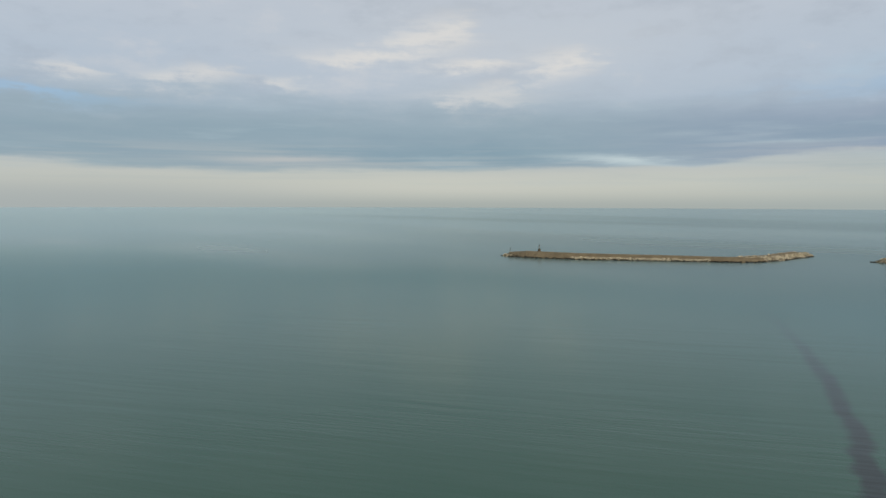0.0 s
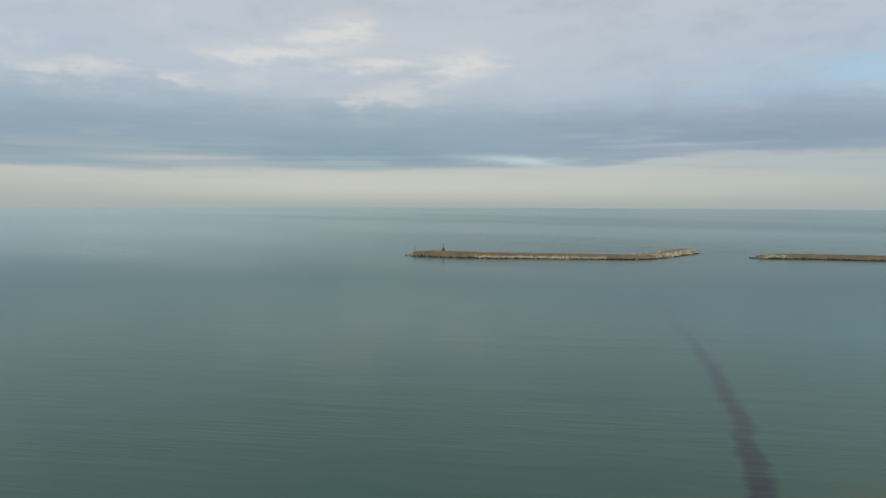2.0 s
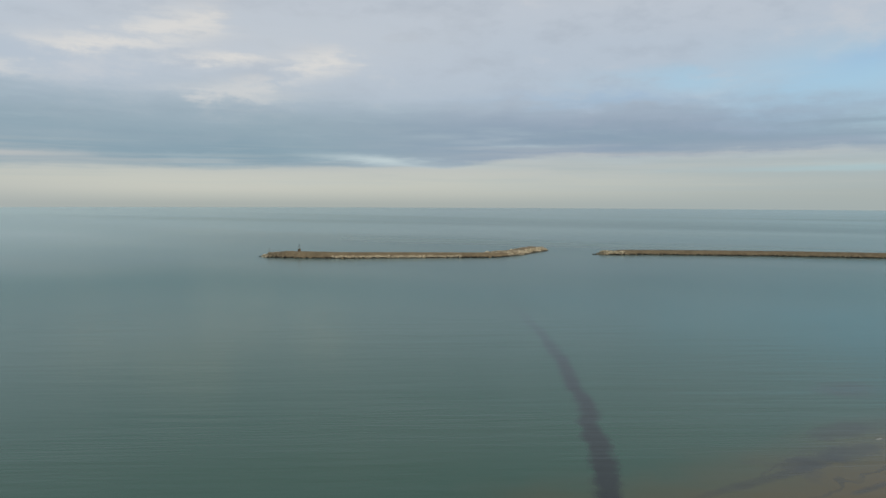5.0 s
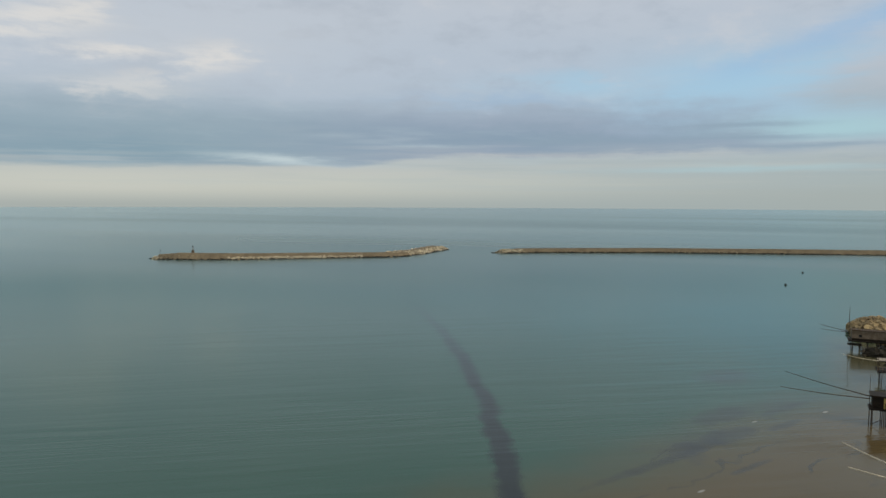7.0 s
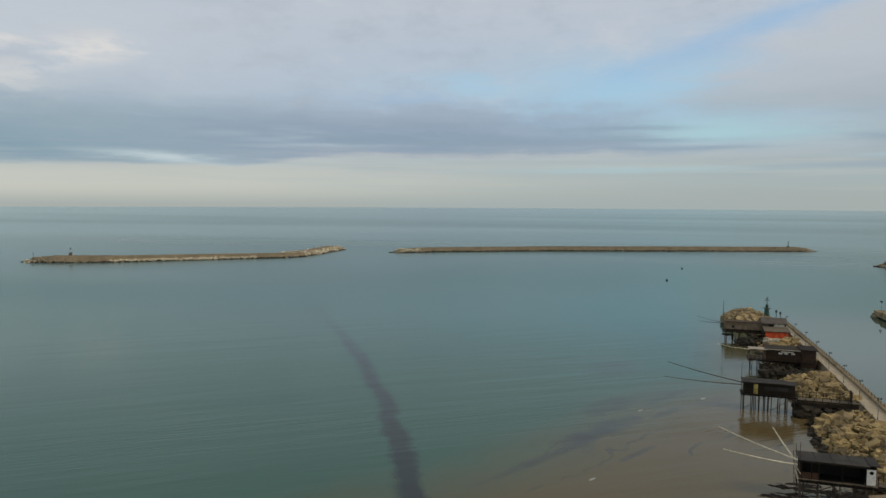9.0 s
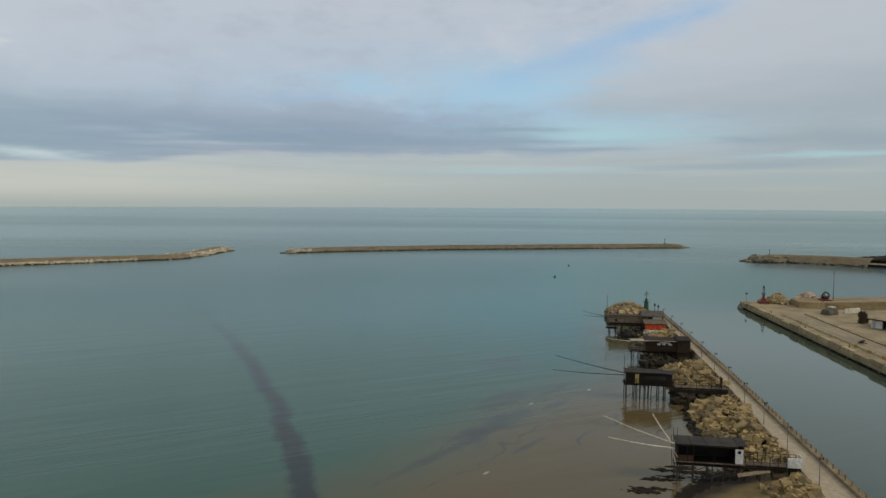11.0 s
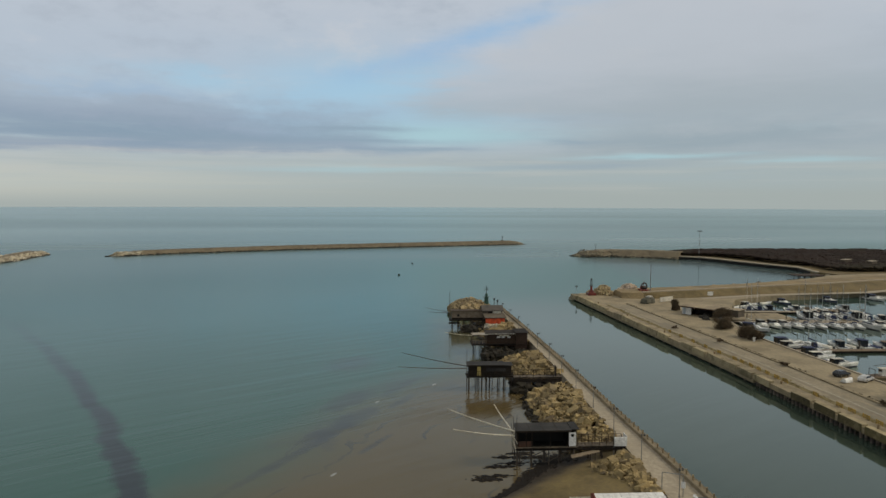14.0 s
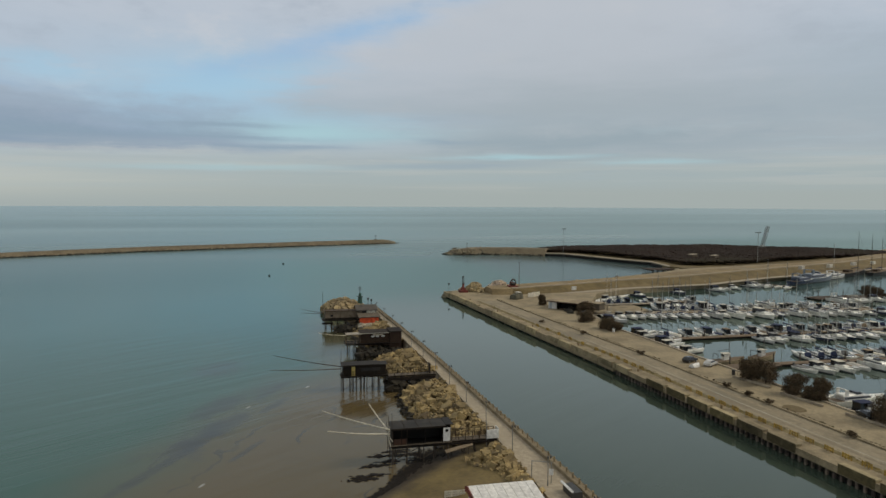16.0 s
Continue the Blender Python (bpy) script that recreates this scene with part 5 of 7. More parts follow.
part("front_wall", planks_wall(0.0, 0.08, 0.0, -9.4, 3.0, 5.0), SUNNED, h, "silvered board wall")
part("lower_cladding", planks_wall(-0.1, -0.02, 0.0, -9.4, 2.5, 3.05), TIMBER, h, "dark lower boards")
part("side_wall", planks_wall(0.08, 3.6, -0.06, 0.02, 2.5, 4.9), GREY_BOARDS, h)
part("roof", roof_sheet(-0.2, 3.8, 0.2, -9.5, 5.0, 4.85), BOARDS, h, "brown board roof")
part("window", boxes((-0.03, 0.0, -1.5, -2.2, 3.4, 4.0)), SMOKED_SHADE, h)
part("shed_wall", planks_wall(-0.5, 4.5, -9.0, -14.8, 2.4, 5.2), GREY_BOARDS, h, "grey boarded shed")
part("shed_window", boxes((-0.56, -0.5, -10.6, -11.8, 4.3, 4.9)), SMOKED_SHADE, h)
bm = bmesh.new()
loft(bm, [[(-1.0, y, 5.1), (2.0, y, 6.3), (5.0, y, 5.1), (5.0, y, 5.22), (2.0, y, 6.42), (-1.0, y, 5.22)] for y in (-8.7, -15.1)])
part("shed_roof", bm, SILVER_FELT, h, "grey pitched roof")
bm = bmesh.new()
loft(bm, [[(-6.3 + 0.08 * math.sin(y * 4), y, 2.2), (-6.2, y, 2.2), (-5.95, y, 3.8), (-6.05 + 0.06 * math.sin(y * 5), y, 3.8)] for y in [-9.2 - 0.32 * k for k in range(18)]])
part("tarpaulin", bm, ORANGE, h, "bright orange-red tarpaulin front")
part("tarpaulin_roof", roof_sheet(-6.1, -0.5, -9.0, -15.2, 3.86, 4.3, 0.08), GREY_BOARDS, h, "dark lean-to roof")
part("lintel", boxes((-6.2, -6.08, -9.0, -15.1, 3.8, 3.94)), TIMBER, h)
part("wall_panel", boxes((-0.6, -0.52, -11.9, -14.4, 4.3, 5.0), bevel=0.02), CANVAS_PALE, h, "pale wall panel")
part("mast", rods(((-0.6, 0.7, 2.0), (-0.6, 0.7, 11.0), 0.07, 0.035), ((0.3, 0.7, 2.0), (0.2, 0.7, 10.4), 0.06, 0.03), n=6), POLE_DARK, h)
arm(h, (0.0, 0.6, 4.7), (3.0, 7.5, 5.7), 0.07, POLE_DARK, "thin fishing pole")
arm(h, (0.0, 0.6, 4.6), (-1.2, 7.0, 5.0), 0.07, POLE_DARK, "thin fishing pole")
part("platform", boxes((-0.9, 1.6, 0.9, -2.2, 1.35, 1.5)), TIMBER, h, "low landing platform")

r, rows = random.Random(77), []
for _ in range(46):
    size = r.uniform(0.7, 1.5)
    rows.append((at(197.0 + r.gauss(0, 0.7), 26.0 + r.uniform(-3.2, 3.0), 1.3 + r.uniform(0, 0.8)), (size, size, size * 0.75), (r.uniform(-0.5, 0.5), r.uniform(-0.5, 0.5), r.uniform(0, 6.3))))
tagged(heap("pale_boulders", STONES, rows, ROCK_PALE), "pale boulders heaped before the orange tarpaulin", "rocks")

# ---- the pier's lamps, rail and small things ----


def pier_lamp():
    ob = thing("street_lamp", (0, 0, 0), "grey pier lamp post with twin dark lanterns", "lamp", "lamps along the pier")
    part("pole", rods(((0, 0, 0), (0, 0, 0.5), 0.1, 0.08), ((0, 0, 0.5), (0, 0, 3.5), 0.06, 0.045), n=8), STEEL, ob)
    part("crossarm", rods(((0, 0.1, 3.44), (0, -0.45, 3.44), 0.03), n=6), DARK_STEEL, ob)
    for y in (0.02, -0.36):
        bm = bmesh.new()
        rod(bm, (0, y, 3.38), (0, y, 3.62), 0.08, 0.12, 8)
        rod(bm, (0, y, 3.62), (0, y, 3.72), 0.16, 0.04, 8)
        part("lantern", bm, DARK_STEEL, ob)
    return ob


lamp = pier_lamp()
for k in range(13):
    s = 66.7 + 12.17 * k
    place = pose(*at(s, max(between(PIER_L, s) + 0.2, 32.3 - 0.03 * (s - 70)), PIER_TOP))
    if k == 0:
        lamp.matrix_world = place
    else:
        copy_thing(lamp, place)

rail = thing("pier_railing", at(70, between(PIER_R, 70), PIER_TOP), "weathered tan posts with two rusty rails on the stone parapet", "railing")
inv = rail.matrix_world.inverted()
post_mesh = bpy.data.meshes.new("post")
bm = bmesh.new()
box(bm, -0.08, 0.08, -0.08, 0.08, 0.0, 0.62, bevel=0.02)
box(bm, -0.1, 0.1, -0.1, 0.1, 0.62, 0.68)
bm.to_mesh(post_mesh)
bm.free()
post_mesh.materials.append(GRAVEL)
spots = [at(s, between(PIER_R, s) - 0.4, PIER_TOP + 0.4) for s in [70 + 1.9 * k for k in range(83)] if s < 225]
for p in spots:
    piece("post", post_mesh, rail, inv @ Matrix.Translation(p))
for z in (0.28, 0.52):
    bm = bmesh.new()
    for p, q in zip(spots, spots[1:]):
        rod(bm, inv @ (p + Vector((0, 0, z))), inv @ (q + Vector((0, 0, z))), 0.03, n=5)
    part("rail", bm, RUST, rail)

gate = thing("gate_frame", at(80.6, 30.6, PIER_TOP), "thin grey steel portal standing on the pier walkway", "gate", rz=radians(-25))
part("post", rods(((0, 0, 0), (0, 0, 2.6), 0.05), n=8), STEEL, gate)
part("post", rods(((0, -2.4, 0), (0, -2.4, 2.6), 0.05), n=8), STEEL, gate)
part("crossbar", rods(((0, 0.05, 2.6), (0, -2.45, 2.6), 0.05), n=8), STEEL, gate)
part("notice", boxes((-0.05, 0.03, -2.15, -2.65, 1.0, 1.75), bevel=0.01), WHITE, gate, "small white notice board")

house = thing("beach_house", at(71.9, 21.4, -0.15), "white-roofed low beach house with a red gable edge", "building")
SHEET = surface("clean_white_roof_sheet", (0.78, 0.76, 0.72), 0.55, (0.70, 0.68, 0.64), 4.0, 0.05, vary=0.05)
part("wall", boxes((0.3, 5.5, -0.25, -7.9, 0.6, 3.35)), WHITE, house)
for k in range(8):
    bm = bmesh.new()
    y0, y1 = -0.02 - 1.0 * k, -0.98 - 1.0 * k
    loft(bm, [[(-0.2, y, 3.35), (5.2, y, 4.05), (6.0, y, 3.7), (6.0, y, 3.82), (5.2, y, 4.19), (-0.2, y, 3.49)] for y in (y0, y1)])
    part("roof_sheet", bm, SHEET, house, "white roof sheet" if k == 0 else "")
bm = bmesh.new()
loft(bm, [[(-0.25, y, 2.9), (5.2, y, 3.5), (6.05, y, 3.2), (6.05, y, 3.86), (5.2, y, 4.23), (-0.25, y, 3.53)] for y in (0.12, -0.02)])
part("gable_board", bm, RED, house, "red painted gable board")
part("terrace", boxes((2.2, 5.6, 0.2, 3.0, 0.2, 1.6)), GREY_BOARDS, house, "pale board terrace")
railing(house, (5.5, 0.3), (5.5, 2.9), 1.6, 1.0, 3, WHITE, (0.5, 1.0))
fence = thing("low_fence", at(80.6, 19.6, 1.15), "low cream board fence on the sand by the house", "fence")
for k in range(4):
    part("post", boxes((-0.05, 0.05, -0.8 * k - 0.05, -0.8 * k + 0.05, 0, 1.0)), CANVAS_PALE, fence)
for z in (0.35, 0.62, 0.9):
    part("board", boxes((-0.03, 0.03, -2.5, 0.1, z - 0.09, z + 0.09)), CANVAS_PALE, fence)
kiosk = thing("kiosk", at(74.2, 33.2, PIER_TOP), "low dark stall with a white-edged sloping cover on the pier", "stall")
part("body", boxes((0, 3.0, -0.1, -1.3, 0, 0.9), bevel=0.02), DARK_STEEL, kiosk)
bm = bmesh.new()
loft(bm, [[(-0.2, 0.15, 0.95), (3.3, 0.15, 0.95), (3.3, 0.15, 1.05), (-0.2, 0.15, 1.05)], [(-0.2, -0.08, 1.05), (3.3, -0.08, 1.05), (3.3, -0.08, 1.15), (-0.2, -0.08, 1.15)]])
part("cover_edge", bm, WHITE, kiosk, "white cover edge")

weeds = []
r = random.Random(9)
BAND = [(99.4, 24.0), (98.6, 21.5), (95.5, 19.0), (91.5, 16.3), (88.5, 14.2), (85.5, 11.6), (82, 8.6)]
for (sa, da), (sb, db) in zip(BAND, BAND[1:]):
    for _ in range(330):
        f = r.random()
        s, d = sa + (sb - sa) * f, da + (db - da) * f
        loose = 0.28 + 0.05 * max(0.0, s - 86.0)
        s, d = s + r.gauss(0, loose), d + r.gauss(0, loose * 0.8)
        size = r.uniform(0.14, 0.46)
        weeds.append((at(s, d, max(0.0, sand_height(s, -d)) + 0.02), (size * 2.2, size, 0.08), (0, 0, -0.67 + r.uniform(-0.3, 0.3))))
for sc, dc, number in ((99.7, 15.0, 20), (97.4, 15.2, 12), (96.1, 13.3, 16), (92.8, 12.2, 22), (91.6, 11.0, 24), (101.0, 17.0, 26), (99.5, 19.0, 30)):
    for _ in range(number * 3):
        s, d = sc + r.gauss(0, 0.3), dc + r.gauss(0, 1.05)
        size = r.uniform(0.2, 0.5)
        weeds.append((at(s, d, max(0.0, sand_height(s, -d)) + 0.02), (size, size * 2.6, 0.1), (0, 0, r.uniform(-0.3, 0.3))))
tagged(heap("seaweed", SHARDS, weeds, WEED), "dark wet seaweed washed up at the waterline", "seaweed")

# ---- navigation marks ----


def buoy(place):
    ob = thing("buoy", place, "small dark mooring buoy afloat on calm water", "buoy", "harbour buoys")
    bm = bmesh.new()
    loft(bm, [[(r * math.cos(a * math.pi / 5), r * math.sin(a * math.pi / 5), z) for a in range(10)] for r, z in ((0.3, -0.3), (0.58, -0.1), (0.6, 0.2), (0.45, 0.42), (0.22, 0.52), (0.2, 0.7))])
    part("float", bm, RUBBER, ob, smooth=False)
    part("topmark", rods(((0, 0, 0.66), (0, 0, 0.85), 0.22, 0.05), n=8), DARK_STEEL, ob)
    return ob


buoy((353.8, 2.8, 0))
buoy((419.6, -4.6, 0))


def lattice(ob, x, y, w, z0, z1, paint, name="lattice_mast", thick=0.045):
    bm = bmesh.new()
    n = max(2, int((z1 - z0) / (1.4 * w + 0.3)))
    corner = [(x - w, y - w), (x + w, y - w), (x + w, y + w), (x - w, y + w)]
    for cx, cy in corner:
        rod(bm, (cx, cy, z0), (cx, cy, z1), thick, n=5)
    for k in range(n):
        a, b = z0 + (z1 - z0) * k / n, z0 + (z1 - z0) * (k + 1) / n
        for (px, py), (qx, qy) in zip(corner, corner[1:] + corner[:1]):
            rod(bm, (px, py, a), (qx, qy, b), thick * 0.7, n=4)
    return part(name, bm, paint, ob)


mark = thing("beacon", (333, 344, 3.7), "small dark light mast on the breakwater's end", "beacon")
part("hut", boxes((-0.7, 0.7, -0.7, 0.7, 0, 1.8), bevel=0.05), GREY_BOARDS, mark)
lattice(mark, 0, 0, 0.28, 1.8, 3.9, STEEL)
part("lantern", rods(((0, 0, 3.9), (0, 0, 4.5), 0.4), n=8), DARK_STEEL, mark)
mark = thing("marker_post", (323, 362, 2.2), "thin post at the tip of the breakwater", "post")
part("post", rods(((0, 0, 0), (0, 0, 3.3), 0.09), n=6), DARK_STEEL, mark)
part("topmark", boxes((-0.4, 0.4, -0.1, 0.1, 2.9, 3.3)), DARK_STEEL, mark)
mark = thing("beacon", (603, -84, 2.5), "small dark light mast on the low breakwater", "beacon")
part("hut", boxes((-0.9, 0.9, -0.9, 0.9, 0, 1.6), bevel=0.05), GREY_BOARDS, mark)
lattice(mark, 0, 0, 0.3, 1.6, 4.2, DARK_STEEL)
part("lantern", rods(((0, 0, 4.2), (0, 0, 4.9), 0.45), n=8), DARK_STEEL, mark)
mark = thing("marker_post", at(474, 130, 3.9), "thin light post on the curved breakwater", "post")
part("post", rods(((0, 0, 0), (0, 0, 3.6), 0.12), n=6), DARK_STEEL, mark)
part("lantern", rods(((0, 0, 3.6), (0, 0, 4.1), 0.35), n=8), DARK_STEEL, mark)

green = thing("beacon", at(229, 26.8, 2.9), "dark green harbour light with a cross-shaped mast", "beacon")
part("plinth", boxes((-1.2, 1.2, -1.2, 1.2, -1.5, 0.6), bevel=0.06), CONCRETE, green)
part("column", rods(((0, 0, 0.6), (0, 0, 2.9), 0.8, 0.6), n=12), GREEN, green)
part("gallery", rods(((0, 0, 2.9), (0, 0, 3.05), 1.05), n=12), GREEN, green)
part("lantern", rods(((0, 0, 3.05), (0, 0, 3.9), 0.42), ((0, 0, 3.9), (0, 0, 4.2), 0.5, 0.1), n=10), GREEN, green)
part("mast", rods(((0, 0, 4.1), (0, 0, 6.4), 0.09), ((0, -0.75, 5.3), (0, 0.75, 5.3), 0.09), ((0, -0.45, 5.9), (0, 0.45, 5.9), 0.07), n=6), DARK_STEEL, green)
for k, (dx, dy, hh) in enumerate(((0, -5.0, 3.4), (1.0, -6.2, 2.8))):
    post = thing("marker_post", at(226 + dx, 25 - dy - 1.0, PIER_TOP), "thin dark post at the pier's end", "post")
    part("post", rods(((0, 0, 0), (0, 0, hh), 0.09), n=6), DARK_STEEL, post)
    part("box", boxes((-0.25, 0.25, -0.25, 0.25, hh - 0.7, hh), bevel=0.03), DARK_STEEL, post)

red = thing("beacon", at(261.5, 70.3, QUAY_TOP), "faded red harbour light tower on the quay's tip", "beacon")
bm = bmesh.new()
loft(bm, [[(-w, -w, z), (w, -w, z), (w, w, z), (-w, w, z)] for w, z in ((1.6, 0.0), (1.5, 0.8), (0.85, 0.9), (0.55, 1.9))])
part("plinth", bm, RED, red, "stepped red painted plinth")
part("column", rods(((0, 0, 0.9), (0, 0, 3.4), 0.5, 0.4), n=12), RED, red)
part("gallery", rods(((0, 0, 3.4), (0, 0, 3.55), 0.85), n=12), DARK_STEEL, red)
lattice(red, 0, 0, 0.28, 3.5, 5.4, DARK_STEEL)
part("lantern", rods(((0, 0, 5.4), (0, 0, 6.0), 0.32), ((0, 0, 6.0), (0, 0, 6.3), 0.4, 0.05), n=10), DARK_STEEL, red)

tip = thing("marker_post", at(264.6, 65.4, QUAY_TOP), "thin post with a small dark lamp at the quay's corner", "post")
part("post", rods(((0, 0, 0), (0, 0, 2.7), 0.05), n=6), STEEL, tip)
part("lamp", boxes((-0.3, 0.3, -0.35, 0.35, 2.7, 3.2), bevel=0.06), DARK_STEEL, tip)
for k in range(6):
    s = 104 + 27 * k
    knob = thing("bollard", at(s, between(QUAY, s) + 1.9, QUAY_TOP), "rusty iron mooring bollard on the quay edge", "bollard", "mooring bollards")
    part("stem", rods(((0, 0, 0), (0, 0, 0.45), 0.2, 0.16), n=10), RUST, knob)
    part("cap", rods(((0, 0, 0.45), (0, 0, 0.6), 0.28, 0.24), n=10), RUST, knob)

crane = thing("harbour_winch", at(258.5, 89.3, 4.0), "faded red winch frame on the mole", "winch")
part("bed", boxes((-2.0, 2.0, -1.6, 1.6, -0.2, 0.5), bevel=0.05), RED, crane)
part("cab", boxes((-0.2, 1.4, -0.7, 0.9, 0.5, 1.7), bevel=0.08), RED, crane)
ring = [Vector((-0.6, 1.05 * math.cos(k * math.pi / 9), 1.7 + 1.2 * math.sin(k * math.pi / 9))) for k in range(-4, 14)]
part("hoop", tube(bmesh.new(), ring, [0.22] * len(ring), 7), surface("dark_rusty_red", (0.085, 0.03, 0.024), 0.8, (0.05, 0.026, 0.02), 0.8, 0.3), crane, "curved dark red hoop")
part("drum", rods(((-0.7, -0.7, 1.2), (-0.7, 0.7, 1.2), 0.5), n=14), DARK_STEEL, crane)
part("jib", rods(((0.6, 0, 1.6), (-0.5, 0.1, 3.7), 0.12, 0.08), n=6), RED, crane)


def light_mast(place, high, label, heads=True):
    ob = thing("light_mast", place, label, "mast", "tall light masts")
    part("pole", rods(((0, 0, 0), (0, 0, high), 0.17, 0.09), n=8), STEEL, ob)
    if not heads:
        part("lamp_head", boxes((-0.35, 0.35, -0.2, 0.2, high - 0.15, high + 0.1), bevel=0.04), DARK_STEEL, ob)
        return ob
    part("head_frame", rods(((-1.3, 0, high), (1.3, 0, high), 0.1), ((0, -1.3, high), (0, 1.3, high), 0.1), n=6), STEEL, ob)
    for k in range(6):
        a = k * math.pi / 3
        part("floodlight", boxes((1.2 * math.cos(a) - 0.28, 1.2 * math.cos(a) + 0.28, 1.2 * math.sin(a) - 0.28, 1.2 * math.sin(a) + 0.28, high - 0.3, high + 0.1), bevel=0.03), DARK_STEEL, ob)
    return ob


light_mast(at(257.7, 91.6, 4.0), 9.6, "slender grey light mast on the mole", False)
light_mast(at(426, 181.5, 2.0), 17.4, "tall grey floodlight mast on the far quay")
light_mast(at(345, 264, 3.0), 17.2, "tall grey floodlight mast behind the mole")

tower = thing("dock_crane", at(437.5, 337.6, 2.0), "far grey lattice dock crane with a raised jib", "crane")
part("undercarriage", boxes((-2.5, 2.5, -2, 2, 0, 1.6), bevel=0.1), DARK_STEEL, tower)
part("cab", boxes((-2.2, 1.8, -1.5, 1.5, 1.6, 4.2), bevel=0.1), STEEL, tower)
jib = lattice(tower, 0, 0, 0.9, 0, 15.6, STEEL, "jib", 0.16)
jib.matrix_basis = Matrix.Translation((0, -0.5, 3.0)) @ Matrix.Rotation(radians(16), 4, "X")

# ---- on the quay ----


def barrier():
    ob = thing("barrier", (0, 0, 0), "low worn yellow steel barrier on the quay", "barrier", "yellow barriers along the quay")
    for x in (-0.75, -0.25, 0.25, 0.75):
        part("upright", boxes((x - 0.075, x + 0.075, -0.06, 0.06, 0, 0.78), bevel=0.012), YELLOW, ob)
    for z in (0.3, 0.62):
        part("bar", boxes((-0.85, 0.85, -0.05, 0.05, z - 0.075, z + 0.075), bevel=0.012), YELLOW, ob)
    return ob


first = barrier()
n = 0
for k in range(37):
    s = 66.0 + 3.3 * k
    if 116 < s < 121 or 125 < s < 131 or s > 150 and k % 2:
        continue
    d = between(QUAY, s) + 3.3
    place = pose(*at(s + 0.15 * math.sin(k * 2.3), d, QUAY_TOP), rz=1.6 + 3 * math.sin(k))
    if n == 0:
        first.matrix_world = place
    else:
        copy_thing(first, place)
    n += 1

PALE_SLAB = surface("weedy_parapet_concrete", (0.36, 0.295, 0.19), 0.9, (0.25, 0.203, 0.122), 1.8, 0.35, vary=0.3, spots=(0.12, 0.10, 0.056))
# the near slabs' seaward faces carry their shade as a darker olive colour
SHADE_FACE = surface("face_shade_concrete", (0.105, 0.084, 0.044), 0.92, (0.066, 0.054, 0.030), 1.1, 0.4, vary=0.35, spots=(0.16, 0.128, 0.074))


def parapet_slab(face_material, high):
    """One slab of the quay's broken parapet; its seaward face has a colour of its own."""
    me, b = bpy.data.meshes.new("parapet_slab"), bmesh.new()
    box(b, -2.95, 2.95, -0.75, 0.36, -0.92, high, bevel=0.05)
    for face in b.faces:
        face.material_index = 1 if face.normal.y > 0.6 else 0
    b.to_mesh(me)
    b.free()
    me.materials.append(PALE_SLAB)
    me.materials.append(face_material)
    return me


BLACK_SLAB, WORN_SLAB = parapet_slab(SHADE_FACE, 0.42), parapet_slab(PALE_SLAB, 0.4)
COLUMN = bpy.data.meshes.new("column")
bm = bmesh.new()
box(bm, -0.2, 0.2, -0.2, 0.2, -1.2, 1.02, bevel=0.04)
bm.to_mesh(COLUMN)
bm.free()
COLUMN.materials.append(surface("tide_stained_column", (0.175, 0.137, 0.118), 0.8, (0.055, 0.045, 0.037), 0.7, 0.4, vary=0.4))
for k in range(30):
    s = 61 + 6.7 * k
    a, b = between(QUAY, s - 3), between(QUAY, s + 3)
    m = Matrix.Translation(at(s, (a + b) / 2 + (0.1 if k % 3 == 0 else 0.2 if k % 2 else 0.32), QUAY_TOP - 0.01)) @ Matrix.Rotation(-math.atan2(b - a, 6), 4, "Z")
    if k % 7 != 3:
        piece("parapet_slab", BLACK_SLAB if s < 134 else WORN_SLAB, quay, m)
for k in range(125):
    s = 62 + 1.25 * k
    if s > 138 and k % 4:
        continue
    piece("column", COLUMN, quay, Matrix.Translation(at(s, between(QUAY, s) + 0.42, 0)))


r, rows = random.Random(55), []
for k in range(1700):
    s = r.uniform(60, 240)
    if noise.noise(Vector((s * 0.16, 3.3, 0))) + r.uniform(-0.35, 0.35) < 0.02:
        continue
    size = r.uniform(0.12, 0.45)
    rows.append((at(s, between(QUAY, s) + 11.75 + abs(r.gauss(0, 0.3)), QUAY_TOP + size * 0.25), (size * 1.6, size, size * 0.8), (r.uniform(-0.4, 0.4), r.uniform(-0.4, 0.4), r.uniform(0, 6.3))))
tagged(heap("kerb_weeds", SHARDS, rows, surface("dry_kerb_weeds", (0.085, 0.068, 0.034), 0.95, (0.05, 0.04, 0.022), 0.6, 0.6, vary=0.4, isles=True)), "dry brown weeds growing along the quay kerb", "weeds")
r, rows = random.Random(56), []
for k in range(800):
    s = r.uniform(62, 225)
    if noise.noise(Vector((s * 0.11, 7.1, 0))) + r.uniform(-0.3, 0.3) < 0.05:
        continue
    size = r.uniform(0.12, 0.5)
    rows.append((at(s, between(QUAY, s) + 4.2 + r.gauss(0, 0.45), QUAY_TOP + 0.02), (size * 2.0, size, size * 0.35), (0, 0, r.uniform(-0.4, 0.4))))
tagged(heap("moss_tufts", SHARDS, rows, surface("olive_moss", (0.17, 0.125, 0.045), 0.95, (0.10, 0.078, 0.032), 0.6, 0.6, vary=0.35, isles=True)), "olive moss and dirt along the yellow barriers", "moss")


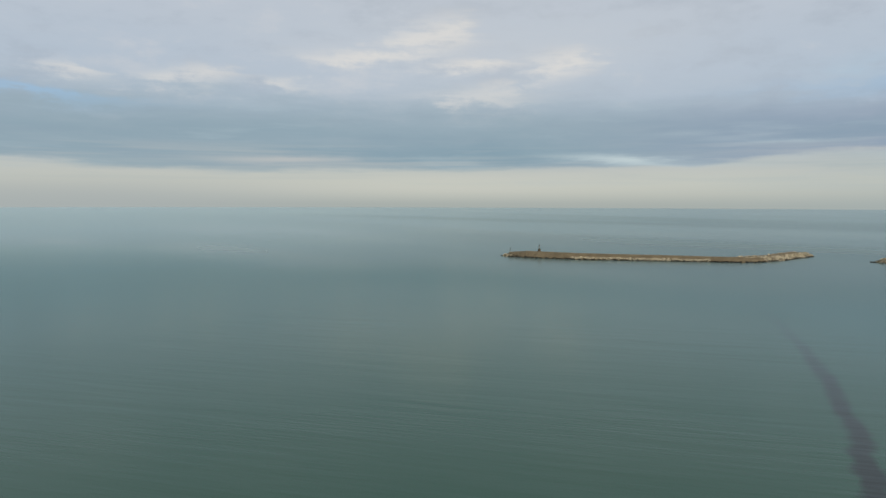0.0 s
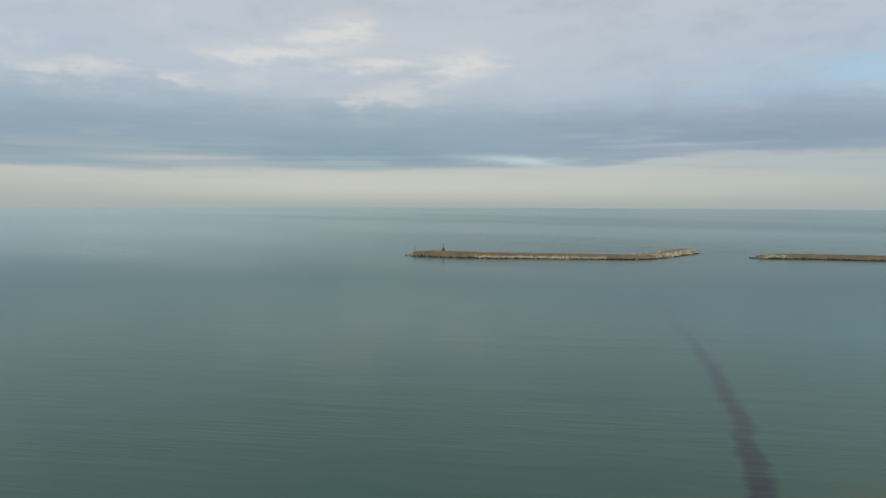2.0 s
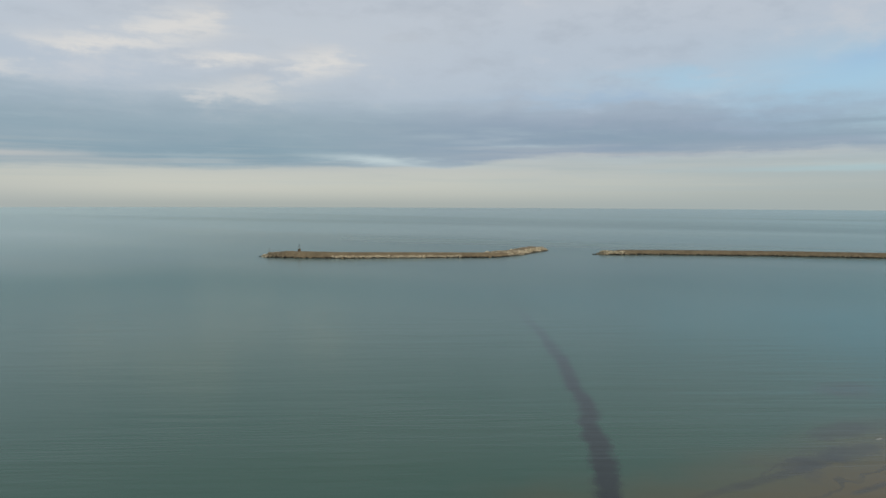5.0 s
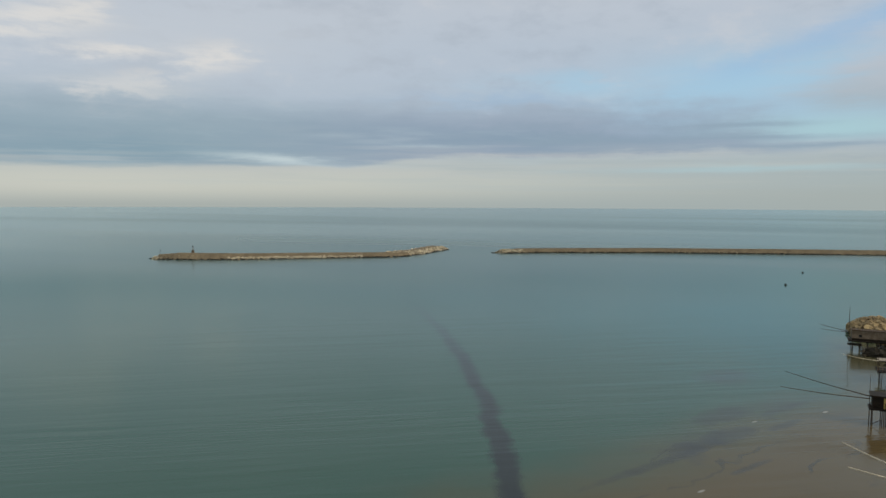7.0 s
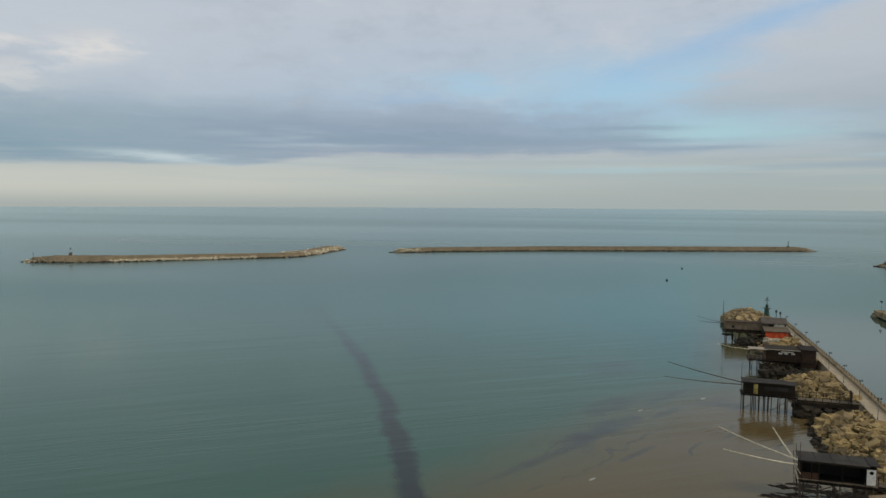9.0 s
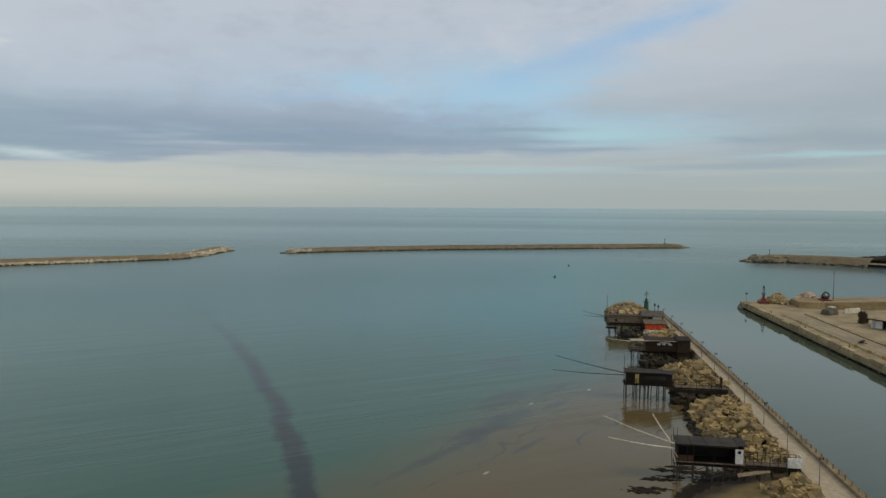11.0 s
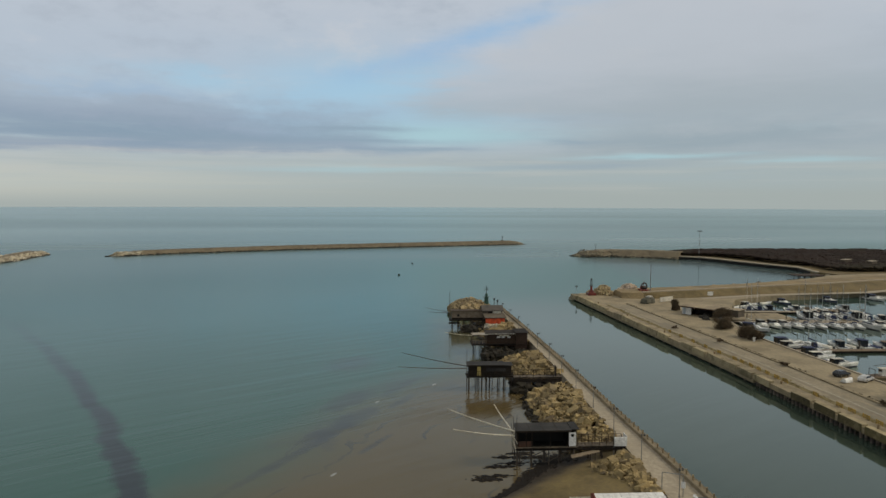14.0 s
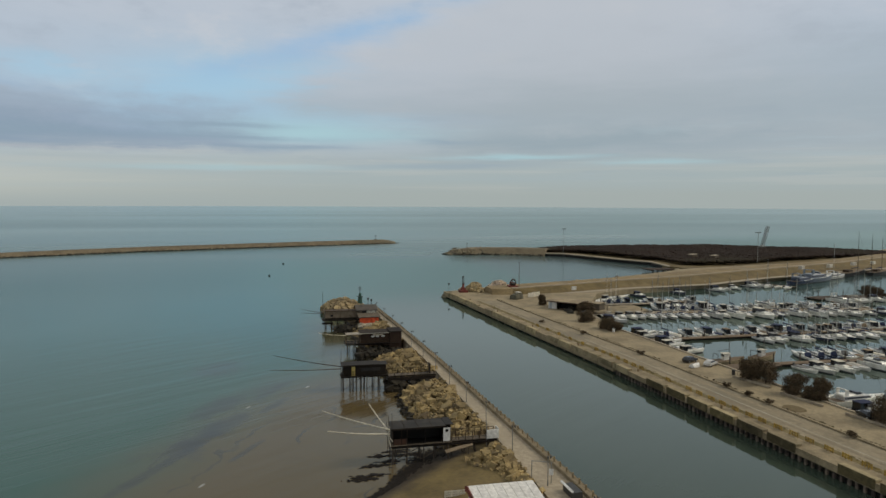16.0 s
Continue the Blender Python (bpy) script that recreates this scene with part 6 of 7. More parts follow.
def shrub(place, high, wide, label, seed, name="tree", trunk=0.12):
    """A bare-limbed bushy tree: trunk, limbs and a crown of many small leaf sprays."""
    r = random.Random(seed)
    ob = thing(name, place, label, "tree" if name == "tree" else "bush")
    bm = bmesh.new()
    tips = []
    rod(bm, (0, 0, -0.1), (0.05, 0.02, high * 0.3), trunk, trunk * 0.8, 7)
    for k in range(7 if high > 2 else 4):
        a = k * 2.4 + r.uniform(-0.4, 0.4)
        mid = Vector((math.cos(a) * wide * 0.28, math.sin(a) * wide * 0.28, high * r.uniform(0.4, 0.6)))
        rod(bm, (0.05, 0.02, high * 0.26), mid, trunk * 0.55, trunk * 0.35, 6)
        for _ in range(4):
            tip = mid + Vector((r.uniform(-1, 1) * wide * 0.24, r.uniform(-1, 1) * wide * 0.24, r.uniform(-0.36, 0.34) * high))
            rod(bm, mid, tip, trunk * 0.3, trunk * 0.08, 5)
            tips.append(tip)
    part("trunk", bm, BARK, ob)
    verts, faces = [], []
    for tip in tips:
        for _ in range(420 if high > 2 else 60):
            c = tip + Vector((r.gauss(0, 1) * wide * 0.11, r.gauss(0, 1) * wide * 0.11, r.gauss(0, 1) * high * 0.1))
            c.z = max(0.15, c.z)
            size = r.uniform(0.05, 0.145) * (1 if high > 2 else 0.8)
            u = Vector((r.gauss(0, 1), r.gauss(0, 1), r.gauss(0, 1))).normalized()
            w = u.orthogonal().normalized()
            n = len(verts)
            verts += [c + u * size, c + w * size * 0.55, c - u * size, c - w * size * 0.55]
            faces.append((n, n + 1, n + 2, n + 3))
    me = bpy.data.meshes.new("crown")
    me.from_pydata(verts, [], faces)
    me.materials.append(TWIGS)
    crown = new("crown", me)
    crown.parent = ob
    return ob


for run in (((122.4, 88.9), (113.4, 90.6)), ((109.6, 89.7), (100.9, 91.2)), ((96.4, 91.6), (88.0, 92.4))):
    (sa, da), (sb, db) = run
    bed = thing("planter_wall", at(sa, da, QUAY_TOP), "low pale stone wall round the tamarisk bed", "wall", "planter walls", math.atan2(da - db, sb - sa))
    n = max(2, int(math.hypot(sb - sa, db - da) / 1.6))
    w = math.hypot(sb - sa, db - da) / n
    for k in range(n):
        part("block", boxes((k * w + 0.02, (k + 1) * w - 0.02, -0.16, 0.16, 0, 0.42 + 0.04 * (k % 2)), bevel=0.03), DECKING, bed)
# a round olive patch on the quay, built as a thin domed disc
mat = thing("net_mat", at(101.2, 85.6, QUAY_TOP), "round olive patch on the quay", "nets")
bm = bmesh.new()
rr = random.Random(4)
loft(bm, [[(radius * 1.25 * math.cos(k * math.pi / 10) * rr.uniform(0.92, 1.06), radius * math.sin(k * math.pi / 10) * rr.uniform(0.92, 1.06), z + 0.02) for k in range(20)] for radius, z in ((1.75, 0.0), (1.6, 0.06), (0.9, 0.11), (0.1, 0.12))])
part("netting", bm, surface("olive_patch_surface", (0.20, 0.155, 0.085), 0.95, (0.15, 0.115, 0.062), 0.7, 0.5), mat)
shrub(at(119.6, 91.0, 2), 4.3, 3.7, "dense brown tamarisk tree on the quay by the marina", 1)
shrub(at(116.6, 92.0, 2), 4.5, 3.7, "dense brown tamarisk tree on the quay by the marina", 2)
shrub(at(108.8, 92.2, 2), 3.6, 3.2, "brown tamarisk tree on the quay by the marina", 3)
shrub(at(105.4, 92.9, 2), 2.3, 2.8, "low dark bush under the tamarisk", 4)
shrub(at(104.4, 94.0, 2), 3.9, 2.3, "brown tamarisk tree on the quay by the marina", 5)
shrub(at(91.0, 94.7, 2), 4.3, 4.4, "brown tamarisk tree on the quay by the marina", 6)
shrub(at(204.5, 95.0, 2), 3.7, 4.4, "dark brown tamarisk beside the harbour shed", 7)
shrub(at(190.0, 88.6, 2), 3.2, 4.2, "dark brown bush beside the harbour shed", 8)
shrub(at(178.0, 89.0, 2), 3.3, 3.9, "dark brown tamarisk at the basin's corner", 9)
shrub(at(174.2, 89.6, 2), 2.8, 3.2, "dark brown bush at the basin's corner", 10)
for k, (s, d) in enumerate(((145.5, 81.3), (115.9, 82.8), (109.5, 82.9), (104.4, 83.2), (86.5, 83.5), (171, 78.6), (190, 74.6), (73, 84.2))):
    shrub(at(s, d + 0.1, 2.1), 0.9, 1.3, "small dry weed clump growing along the kerb", 20 + k, "bush", 0.05)
shrub(at(231.8, 228.0, 0.6), 3.8, 4.6, "round dark bush on the marina jetty", 40)
shrub(at(229.4, 231.2, 0.6), 3.2, 3.8, "round dark bush on the marina jetty", 41)


def car(place, rz, paint, label):
    ob = thing("car", place, label, "car", "cars parked by the marina", rz)
    ob.matrix_world = ob.matrix_world @ Matrix.Scale(0.87, 4)
    bm = bmesh.new()
    side = [(-2.1, 0.35), (-2.12, 0.8), (-1.95, 1.0), (-1.3, 1.42), (0.3, 1.45), (1.0, 1.0), (2.0, 0.85), (2.12, 0.6), (2.1, 0.35)]
    loft(bm, [[(x * (0.97 if abs(y) > 0.8 else 1.0), y * (0.78 if z > 1.1 else 1.0), z) for x, z in side] for y in (-0.88, -0.8, 0.8, 0.88)])
    part("body", bm, paint, ob)
    bm = bmesh.new()
    loft(bm, [[(-1.72, y, 1.04), (-1.22, y * 0.82, 1.36), (0.2, y * 0.82, 1.38), (0.82, y, 1.04)] for y in (-0.895, 0.895)])
    part("side_window", bm, SMOKED_SHADE, ob)
    part("windscreen", boxes((-0.36, 0.36, -0.62, 0.62, 0, 0.03)), SMOKED_SHADE, ob).matrix_basis = Matrix.Translation((0.67, 0, 1.24)) @ Matrix.Rotation(radians(33), 4, "Y")
    for x in (-1.3, 1.3):
        for y in (-0.8, 0.8):
            wheel = part("wheel", rods(((x, y - 0.1, 0.32), (x, y + 0.1, 0.32), 0.32), n=14), RUBBER, ob)
            part("rim", rods(((x, y - 0.105, 0.32), (x, y + 0.105, 0.32), 0.19), n=10), ALLOY, wheel)
    return ob


car(at(136.5, 88.3, QUAY_TOP), radians(-68), CAR_DARK, "dark hatchback parked by the marina edge")
car(at(132.4, 90.6, QUAY_TOP), radians(-58), GELCOAT, "white estate car parked by the marina edge")
car(at(201.5, 93.2, QUAY_TOP), radians(-35), CAR_DARK, "dark car parked under the trees by the shed")
car(at(94.3, 93.7, QUAY_TOP), radians(-10), CAR_DARK, "dark blue car parked under the trees")

shed = thing("harbour_shed", at(216.4, 87.2, QUAY_TOP), "low harbour shed with white end wall and dark open front", "building", rz=math.atan2(-6.6, -8.6))
SANDY_FELT = surface("sandy_roof_felt", (0.36, 0.29, 0.195), 0.9, (0.25, 0.20, 0.135), 3.0, 0.2)
part("end_wall", planks_wall(0.0, 3.2, -0.06, 0.06, 0, 2.5, 0.5), WHITE, shed, "white boarded wall")
part("end_wall", planks_wall(-0.06, 0.06, 0.06, 7.4, 0, 2.5, 0.5), CANVAS_PALE, shed, "pale boarded wall")
part("white_door", boxes((0.5, 1.3, -0.13, -0.06, 0.1, 2.1), bevel=0.02), surface("pale_blue_door", (0.42, 0.47, 0.52), 0.6, (0.36, 0.4, 0.44), 1.0, 0.1), shed, "pale blue door")
part("white_door", boxes((1.8, 2.9, -0.13, -0.06, 0.1, 2.2), bevel=0.02), WHITE, shed)
# the shed's inside shade is painted on this wall
part("inner_wall", planks_wall(3.2, 10.4, 2.6, 2.7, 0, 2.5, 0.4), SHADOWED, shed, "inner wall coloured dark for the shade inside")
part("back_wall", planks_wall(0.06, 10.4, 7.3, 7.4, 0, 2.5, 0.4), TIMBER, shed)
part("end_wall", planks_wall(10.4, 10.5, 0.0, 7.4, 0, 2.5, 0.4), TIMBER, shed)
for x in (3.3, 5.6, 8.0, 10.3):
    part("post", boxes((x - 0.08, x + 0.08, -0.08, 0.08, 0, 2.5)), TIMBER, shed)
for x0, x1 in ((-0.6, 3.4), (3.42, 7.1), (7.12, 11.0)):
    bm = bmesh.new()
    loft(bm, [[(x0, -0.9, 2.45), (x1, -0.9, 2.45), (x1, -0.9, 2.6), (x0, -0.9, 2.6)], [(x0, 3.4, 2.75), (x1, 3.4, 2.75), (x1, 3.4, 2.92), (x0, 3.4, 2.92)], [(x0, 7.9, 2.5), (x1, 7.9, 2.5), (x1, 7.9, 2.64), (x0, 7.9, 2.64)]])
    part("roof", bm, SANDY_FELT, shed, "flat sandy roof sheet")
part("fascia", boxes((-0.6, 11.0, -0.98, -0.9, 2.3, 2.62)), RED_BROWN, shed, "brown roof edge")
store = thing("boat_store", at(212.5, 97.5, QUAY_TOP), "low tan store behind the harbour shed", "building", rz=math.atan2(-6.6, -8.6))
part("wall", planks_wall(0.0, 6.0, 0.0, 4.0, 0, 2.0, 0.5), GREY_BOARDS, store)
part("roof", roof_sheet(-0.4, 6.4, -0.4, 4.4, 2.02, 2.2, 0.12), SANDY_FELT, store, "sandy felt roof")
for k, (sp, dp, hd, hh) in enumerate(((210.6, 92.6, 0.4, 1.3), (208.4, 90.8, 0.9, 0.9), (205.6, 90.2, 0.2, 0.7))):
    net = thing("net_pile", at(sp, dp, QUAY_TOP), "dark heap of fishing nets before the shed", "nets", "net heaps", hd)
    bm = bmesh.new()
    rr = random.Random(90 + k)
    loft(bm, [[(x, w * c + rr.uniform(-0.1, 0.1), hh * f * q) for c, f in ((-1.0, 0.0), (-0.8, 0.6), (-0.2, 1.0), (0.4, 0.9), (0.9, 0.5), (1.0, 0.0))] for x, w, q in ((-1.6, 0.4, 0.3), (-0.9, 0.9, 0.9), (0.0, 1.1, 1.0), (0.9, 0.8, 0.7), (1.5, 0.3, 0.3))])
    part("netting", bm, surface("dark_wet_netting", (0.03, 0.027, 0.022), 0.9, (0.05, 0.045, 0.035), 0.6, 0.6, depth=0.06), net)
wall = thing("low_wall", at(241.9, 89.5, QUAY_TOP), "low pale wall in front of the bank", "wall", rz=math.atan2(-5.9, 3.5))
for k in range(4):
    part("panel", boxes((1.7 * k, 1.7 * k + 1.64, -0.15, 0.15, 0, 1.6), bevel=0.03), CANVAS_PALE, wall)
stack = thing("covered_stack", at(239.6, 84.4, QUAY_TOP), "grey tarpaulin-covered stack beside the low pale wall", "stack", rz=radians(-55))
bm = bmesh.new()
rings = []
for x, w, z in ((-2.6, 0.9, 0.6), (-2.3, 1.3, 1.7), (-1.2, 1.4, 2.1), (-0.2, 1.35, 1.9), (0.9, 1.45, 2.3), (2.0, 1.3, 2.0), (2.5, 0.9, 0.7)):
    rings.append([(x, w * 1.1 * c, z * f) for c, f in ((-1.0, 0.0), (-1.05, 0.35), (-0.9, 0.8), (-0.4, 1.0), (0.3, 0.96), (0.85, 0.78), (1.05, 0.4), (1.0, 0.0))])
loft(bm, rings)
part("tarpaulin", bm, surface("grey_green_tarpaulin", (0.125, 0.118, 0.088), 0.8, (0.085, 0.08, 0.06), 1.0, 0.5), stack)
part("pallet", boxes((-0.6, 1.4, -1.0, 0.5, 2.1, 2.55), bevel=0.05), CANVAS_PALE, stack, "pale bundle on top")
shrub(at(223.0, 87.6, 2), 3.6, 2.2, "dark upright bush beside the white shed wall", 52, "bush")
sign = thing("signboard", at(253.0, 112.4, QUAY_TOP), "white board on a short post by the bank", "sign")
part("post", rods(((0, 0, 0), (0, 0, 1.0), 0.09), n=6), STEEL, sign)
part("board", boxes((-0.1, 0.1, -1.0, 1.0, 0.8, 2.2), bevel=0.02), WHITE, sign)
for k, (s, d) in enumerate(((172.7, 88.4), (124.0, 90.2))):
    bin_ = thing("waste_bin", at(s, d, QUAY_TOP), "small pale waste bin on the quay", "bin", "waste bins")
    part("body", rods(((0, 0, 0), (0, 0, 1.0), 0.3, 0.36), n=10), WHITE if k == 0 else DARK_STEEL, bin_)
    part("lid", rods(((0, 0, 1.0), (0, 0, 1.12), 0.4, 0.2), n=10), DARK_STEEL, bin_)
for s, d, w in ((298.3, 253.5, 2.8), (303.4, 274.5, 2.9), (311.9, 297, 3.0), (315.6, 313.0, 2.4)):
    store = thing("container", at(s, d, 3.95), "white storage container on the mole's track", "container", "containers on the mole", rz=radians(-70))
    part("body", boxes((-w / 2, w / 2, -0.9, 0.9, 0.05, 1.7), bevel=0.05), CANVAS_PALE, store)
    part("door", boxes((w / 2, w / 2 + 0.05, -0.78, 0.78, 0.2, 1.6)), WHITE, store)
MOUND_STONE = surface("tan_quarried_blocks", (0.43, 0.34, 0.20), 0.88, (0.30, 0.235, 0.145), 2.5, 0.5, vary=0.3, isles=True)
RUBBLE_PINK = surface("broken_pinkish_concrete", (0.62, 0.51, 0.42), 0.9, (0.46, 0.36, 0.28), 2.0, 0.5, vary=0.3, isles=True)
for name, cs, cd, rs, rd, count, size, seed, mat_, text in (
    ("stone_heap", 264.0, 75.6, 3.6, 3.2, 95, 1.7, 61, MOUND_STONE, "heap of tan stone blocks on the quay's tip"),
    ("stone_heap", 266.5, 86.2, 3.0, 4.4, 95, 1.5, 62, RUBBLE_PINK, "scattered pale stone blocks on the mole's end"),
):
    r, rows = random.Random(seed), []
    for _ in range(count):
        u, v = r.gauss(0, 0.5), r.gauss(0, 0.5)
        q = max(0.0, 1 - (u * u + v * v))
        sz = r.uniform(0.7, 1.2) * size
        rows.append((at(cs + u * rs, cd + v * rd, QUAY_TOP + (2.6 if seed == 61 else 3.0) * q + 0.1), (sz, sz, sz * 0.75), (r.uniform(-0.5, 0.5), r.uniform(-0.5, 0.5), r.uniform(0, 6.3))))
    tagged(heap(name, STONES, rows, mat_), text, "rocks")
# armour on the outer side of the mole and round its tip
rows = []
for p, way in along([at(s, d) for s, d in [(263, 64.5)] + BACK[1:7]], 1.5):
    for _ in range(2):
        size = rng.uniform(1.2, 2.4)
        rows.append((Vector((p.x + rng.uniform(-0.6, 1.6), p.y + rng.uniform(-1, 1), rng.uniform(-0.2, 1.3))), (size, size, size * 0.7), (rng.uniform(-0.5, 0.5), rng.uniform(-0.5, 0.5), rng.uniform(0, 6.3))))
tagged(heap("armour_stones", STONES, rows, ROCK_FAR), "rough tan armour stones along the mole's outer side", "rocks")

for s, d, w in ((379, 245, 5.0), (369, 253, 4.0)):
    store = thing("shed", at(s, d, 2.0), "small pale-roofed shed among the scrub", "shed", "sheds in the scrub", rz=radians(-70))
    part("wall", boxes((-w / 2, w / 2, -1.6, 1.6, 0, 3.4)), GREY_BOARDS, store)
    part("roof", roof_sheet(-w / 2 - 0.3, w / 2 + 0.3, -1.9, 1.9, 3.42, 3.7), DECKING, store, "pale sheet roof")
jetty = thing("jetty", at(333, 191, 0), "dark timber jetty at the basin's end", "jetty")
part("deck", boxes((0, 9, 0, -14, 1.2, 1.6), bevel=0.04), BOARDS, jetty)
for k in range(5):
    for x in (0.5, 4.5):
        part("pile", rods(((x, -1 - 3 * k, -1.2), (x, -1 - 3 * k, 1.3), 0.22), n=8), TIMBER, jetty)

# ---- boats ----


def hull(bm, length, beam, free, draft=0.35, bow=0.55, stern=0.82, rake=0.08):
    """A hull from stern (x = 0) to bow (x = length), flared, with a rising sheer."""
    rings = []
    for f in (0.0, 0.12, 0.35, 0.6, 0.78, 0.9, 0.97, 1.0):
        half = beam / 2 * (stern + (1 - stern) * min(1, f / 0.35)) if f < 0.35 else beam / 2 * max(0.02, 1 - ((f - 0.35) / 0.65) ** 2.1)
        top = free * (1 + bow * f ** 2)
        x = length * f * (1 - rake)
        tip = length * f
        low = -draft * (1 - 0.9 * max(0, (f - 0.7) / 0.3) ** 1.5)
        rings.append([(tip, -half, top), (x + (tip - x) * 0.4, -half * 0.86, 0.12), (x, -half * 0.25, low), (x, half * 0.25, low), (x + (tip - x) * 0.4, half * 0.86, 0.12), (tip, half, top)])
    loft(bm, rings)
    return bm


def boot_stripe(ob, length, beam, stern=0.82, rake=0.08, up=0.27):
    """A dark band round a hull's waterline, for the shade and reflection below it."""
    rings = []
    for f in (0.0, 0.12, 0.35, 0.6, 0.78, 0.9, 0.97):
        half = beam / 2 * (stern + (1 - stern) * min(1, f / 0.35)) if f < 0.35 else beam / 2 * max(0.02, 1 - ((f - 0.35) / 0.65) ** 2.1)
        x = length * f * (1 - 0.6 * rake) - (0.02 if f == 0 else 0)
        low, high = half * 0.87 + 0.02, half * 0.9 + 0.02
        rings.append([(x, -low, -0.06), (x, -high, up), (x, high, up), (x, low, -0.06)])
    return part("boot_stripe", loft(bmesh.new(), rings), HULL_SHADE, ob, "dark band for the shade at the waterline")


def deck_cap(bm, length, beam, free, bow=0.55, stern=0.82, start=0.3, inset=0.9, up=0.05):
    """A foredeck plate a little above the sheer."""
    ring = []
    fs = [start, 0.45, 0.6, 0.78, 0.9, 0.98]
    for side in (-1, 1):
        row = []
        for f in fs:
            half = beam / 2 * max(0.02, 1 - max(0, (f - 0.35) / 0.65) ** 2.1) * inset
            row.append((length * f * 0.985, side * half, free * (1 + bow * f ** 2)))
        ring.append(row)
    for lo, hi in ((0, 1),):
        low = [Vector(p) for p in ring[0]] + [Vector(p) for p in ring[1][::-1]]
        loft(bm, [[p - Vector((0, 0, 0.05)) for p in low], [p + Vector((0, 0, up)) for p in low]])
    return bm


def cabin(bm, x0, x1, half, z0, z1, slope_front=0.9, slope_back=0.15, tuck=0.8):
    loft(bm, [[(x0, -half, z0), (x1, -half * 0.8, z0), (x1, half * 0.8, z0), (x0, half, z0)], [(x0 + slope_back, -half * tuck, z1), (x1 - slope_front, -half * tuck * 0.8, z1), (x1 - slope_front, half * tuck * 0.8, z1), (x0 + slope_back, half * tuck, z1)]])
    return bm


def motor_cruiser(length, cover, label, hull_paint=None):
    b, f = length * 0.32, length * 0.078
    ob = thing("motor_cruiser", (0, 0, -60), label, "boat", "boats in the marina")
    part("hull", hull(bmesh.new(), length, b, f), hull_paint or GELCOAT, ob)
    boot_stripe(ob, length, b)
    part("foredeck", deck_cap(bmesh.new(), length, b, f), GELCOAT, ob)
    part("cabin", cabin(bmesh.new(), length * 0.36, length * 0.74, b * 0.36, f * 1.1, f * 1.1 + length * 0.075), GELCOAT, ob)
    part("windscreen", cabin(bmesh.new(), length * 0.34, length * 0.56, b * 0.385, f * 1.1 + length * 0.07, f * 1.1 + length * 0.125, 0.8, 0.1), SMOKED_SHADE, ob)
    part("hardtop", boxes((length * 0.2, length * 0.5, -b * 0.33, b * 0.33, f + length * 0.145, f + length * 0.155), bevel=0.02), cover, ob)
    # solid dark blocks stand for the shade in the cockpit and under the canopy
    part("cockpit", boxes((length * 0.03, length * 0.33, -b * 0.36, b * 0.36, f * 0.55, f * 1.04), bevel=0.03), SMOKED_SHADE, ob, "cockpit block coloured dark for its shade")
    part("side_screen", cabin(bmesh.new(), length * 0.2, length * 0.36, b * 0.3, f * 1.02, f + length * 0.144, 0.05, 0.05, 0.96), SMOKED_SHADE, ob, "added dark block for the shade under the canopy")
    part("bow_rail", rods(*[((length * 0.6, y * b * 0.36, f * 1.75), (length * 0.94, y * b * 0.08, f * 2.0), 0.025) for y in (-1, 1)], n=5), ALLOY, ob)
    return ob


def open_boat(length, cover, label, hull_paint=None):
    b, f = length * 0.36, length * 0.075
    ob = thing("motorboat", (0, 0, -60), label, "boat", "boats in the marina")
    part("hull", hull(bmesh.new(), length, b, f), hull_paint or GELCOAT, ob)
    part("foredeck", deck_cap(bmesh.new(), length, b, f, start=0.55), GELCOAT, ob)
    bm = bmesh.new()
    cabin(bm, length * 0.04, length * 0.68, b * 0.42, f * 0.95, f * 1.55, 1.1, 0.2, 0.6)
    part("cover", bm, cover, ob, "stretched canvas cover")
    part("outboard", boxes((-0.45, 0.05, -0.2, 0.2, 0.25, f + 0.55), bevel=0.06), DARK_STEEL, ob)
    return ob


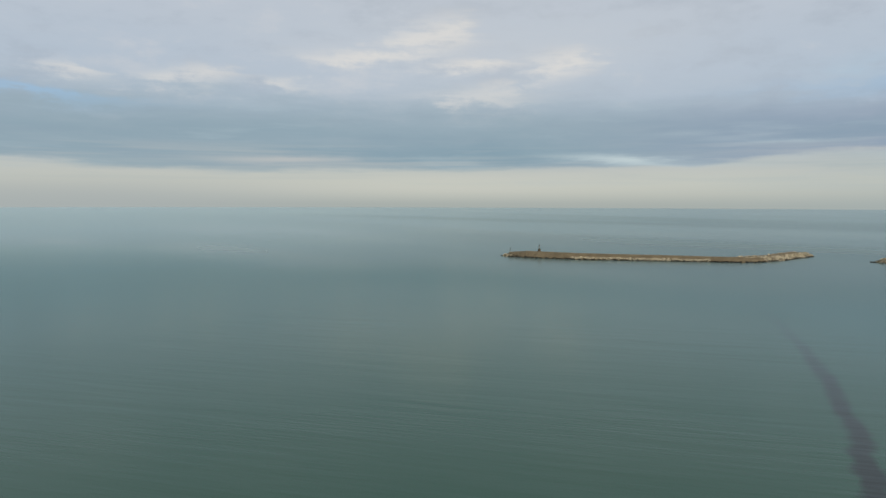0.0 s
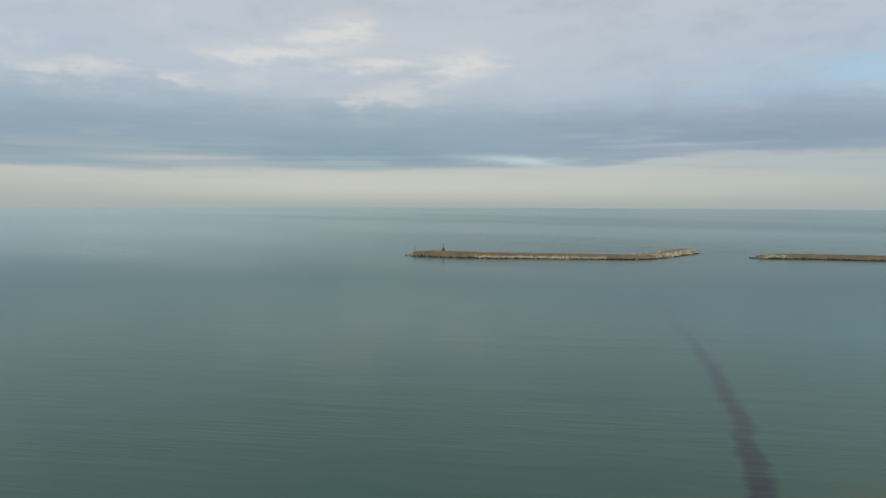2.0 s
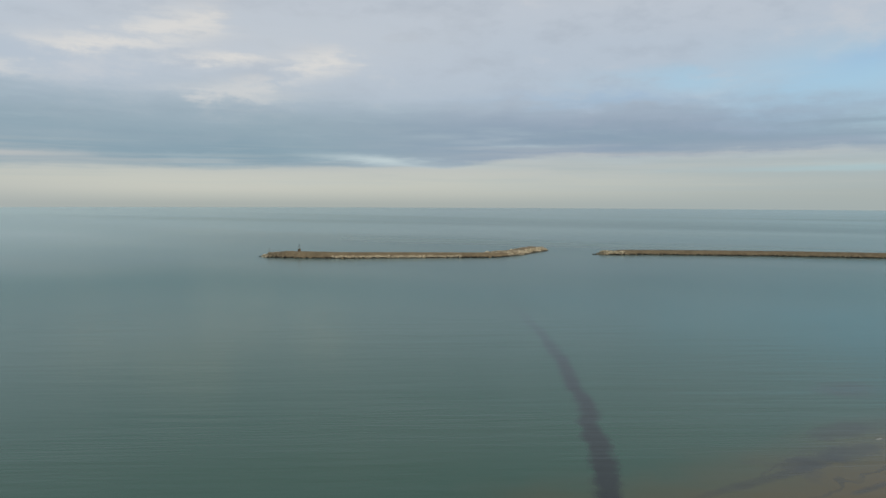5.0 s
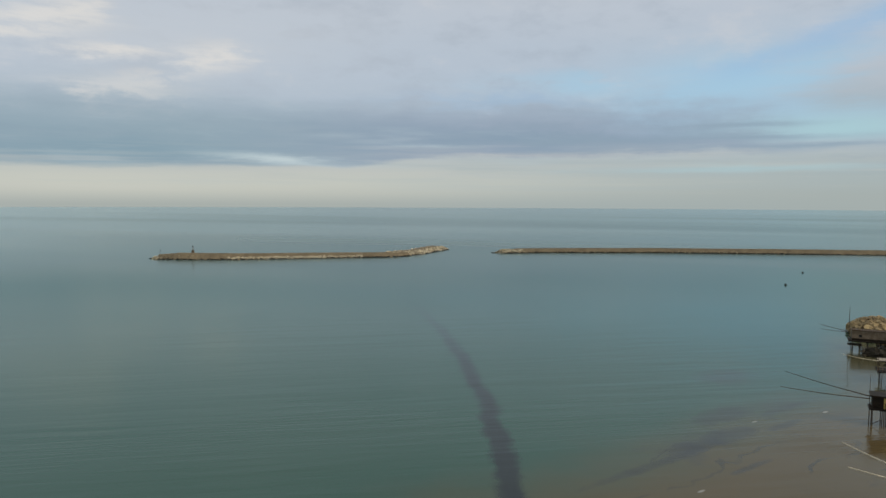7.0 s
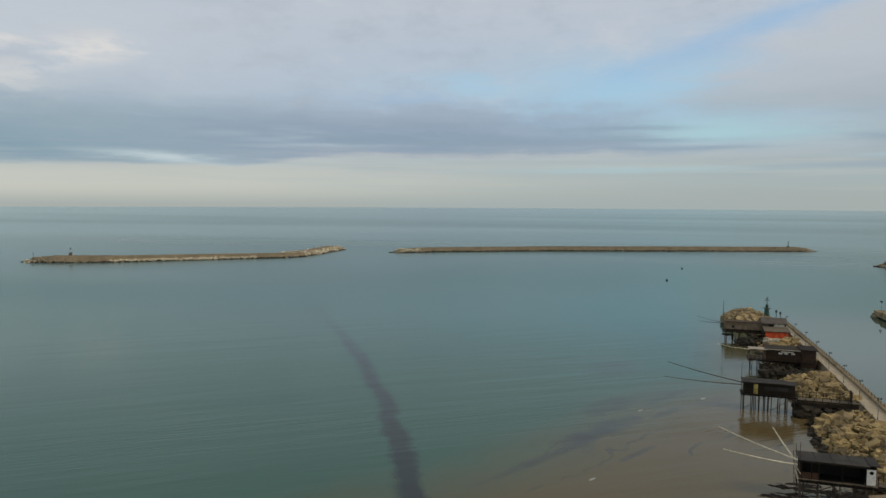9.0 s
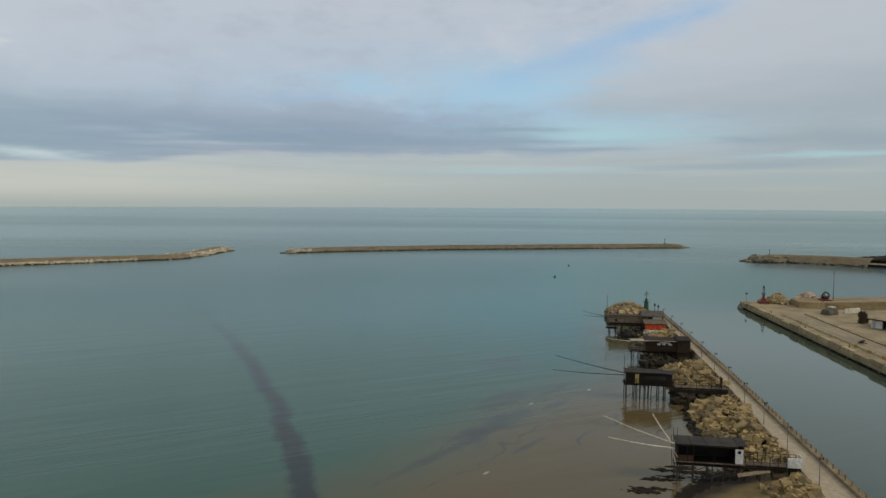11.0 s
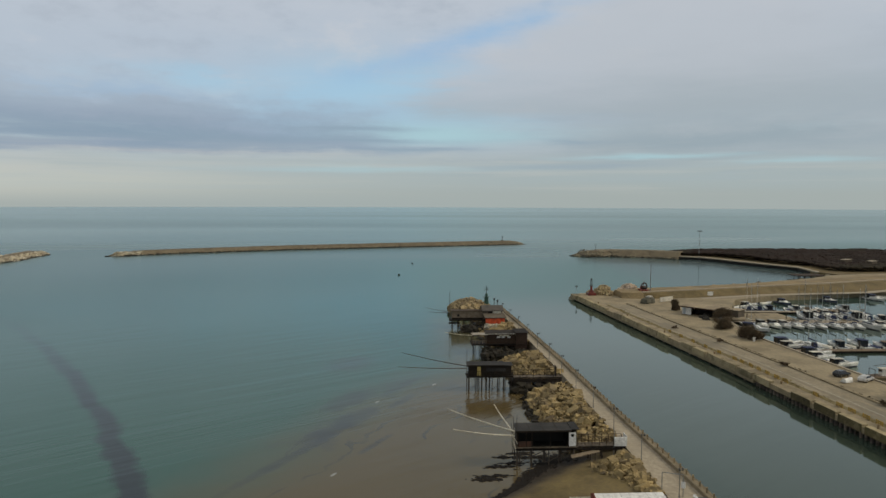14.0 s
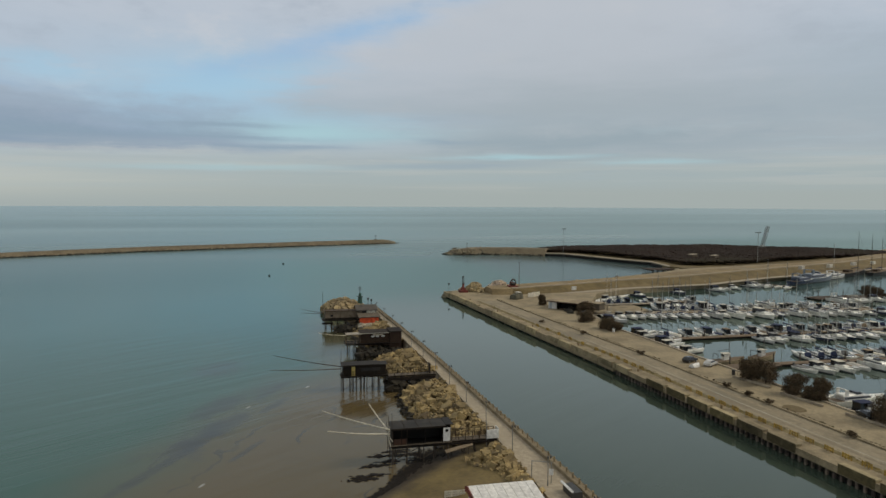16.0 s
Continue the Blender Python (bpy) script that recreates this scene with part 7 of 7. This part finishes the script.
def sailboat(length, mast, cover, label, hull_paint=None):
    b, f = length * 0.30, length * 0.075
    ob = thing("sailboat", (0, 0, -60), label, "boat", "boats in the marina")
    part("hull", hull(bmesh.new(), length, b, f, 0.5, 0.3, 0.7, 0.14), hull_paint or GELCOAT, ob)
    boot_stripe(ob, length, b, 0.7, 0.14)
    part("deck", deck_cap(bmesh.new(), length, b, f, 0.3, 0.7, 0.3, 0.9), GELCOAT, ob)
    part("coachroof", cabin(bmesh.new(), length * 0.3, length * 0.7, b * 0.3, f * 1.1, f * 1.1 + 0.5, 0.8), GELCOAT, ob)
    part("window_band", boxes((length * 0.36, length * 0.56, -b * 0.285, b * 0.285, f * 1.1 + 0.18, f * 1.1 + 0.36)), SMOKED_SHADE, ob)
    # a solid dark block stands for the cockpit's shade
    part("cockpit", boxes((length * 0.04, length * 0.28, -b * 0.3, b * 0.3, f * 0.6, f * 1.06), bevel=0.03), SMOKED_SHADE, ob, "cockpit block coloured dark for its shade")
    part("sprayhood", cabin(bmesh.new(), length * 0.27, length * 0.38, b * 0.31, f * 1.1, f * 1.1 + 0.85, 0.55, 0.1, 0.75), cover if cover is not CANVAS_PALE else CANVAS_GREY, ob, "canvas sprayhood")
    part("mast", rods(((length * 0.56, 0, f), (length * 0.56, 0, mast), 0.08, 0.05), n=7), ALLOY, ob)
    part("boom", rods(((length * 0.56, 0, f + 1.35), (length * 0.14, 0, f + 1.3), 0.06), n=6), ALLOY, ob)
    part("sail_cover", rods(((length * 0.55, 0, f + 1.55), (length * 0.17, 0, f + 1.42), 0.2, 0.11), n=7), cover, ob, "furled sail under canvas")
    part("rigging", rods(((length * 0.56, 0, mast * 0.97), (length * 0.98, 0, f * 1.35), 0.02), ((length * 0.56, 0, mast * 0.99), (0.05, 0, f * 1.1), 0.02), ((length * 0.56, 0, mast * 0.9), (length * 0.52, b * 0.45, f), 0.02), ((length * 0.56, 0, mast * 0.9), (length * 0.52, -b * 0.45, f), 0.02), n=4), DARK_STEEL, ob)
    part("spreader", rods(((length * 0.56, -b * 0.28, mast * 0.55), (length * 0.56, b * 0.28, mast * 0.55), 0.03), n=5), ALLOY, ob)
    return ob


def flybridge_yacht(length, paint, label, low=1.0, upper=None):
    b, f = length * 0.28, length * 0.115 * low
    ob = thing("motor_yacht", (0, 0, -60), label, "boat", "boats in the marina")
    part("hull", hull(bmesh.new(), length, b, f, 0.6, 0.5, 0.88), paint, ob)
    boot_stripe(ob, length, b, 0.88)
    part("foredeck", deck_cap(bmesh.new(), length, b, f, 0.5, 0.88, 0.3, 0.92), GELCOAT, ob)
    z = f * 1.1
    part("saloon", cabin(bmesh.new(), length * 0.16, length * 0.7, b * 0.4, z, z + length * 0.06, length * 0.06), paint, ob)
    part("window_band", cabin(bmesh.new(), length * 0.17, length * 0.685, b * 0.405, z + length * 0.02, z + length * 0.048, length * 0.05, 0.1, 0.9), SMOKED_SHADE, ob)
    part("flybridge", cabin(bmesh.new(), length * 0.14, length * 0.52, b * 0.36, z + length * 0.062, z + length * 0.085, length * 0.03), upper or GELCOAT, ob)
    part("flybridge_screen", cabin(bmesh.new(), length * 0.4, length * 0.54, b * 0.3, z + length * 0.08, z + length * 0.115, length * 0.06), SMOKED_SHADE, ob)
    part("radar_arch", boxes((length * 0.2, length * 0.23, -b * 0.34, b * 0.34, z + length * 0.15, z + length * 0.165), (length * 0.18, length * 0.24, -b * 0.36, -b * 0.32, z + length * 0.08, z + length * 0.16), (length * 0.18, length * 0.24, b * 0.32, b * 0.36, z + length * 0.08, z + length * 0.16)), upper or GELCOAT, ob)
    part("aft_deck", boxes((0.2, length * 0.16, -b * 0.4, b * 0.4, f * 0.7, f * 1.05), bevel=0.03), TEAK, ob)
    return ob


def fishing_boat(length, label):
    b, f = length * 0.36, length * 0.11
    ob = thing("fishing_boat", (0, 0, -60), label, "boat", "boats in the marina")
    part("hull", hull(bmesh.new(), length, b, f, 0.5, 0.7, 0.75), surface("tan_wooden_hull", (0.36, 0.29, 0.18), 0.6, (0.28, 0.22, 0.14), 2.0, 0.2), ob)
    part("deck", deck_cap(bmesh.new(), length, b, f, 0.7, 0.75, 0.02, 0.86), TEAK, ob)
    part("wheelhouse", boxes((length * 0.3, length * 0.48, -b * 0.2, b * 0.2, f, f + 1.6), bevel=0.05), GELCOAT, ob)
    part("window_band", boxes((length * 0.295, length * 0.485, -b * 0.17, b * 0.17, f + 0.95, f + 1.4)), SMOKED_SHADE, ob)
    part("roof", boxes((length * 0.27, length * 0.51, -b * 0.25, b * 0.25, f + 1.6, f + 1.7), bevel=0.03), CANVAS_PALE, ob)
    part("mast", rods(((length * 0.5, 0, f), (length * 0.5, 0, f + 4.2), 0.07), ((length * 0.5, 0, f + 2.6), (length * 0.12, 0, f + 2.2), 0.05), n=6), POLE_DARK, ob)
    part("gallows", rods(((length * 0.08, -b * 0.3, f), (length * 0.08, -b * 0.3, f + 1.6), 0.06), ((length * 0.08, b * 0.3, f), (length * 0.08, b * 0.3, f + 1.6), 0.06), ((length * 0.08, -b * 0.3, f + 1.6), (length * 0.08, b * 0.3, f + 1.6), 0.06), n=6), DARK_STEEL, ob)
    return ob


def schooner(length, label, masts):
    b, f = length * 0.23, length * 0.075
    ob = thing("schooner", (0, 0, -60), label, "boat")
    part("hull", hull(bmesh.new(), length, b, f, 0.8, 0.6, 0.7, 0.12), BLACK_HULL, ob)
    part("deck", deck_cap(bmesh.new(), length, b, f, 0.6, 0.7, 0.03, 0.9), TEAK, ob)
    part("deckhouse", cabin(bmesh.new(), length * 0.22, length * 0.42, b * 0.28, f * 1.1, f * 1.1 + 1.2, 0.3), BOARDS, ob)
    for x, hgt in masts:
        part("mast", rods(((length * x, 0, f), (length * x, 0, hgt), 0.17, 0.08), n=8), POLE_DARK, ob)
        part("furled_sail", rods(((length * x - 0.2, 0, f + 2.0), (length * x - length * 0.25, 0, f + 1.9), 0.3, 0.18), n=8), CANVAS_BLUE, ob)
    part("bowsprit", rods(((length * 0.95, 0, f * 1.5), (length * 1.2, 0, f * 2.0), 0.14, 0.08), n=7), POLE_DARK, ob)
    fore, aft = masts[-1], masts[0]
    part("rigging", rods(((length * fore[0], 0, fore[1] - 1), (length * 1.18, 0, f * 2), 0.03), ((length * aft[0], 0, aft[1] - 1), (0.2, 0, f), 0.03), n=4), DARK_STEEL, ob)
    return ob


FLEET = [
    (motor_cruiser(8.4, CANVAS_PALE, "white motor cruiser moored at a marina pontoon"), 8.4, 4),
    (motor_cruiser(9.6, CANVAS_BLUE, "white motor cruiser with navy canopy at a pontoon"), 9.6, 2),
    (open_boat(6.4, CANVAS_BLUE, "small white motorboat under a navy cover"), 6.4, 2),
    (open_boat(7.2, CANVAS_PALE, "small white motorboat under a cream cover"), 7.2, 4),
    (sailboat(9.4, 11.8, CANVAS_BLUE, "white sailing yacht with bare mast and navy sail cover"), 9.4, 3),
    (sailboat(10.8, 13.4, CANVAS_PALE, "white sailing yacht with bare mast and cream sail cover"), 10.8, 5),
    (sailboat(9.0, 11.0, CANVAS_BLUE, "dark-hulled sailing yacht with bare mast", NAVY_HULL), 9.0, 2),
    (flybridge_yacht(11.5, GELCOAT, "white flybridge yacht at a marina pontoon"), 11.5, 2),
    (motor_cruiser(8.4, CANVAS_BLUE, "dark blue motor cruiser at a marina pontoon", NAVY_HULL), 8.4, 1),
    (motor_cruiser(12.0, CANVAS_PALE, "large white motor cruiser at a marina pontoon"), 12.0, 2),
    (motor_cruiser(8.9, CANVAS_GREY, "white motor cruiser with grey canopy at a pontoon"), 8.9, 4),
    (motor_cruiser(7.6, CANVAS_TAN, "white motor cruiser with tan canopy at a pontoon"), 7.6, 3),
    (open_boat(6.8, CANVAS_GREY, "small white motorboat under a grey cover"), 6.8, 3),
    (open_boat(6.2, CANVAS_TAN, "small white motorboat under a tan cover"), 6.2, 2),
    (sailboat(9.9, 12.6, CANVAS_GREY, "white sailing yacht with bare mast and grey sail cover"), 9.9, 5),
    (sailboat(8.6, 10.6, CANVAS_TAN, "small white sailing yacht with tan sail cover"), 8.6, 3),
    (flybridge_yacht(9.8, GELCOAT, "compact white flybridge cruiser at a pontoon"), 9.8, 3),
]
USED = set()


def moor(entry, place, heading):
    """Puts a boat of the fleet with its stern at a place, the bow towards heading."""
    ob = entry[0]
    m = Matrix.Translation(place) @ Matrix.Rotation(heading, 4, "Z") @ Matrix.Rotation(rng.uniform(-0.02, 0.02), 4, "X")
    if ob.name not in USED:
        USED.add(ob.name)
        ob.matrix_basis = m
        return ob
    return copy_thing(ob, m)


def pick(longest=99, least=0):
    choice = [e for e in FLEET if least <= e[1] <= longest]
    return rng.choices(choice, [e[2] for e in choice])[0]


def pontoon(a, b, label, wide=2.4, berths=(0, 0), longest=99, gap=1.0, skip=0.08, wood=None, least=0):
    """A floating walkway from (s, d) to (s, d) with boats berthed stern-to on its sides."""
    p, q = at(*a), at(*b)
    way = (q - p).normalized()
    side = Vector((-way.y, way.x, 0))
    turn = math.atan2(way.y, way.x)
    length = (q - p).length
    ob = thing("pontoon", p, label, "pontoon", "marina pontoons", turn)
    bm = bmesh.new()
    n = int(length / 0.5)
    for k in range(n):
        box(bm, k * 0.5, k * 0.5 + 0.47, -wide / 2, wide / 2, 0.52, 0.6)
    part("deck", bm, wood or TEAK, ob)
    part("beam", boxes((0, length, -wide / 2, -wide / 2 + 0.15, 0.22, 0.52), (0, length, wide / 2 - 0.15, wide / 2, 0.22, 0.52)), TIMBER, ob)
    for k in range(int(length / 12) + 1):
        x = 1 + k * 12
        part("float", boxes((x, x + 4, -wide / 2 + 0.2, wide / 2 - 0.2, -0.3, 0.24), bevel=0.05), SHADOWED, ob)
        part("mooring_post", rods(((x + 6, wide / 2 + 0.15, -1), (x + 6, wide / 2 + 0.15, 2.4), 0.15), n=8), POLE_DARK, ob)
    for hand, wanted in zip((1, -1), berths):
        if wanted is None:
            continue
        x = rng.uniform(1.0, 2.0) + wanted
        while x < length - 1.5:
            entry = pick(longest, least if x < 45 and hand < 0 else 0)
            half = entry[1] * 0.17
            x += half + gap / 2
            if rng.random() > skip:
                moor(entry, p + way * x + side * hand * (wide / 2 + 0.8), turn + hand * math.pi / 2 + rng.uniform(-0.11, 0.11))
            x += half + gap / 2
    return ob


apron = thing("landing_apron", at(210.5, 96.5, 0), "broad tan concrete landing apron at the basin's corner", "landing")
part("slab", boxes((0, 14, 0, -25.5, 0.1, 0.85), bevel=0.05), CONCRETE, apron)
part("fender", boxes((-0.12, -0.02, -3, -25, 0.2, 0.7)), TIMBER, apron, "dark fender beam")
pontoon((211.5, 99.5), (201.0, 200), "long tan concrete pontoon between rows of boats", 5.0, (24, 0), wood=DECKING, least=8.4, gap=0.35, skip=0.03)
pontoon((230.0, 106.0), (227.0, 152), "tan concrete pontoon near the mole", 3.0, (5, 22), 9.0, wood=DECKING, gap=0.4)
pontoon((167.5, 94.5), (167.5, 178), "brown plank pontoon between rows of boats", 2.4, (6, 29), 9.7, gap=0.35, skip=0.04)
pontoon((135.3, 92.5), (136.4, 110.0), "short broad timber landing stage off the quay", 4.2, (None, None))
pontoon((136.4, 110.3), (134.6, 160), "brown plank pontoon between rows of boats", 2.4, (8, 0), 10.9, gap=0.35, skip=0.04)
pontoon((276.5, 208.0), (261.0, 219.5), "short plank pontoon by the mole", 2.6, (None, 2), 9.9)
pontoon((228.5, 199.0), (231.5, 268.0), "broad brown jetty in the middle of the marina", 7.5, (None, 0), gap=0.4, wood=BOARDS)

# boats along the quays
for s, d, kind, turn in ((106.0, 97.4, 7, -90), (101.6, 96.8, 1, -88), (98.0, 96.6, 2, -92), (94.4, 96.8, 3, -88), (90.4, 96.6, 1, -90), (111.0, 96.4, 2, -90),
                         (152.5, 94.6, 0, -86), (156.3, 94.4, 2, -80), (159.8, 94.0, 0, -84), (163.6, 94.2, 1, -86), (172.5, 94.0, 0, -84), (176.0, 94.0, 1, -86),
                         (200.5, 97.0, 1, -128), (238.0, 114.0, 3, -60), (241.5, 118.0, 0, -62), (244.5, 122.5, 2, -60), (247.0, 128.0, 3, -62)):
    moor(FLEET[kind], at(s, d), radians(turn))
for s, d, kind, turn in ((253.5, 137.5, 8, 190), (258.5, 158.0, 8, 188), (263.0, 178.0, 1, 190), (265.0, 184.0, 3, 190), (266.5, 189.0, 0, 190), (273.5, 205.0, 0, 200), (272.0, 200.5, 1, 200)):
    moor(FLEET[kind], at(s, d), radians(turn))
trawler = (fishing_boat(8.4, "old tan wooden fishing boat at the landing stage"), 8.4)
moor(trawler, at(140.3, 96.6), radians(-88))
moor(trawler, at(141.4, 107.6), radians(-75))
grand = (flybridge_yacht(24.0, GREY_HULL, "large grey-blue motor yacht moored at the mole", 0.65, GREY_HULL), 24)
moor(grand, at(277.5, 236.5), radians(-72))
moor((flybridge_yacht(20.0, NAVY_HULL, "large dark blue motor yacht moored at the mole", 0.65, GREY_HULL), 20), at(272.0, 226.0), radians(-70))
moor((flybridge_yacht(17.0, GELCOAT, "white motor yacht moored at the mole", 0.65), 17), at(287.5, 258.5), radians(-70))
moor((sailboat(14.5, 17.0, CANVAS_PALE, "large white sailing yacht moored at the mole"), 14.5), at(290.0, 260.0), radians(-68))
moor((schooner(25.0, "black single-masted sailing ship moored at the mole", [(0.7, 22.4)]), 25), at(296.0, 274.0), radians(-70))
moor((schooner(22.0, "black two-masted schooner moored at the mole", [(0.07, 20.8), (0.55, 19.0)]), 22), at(298.0, 294.0), radians(-70))

dinghy = thing("dinghy", at(131.2, 85.3, QUAY_TOP), "small white dinghy lying upturned on the quay", "boat", rz=radians(-60))
part("hull", hull(bmesh.new(), 3.6, 1.5, 0.5, 0.25), GELCOAT, dinghy).matrix_basis = Matrix.Translation((0, 0, 0.62)) @ Matrix.Rotation(math.pi, 4, "X")
part("keel", boxes((0.2, 3.0, -0.04, 0.04, 0.84, 0.95), bevel=0.01), TEAK, dinghy)

# kinds that found no berth are taken away
for ob, *_ in FLEET:
    if ob.name not in USED:
        for child in list(ob.children_recursive):
            bpy.data.objects.remove(child)
        bpy.data.objects.remove(ob)
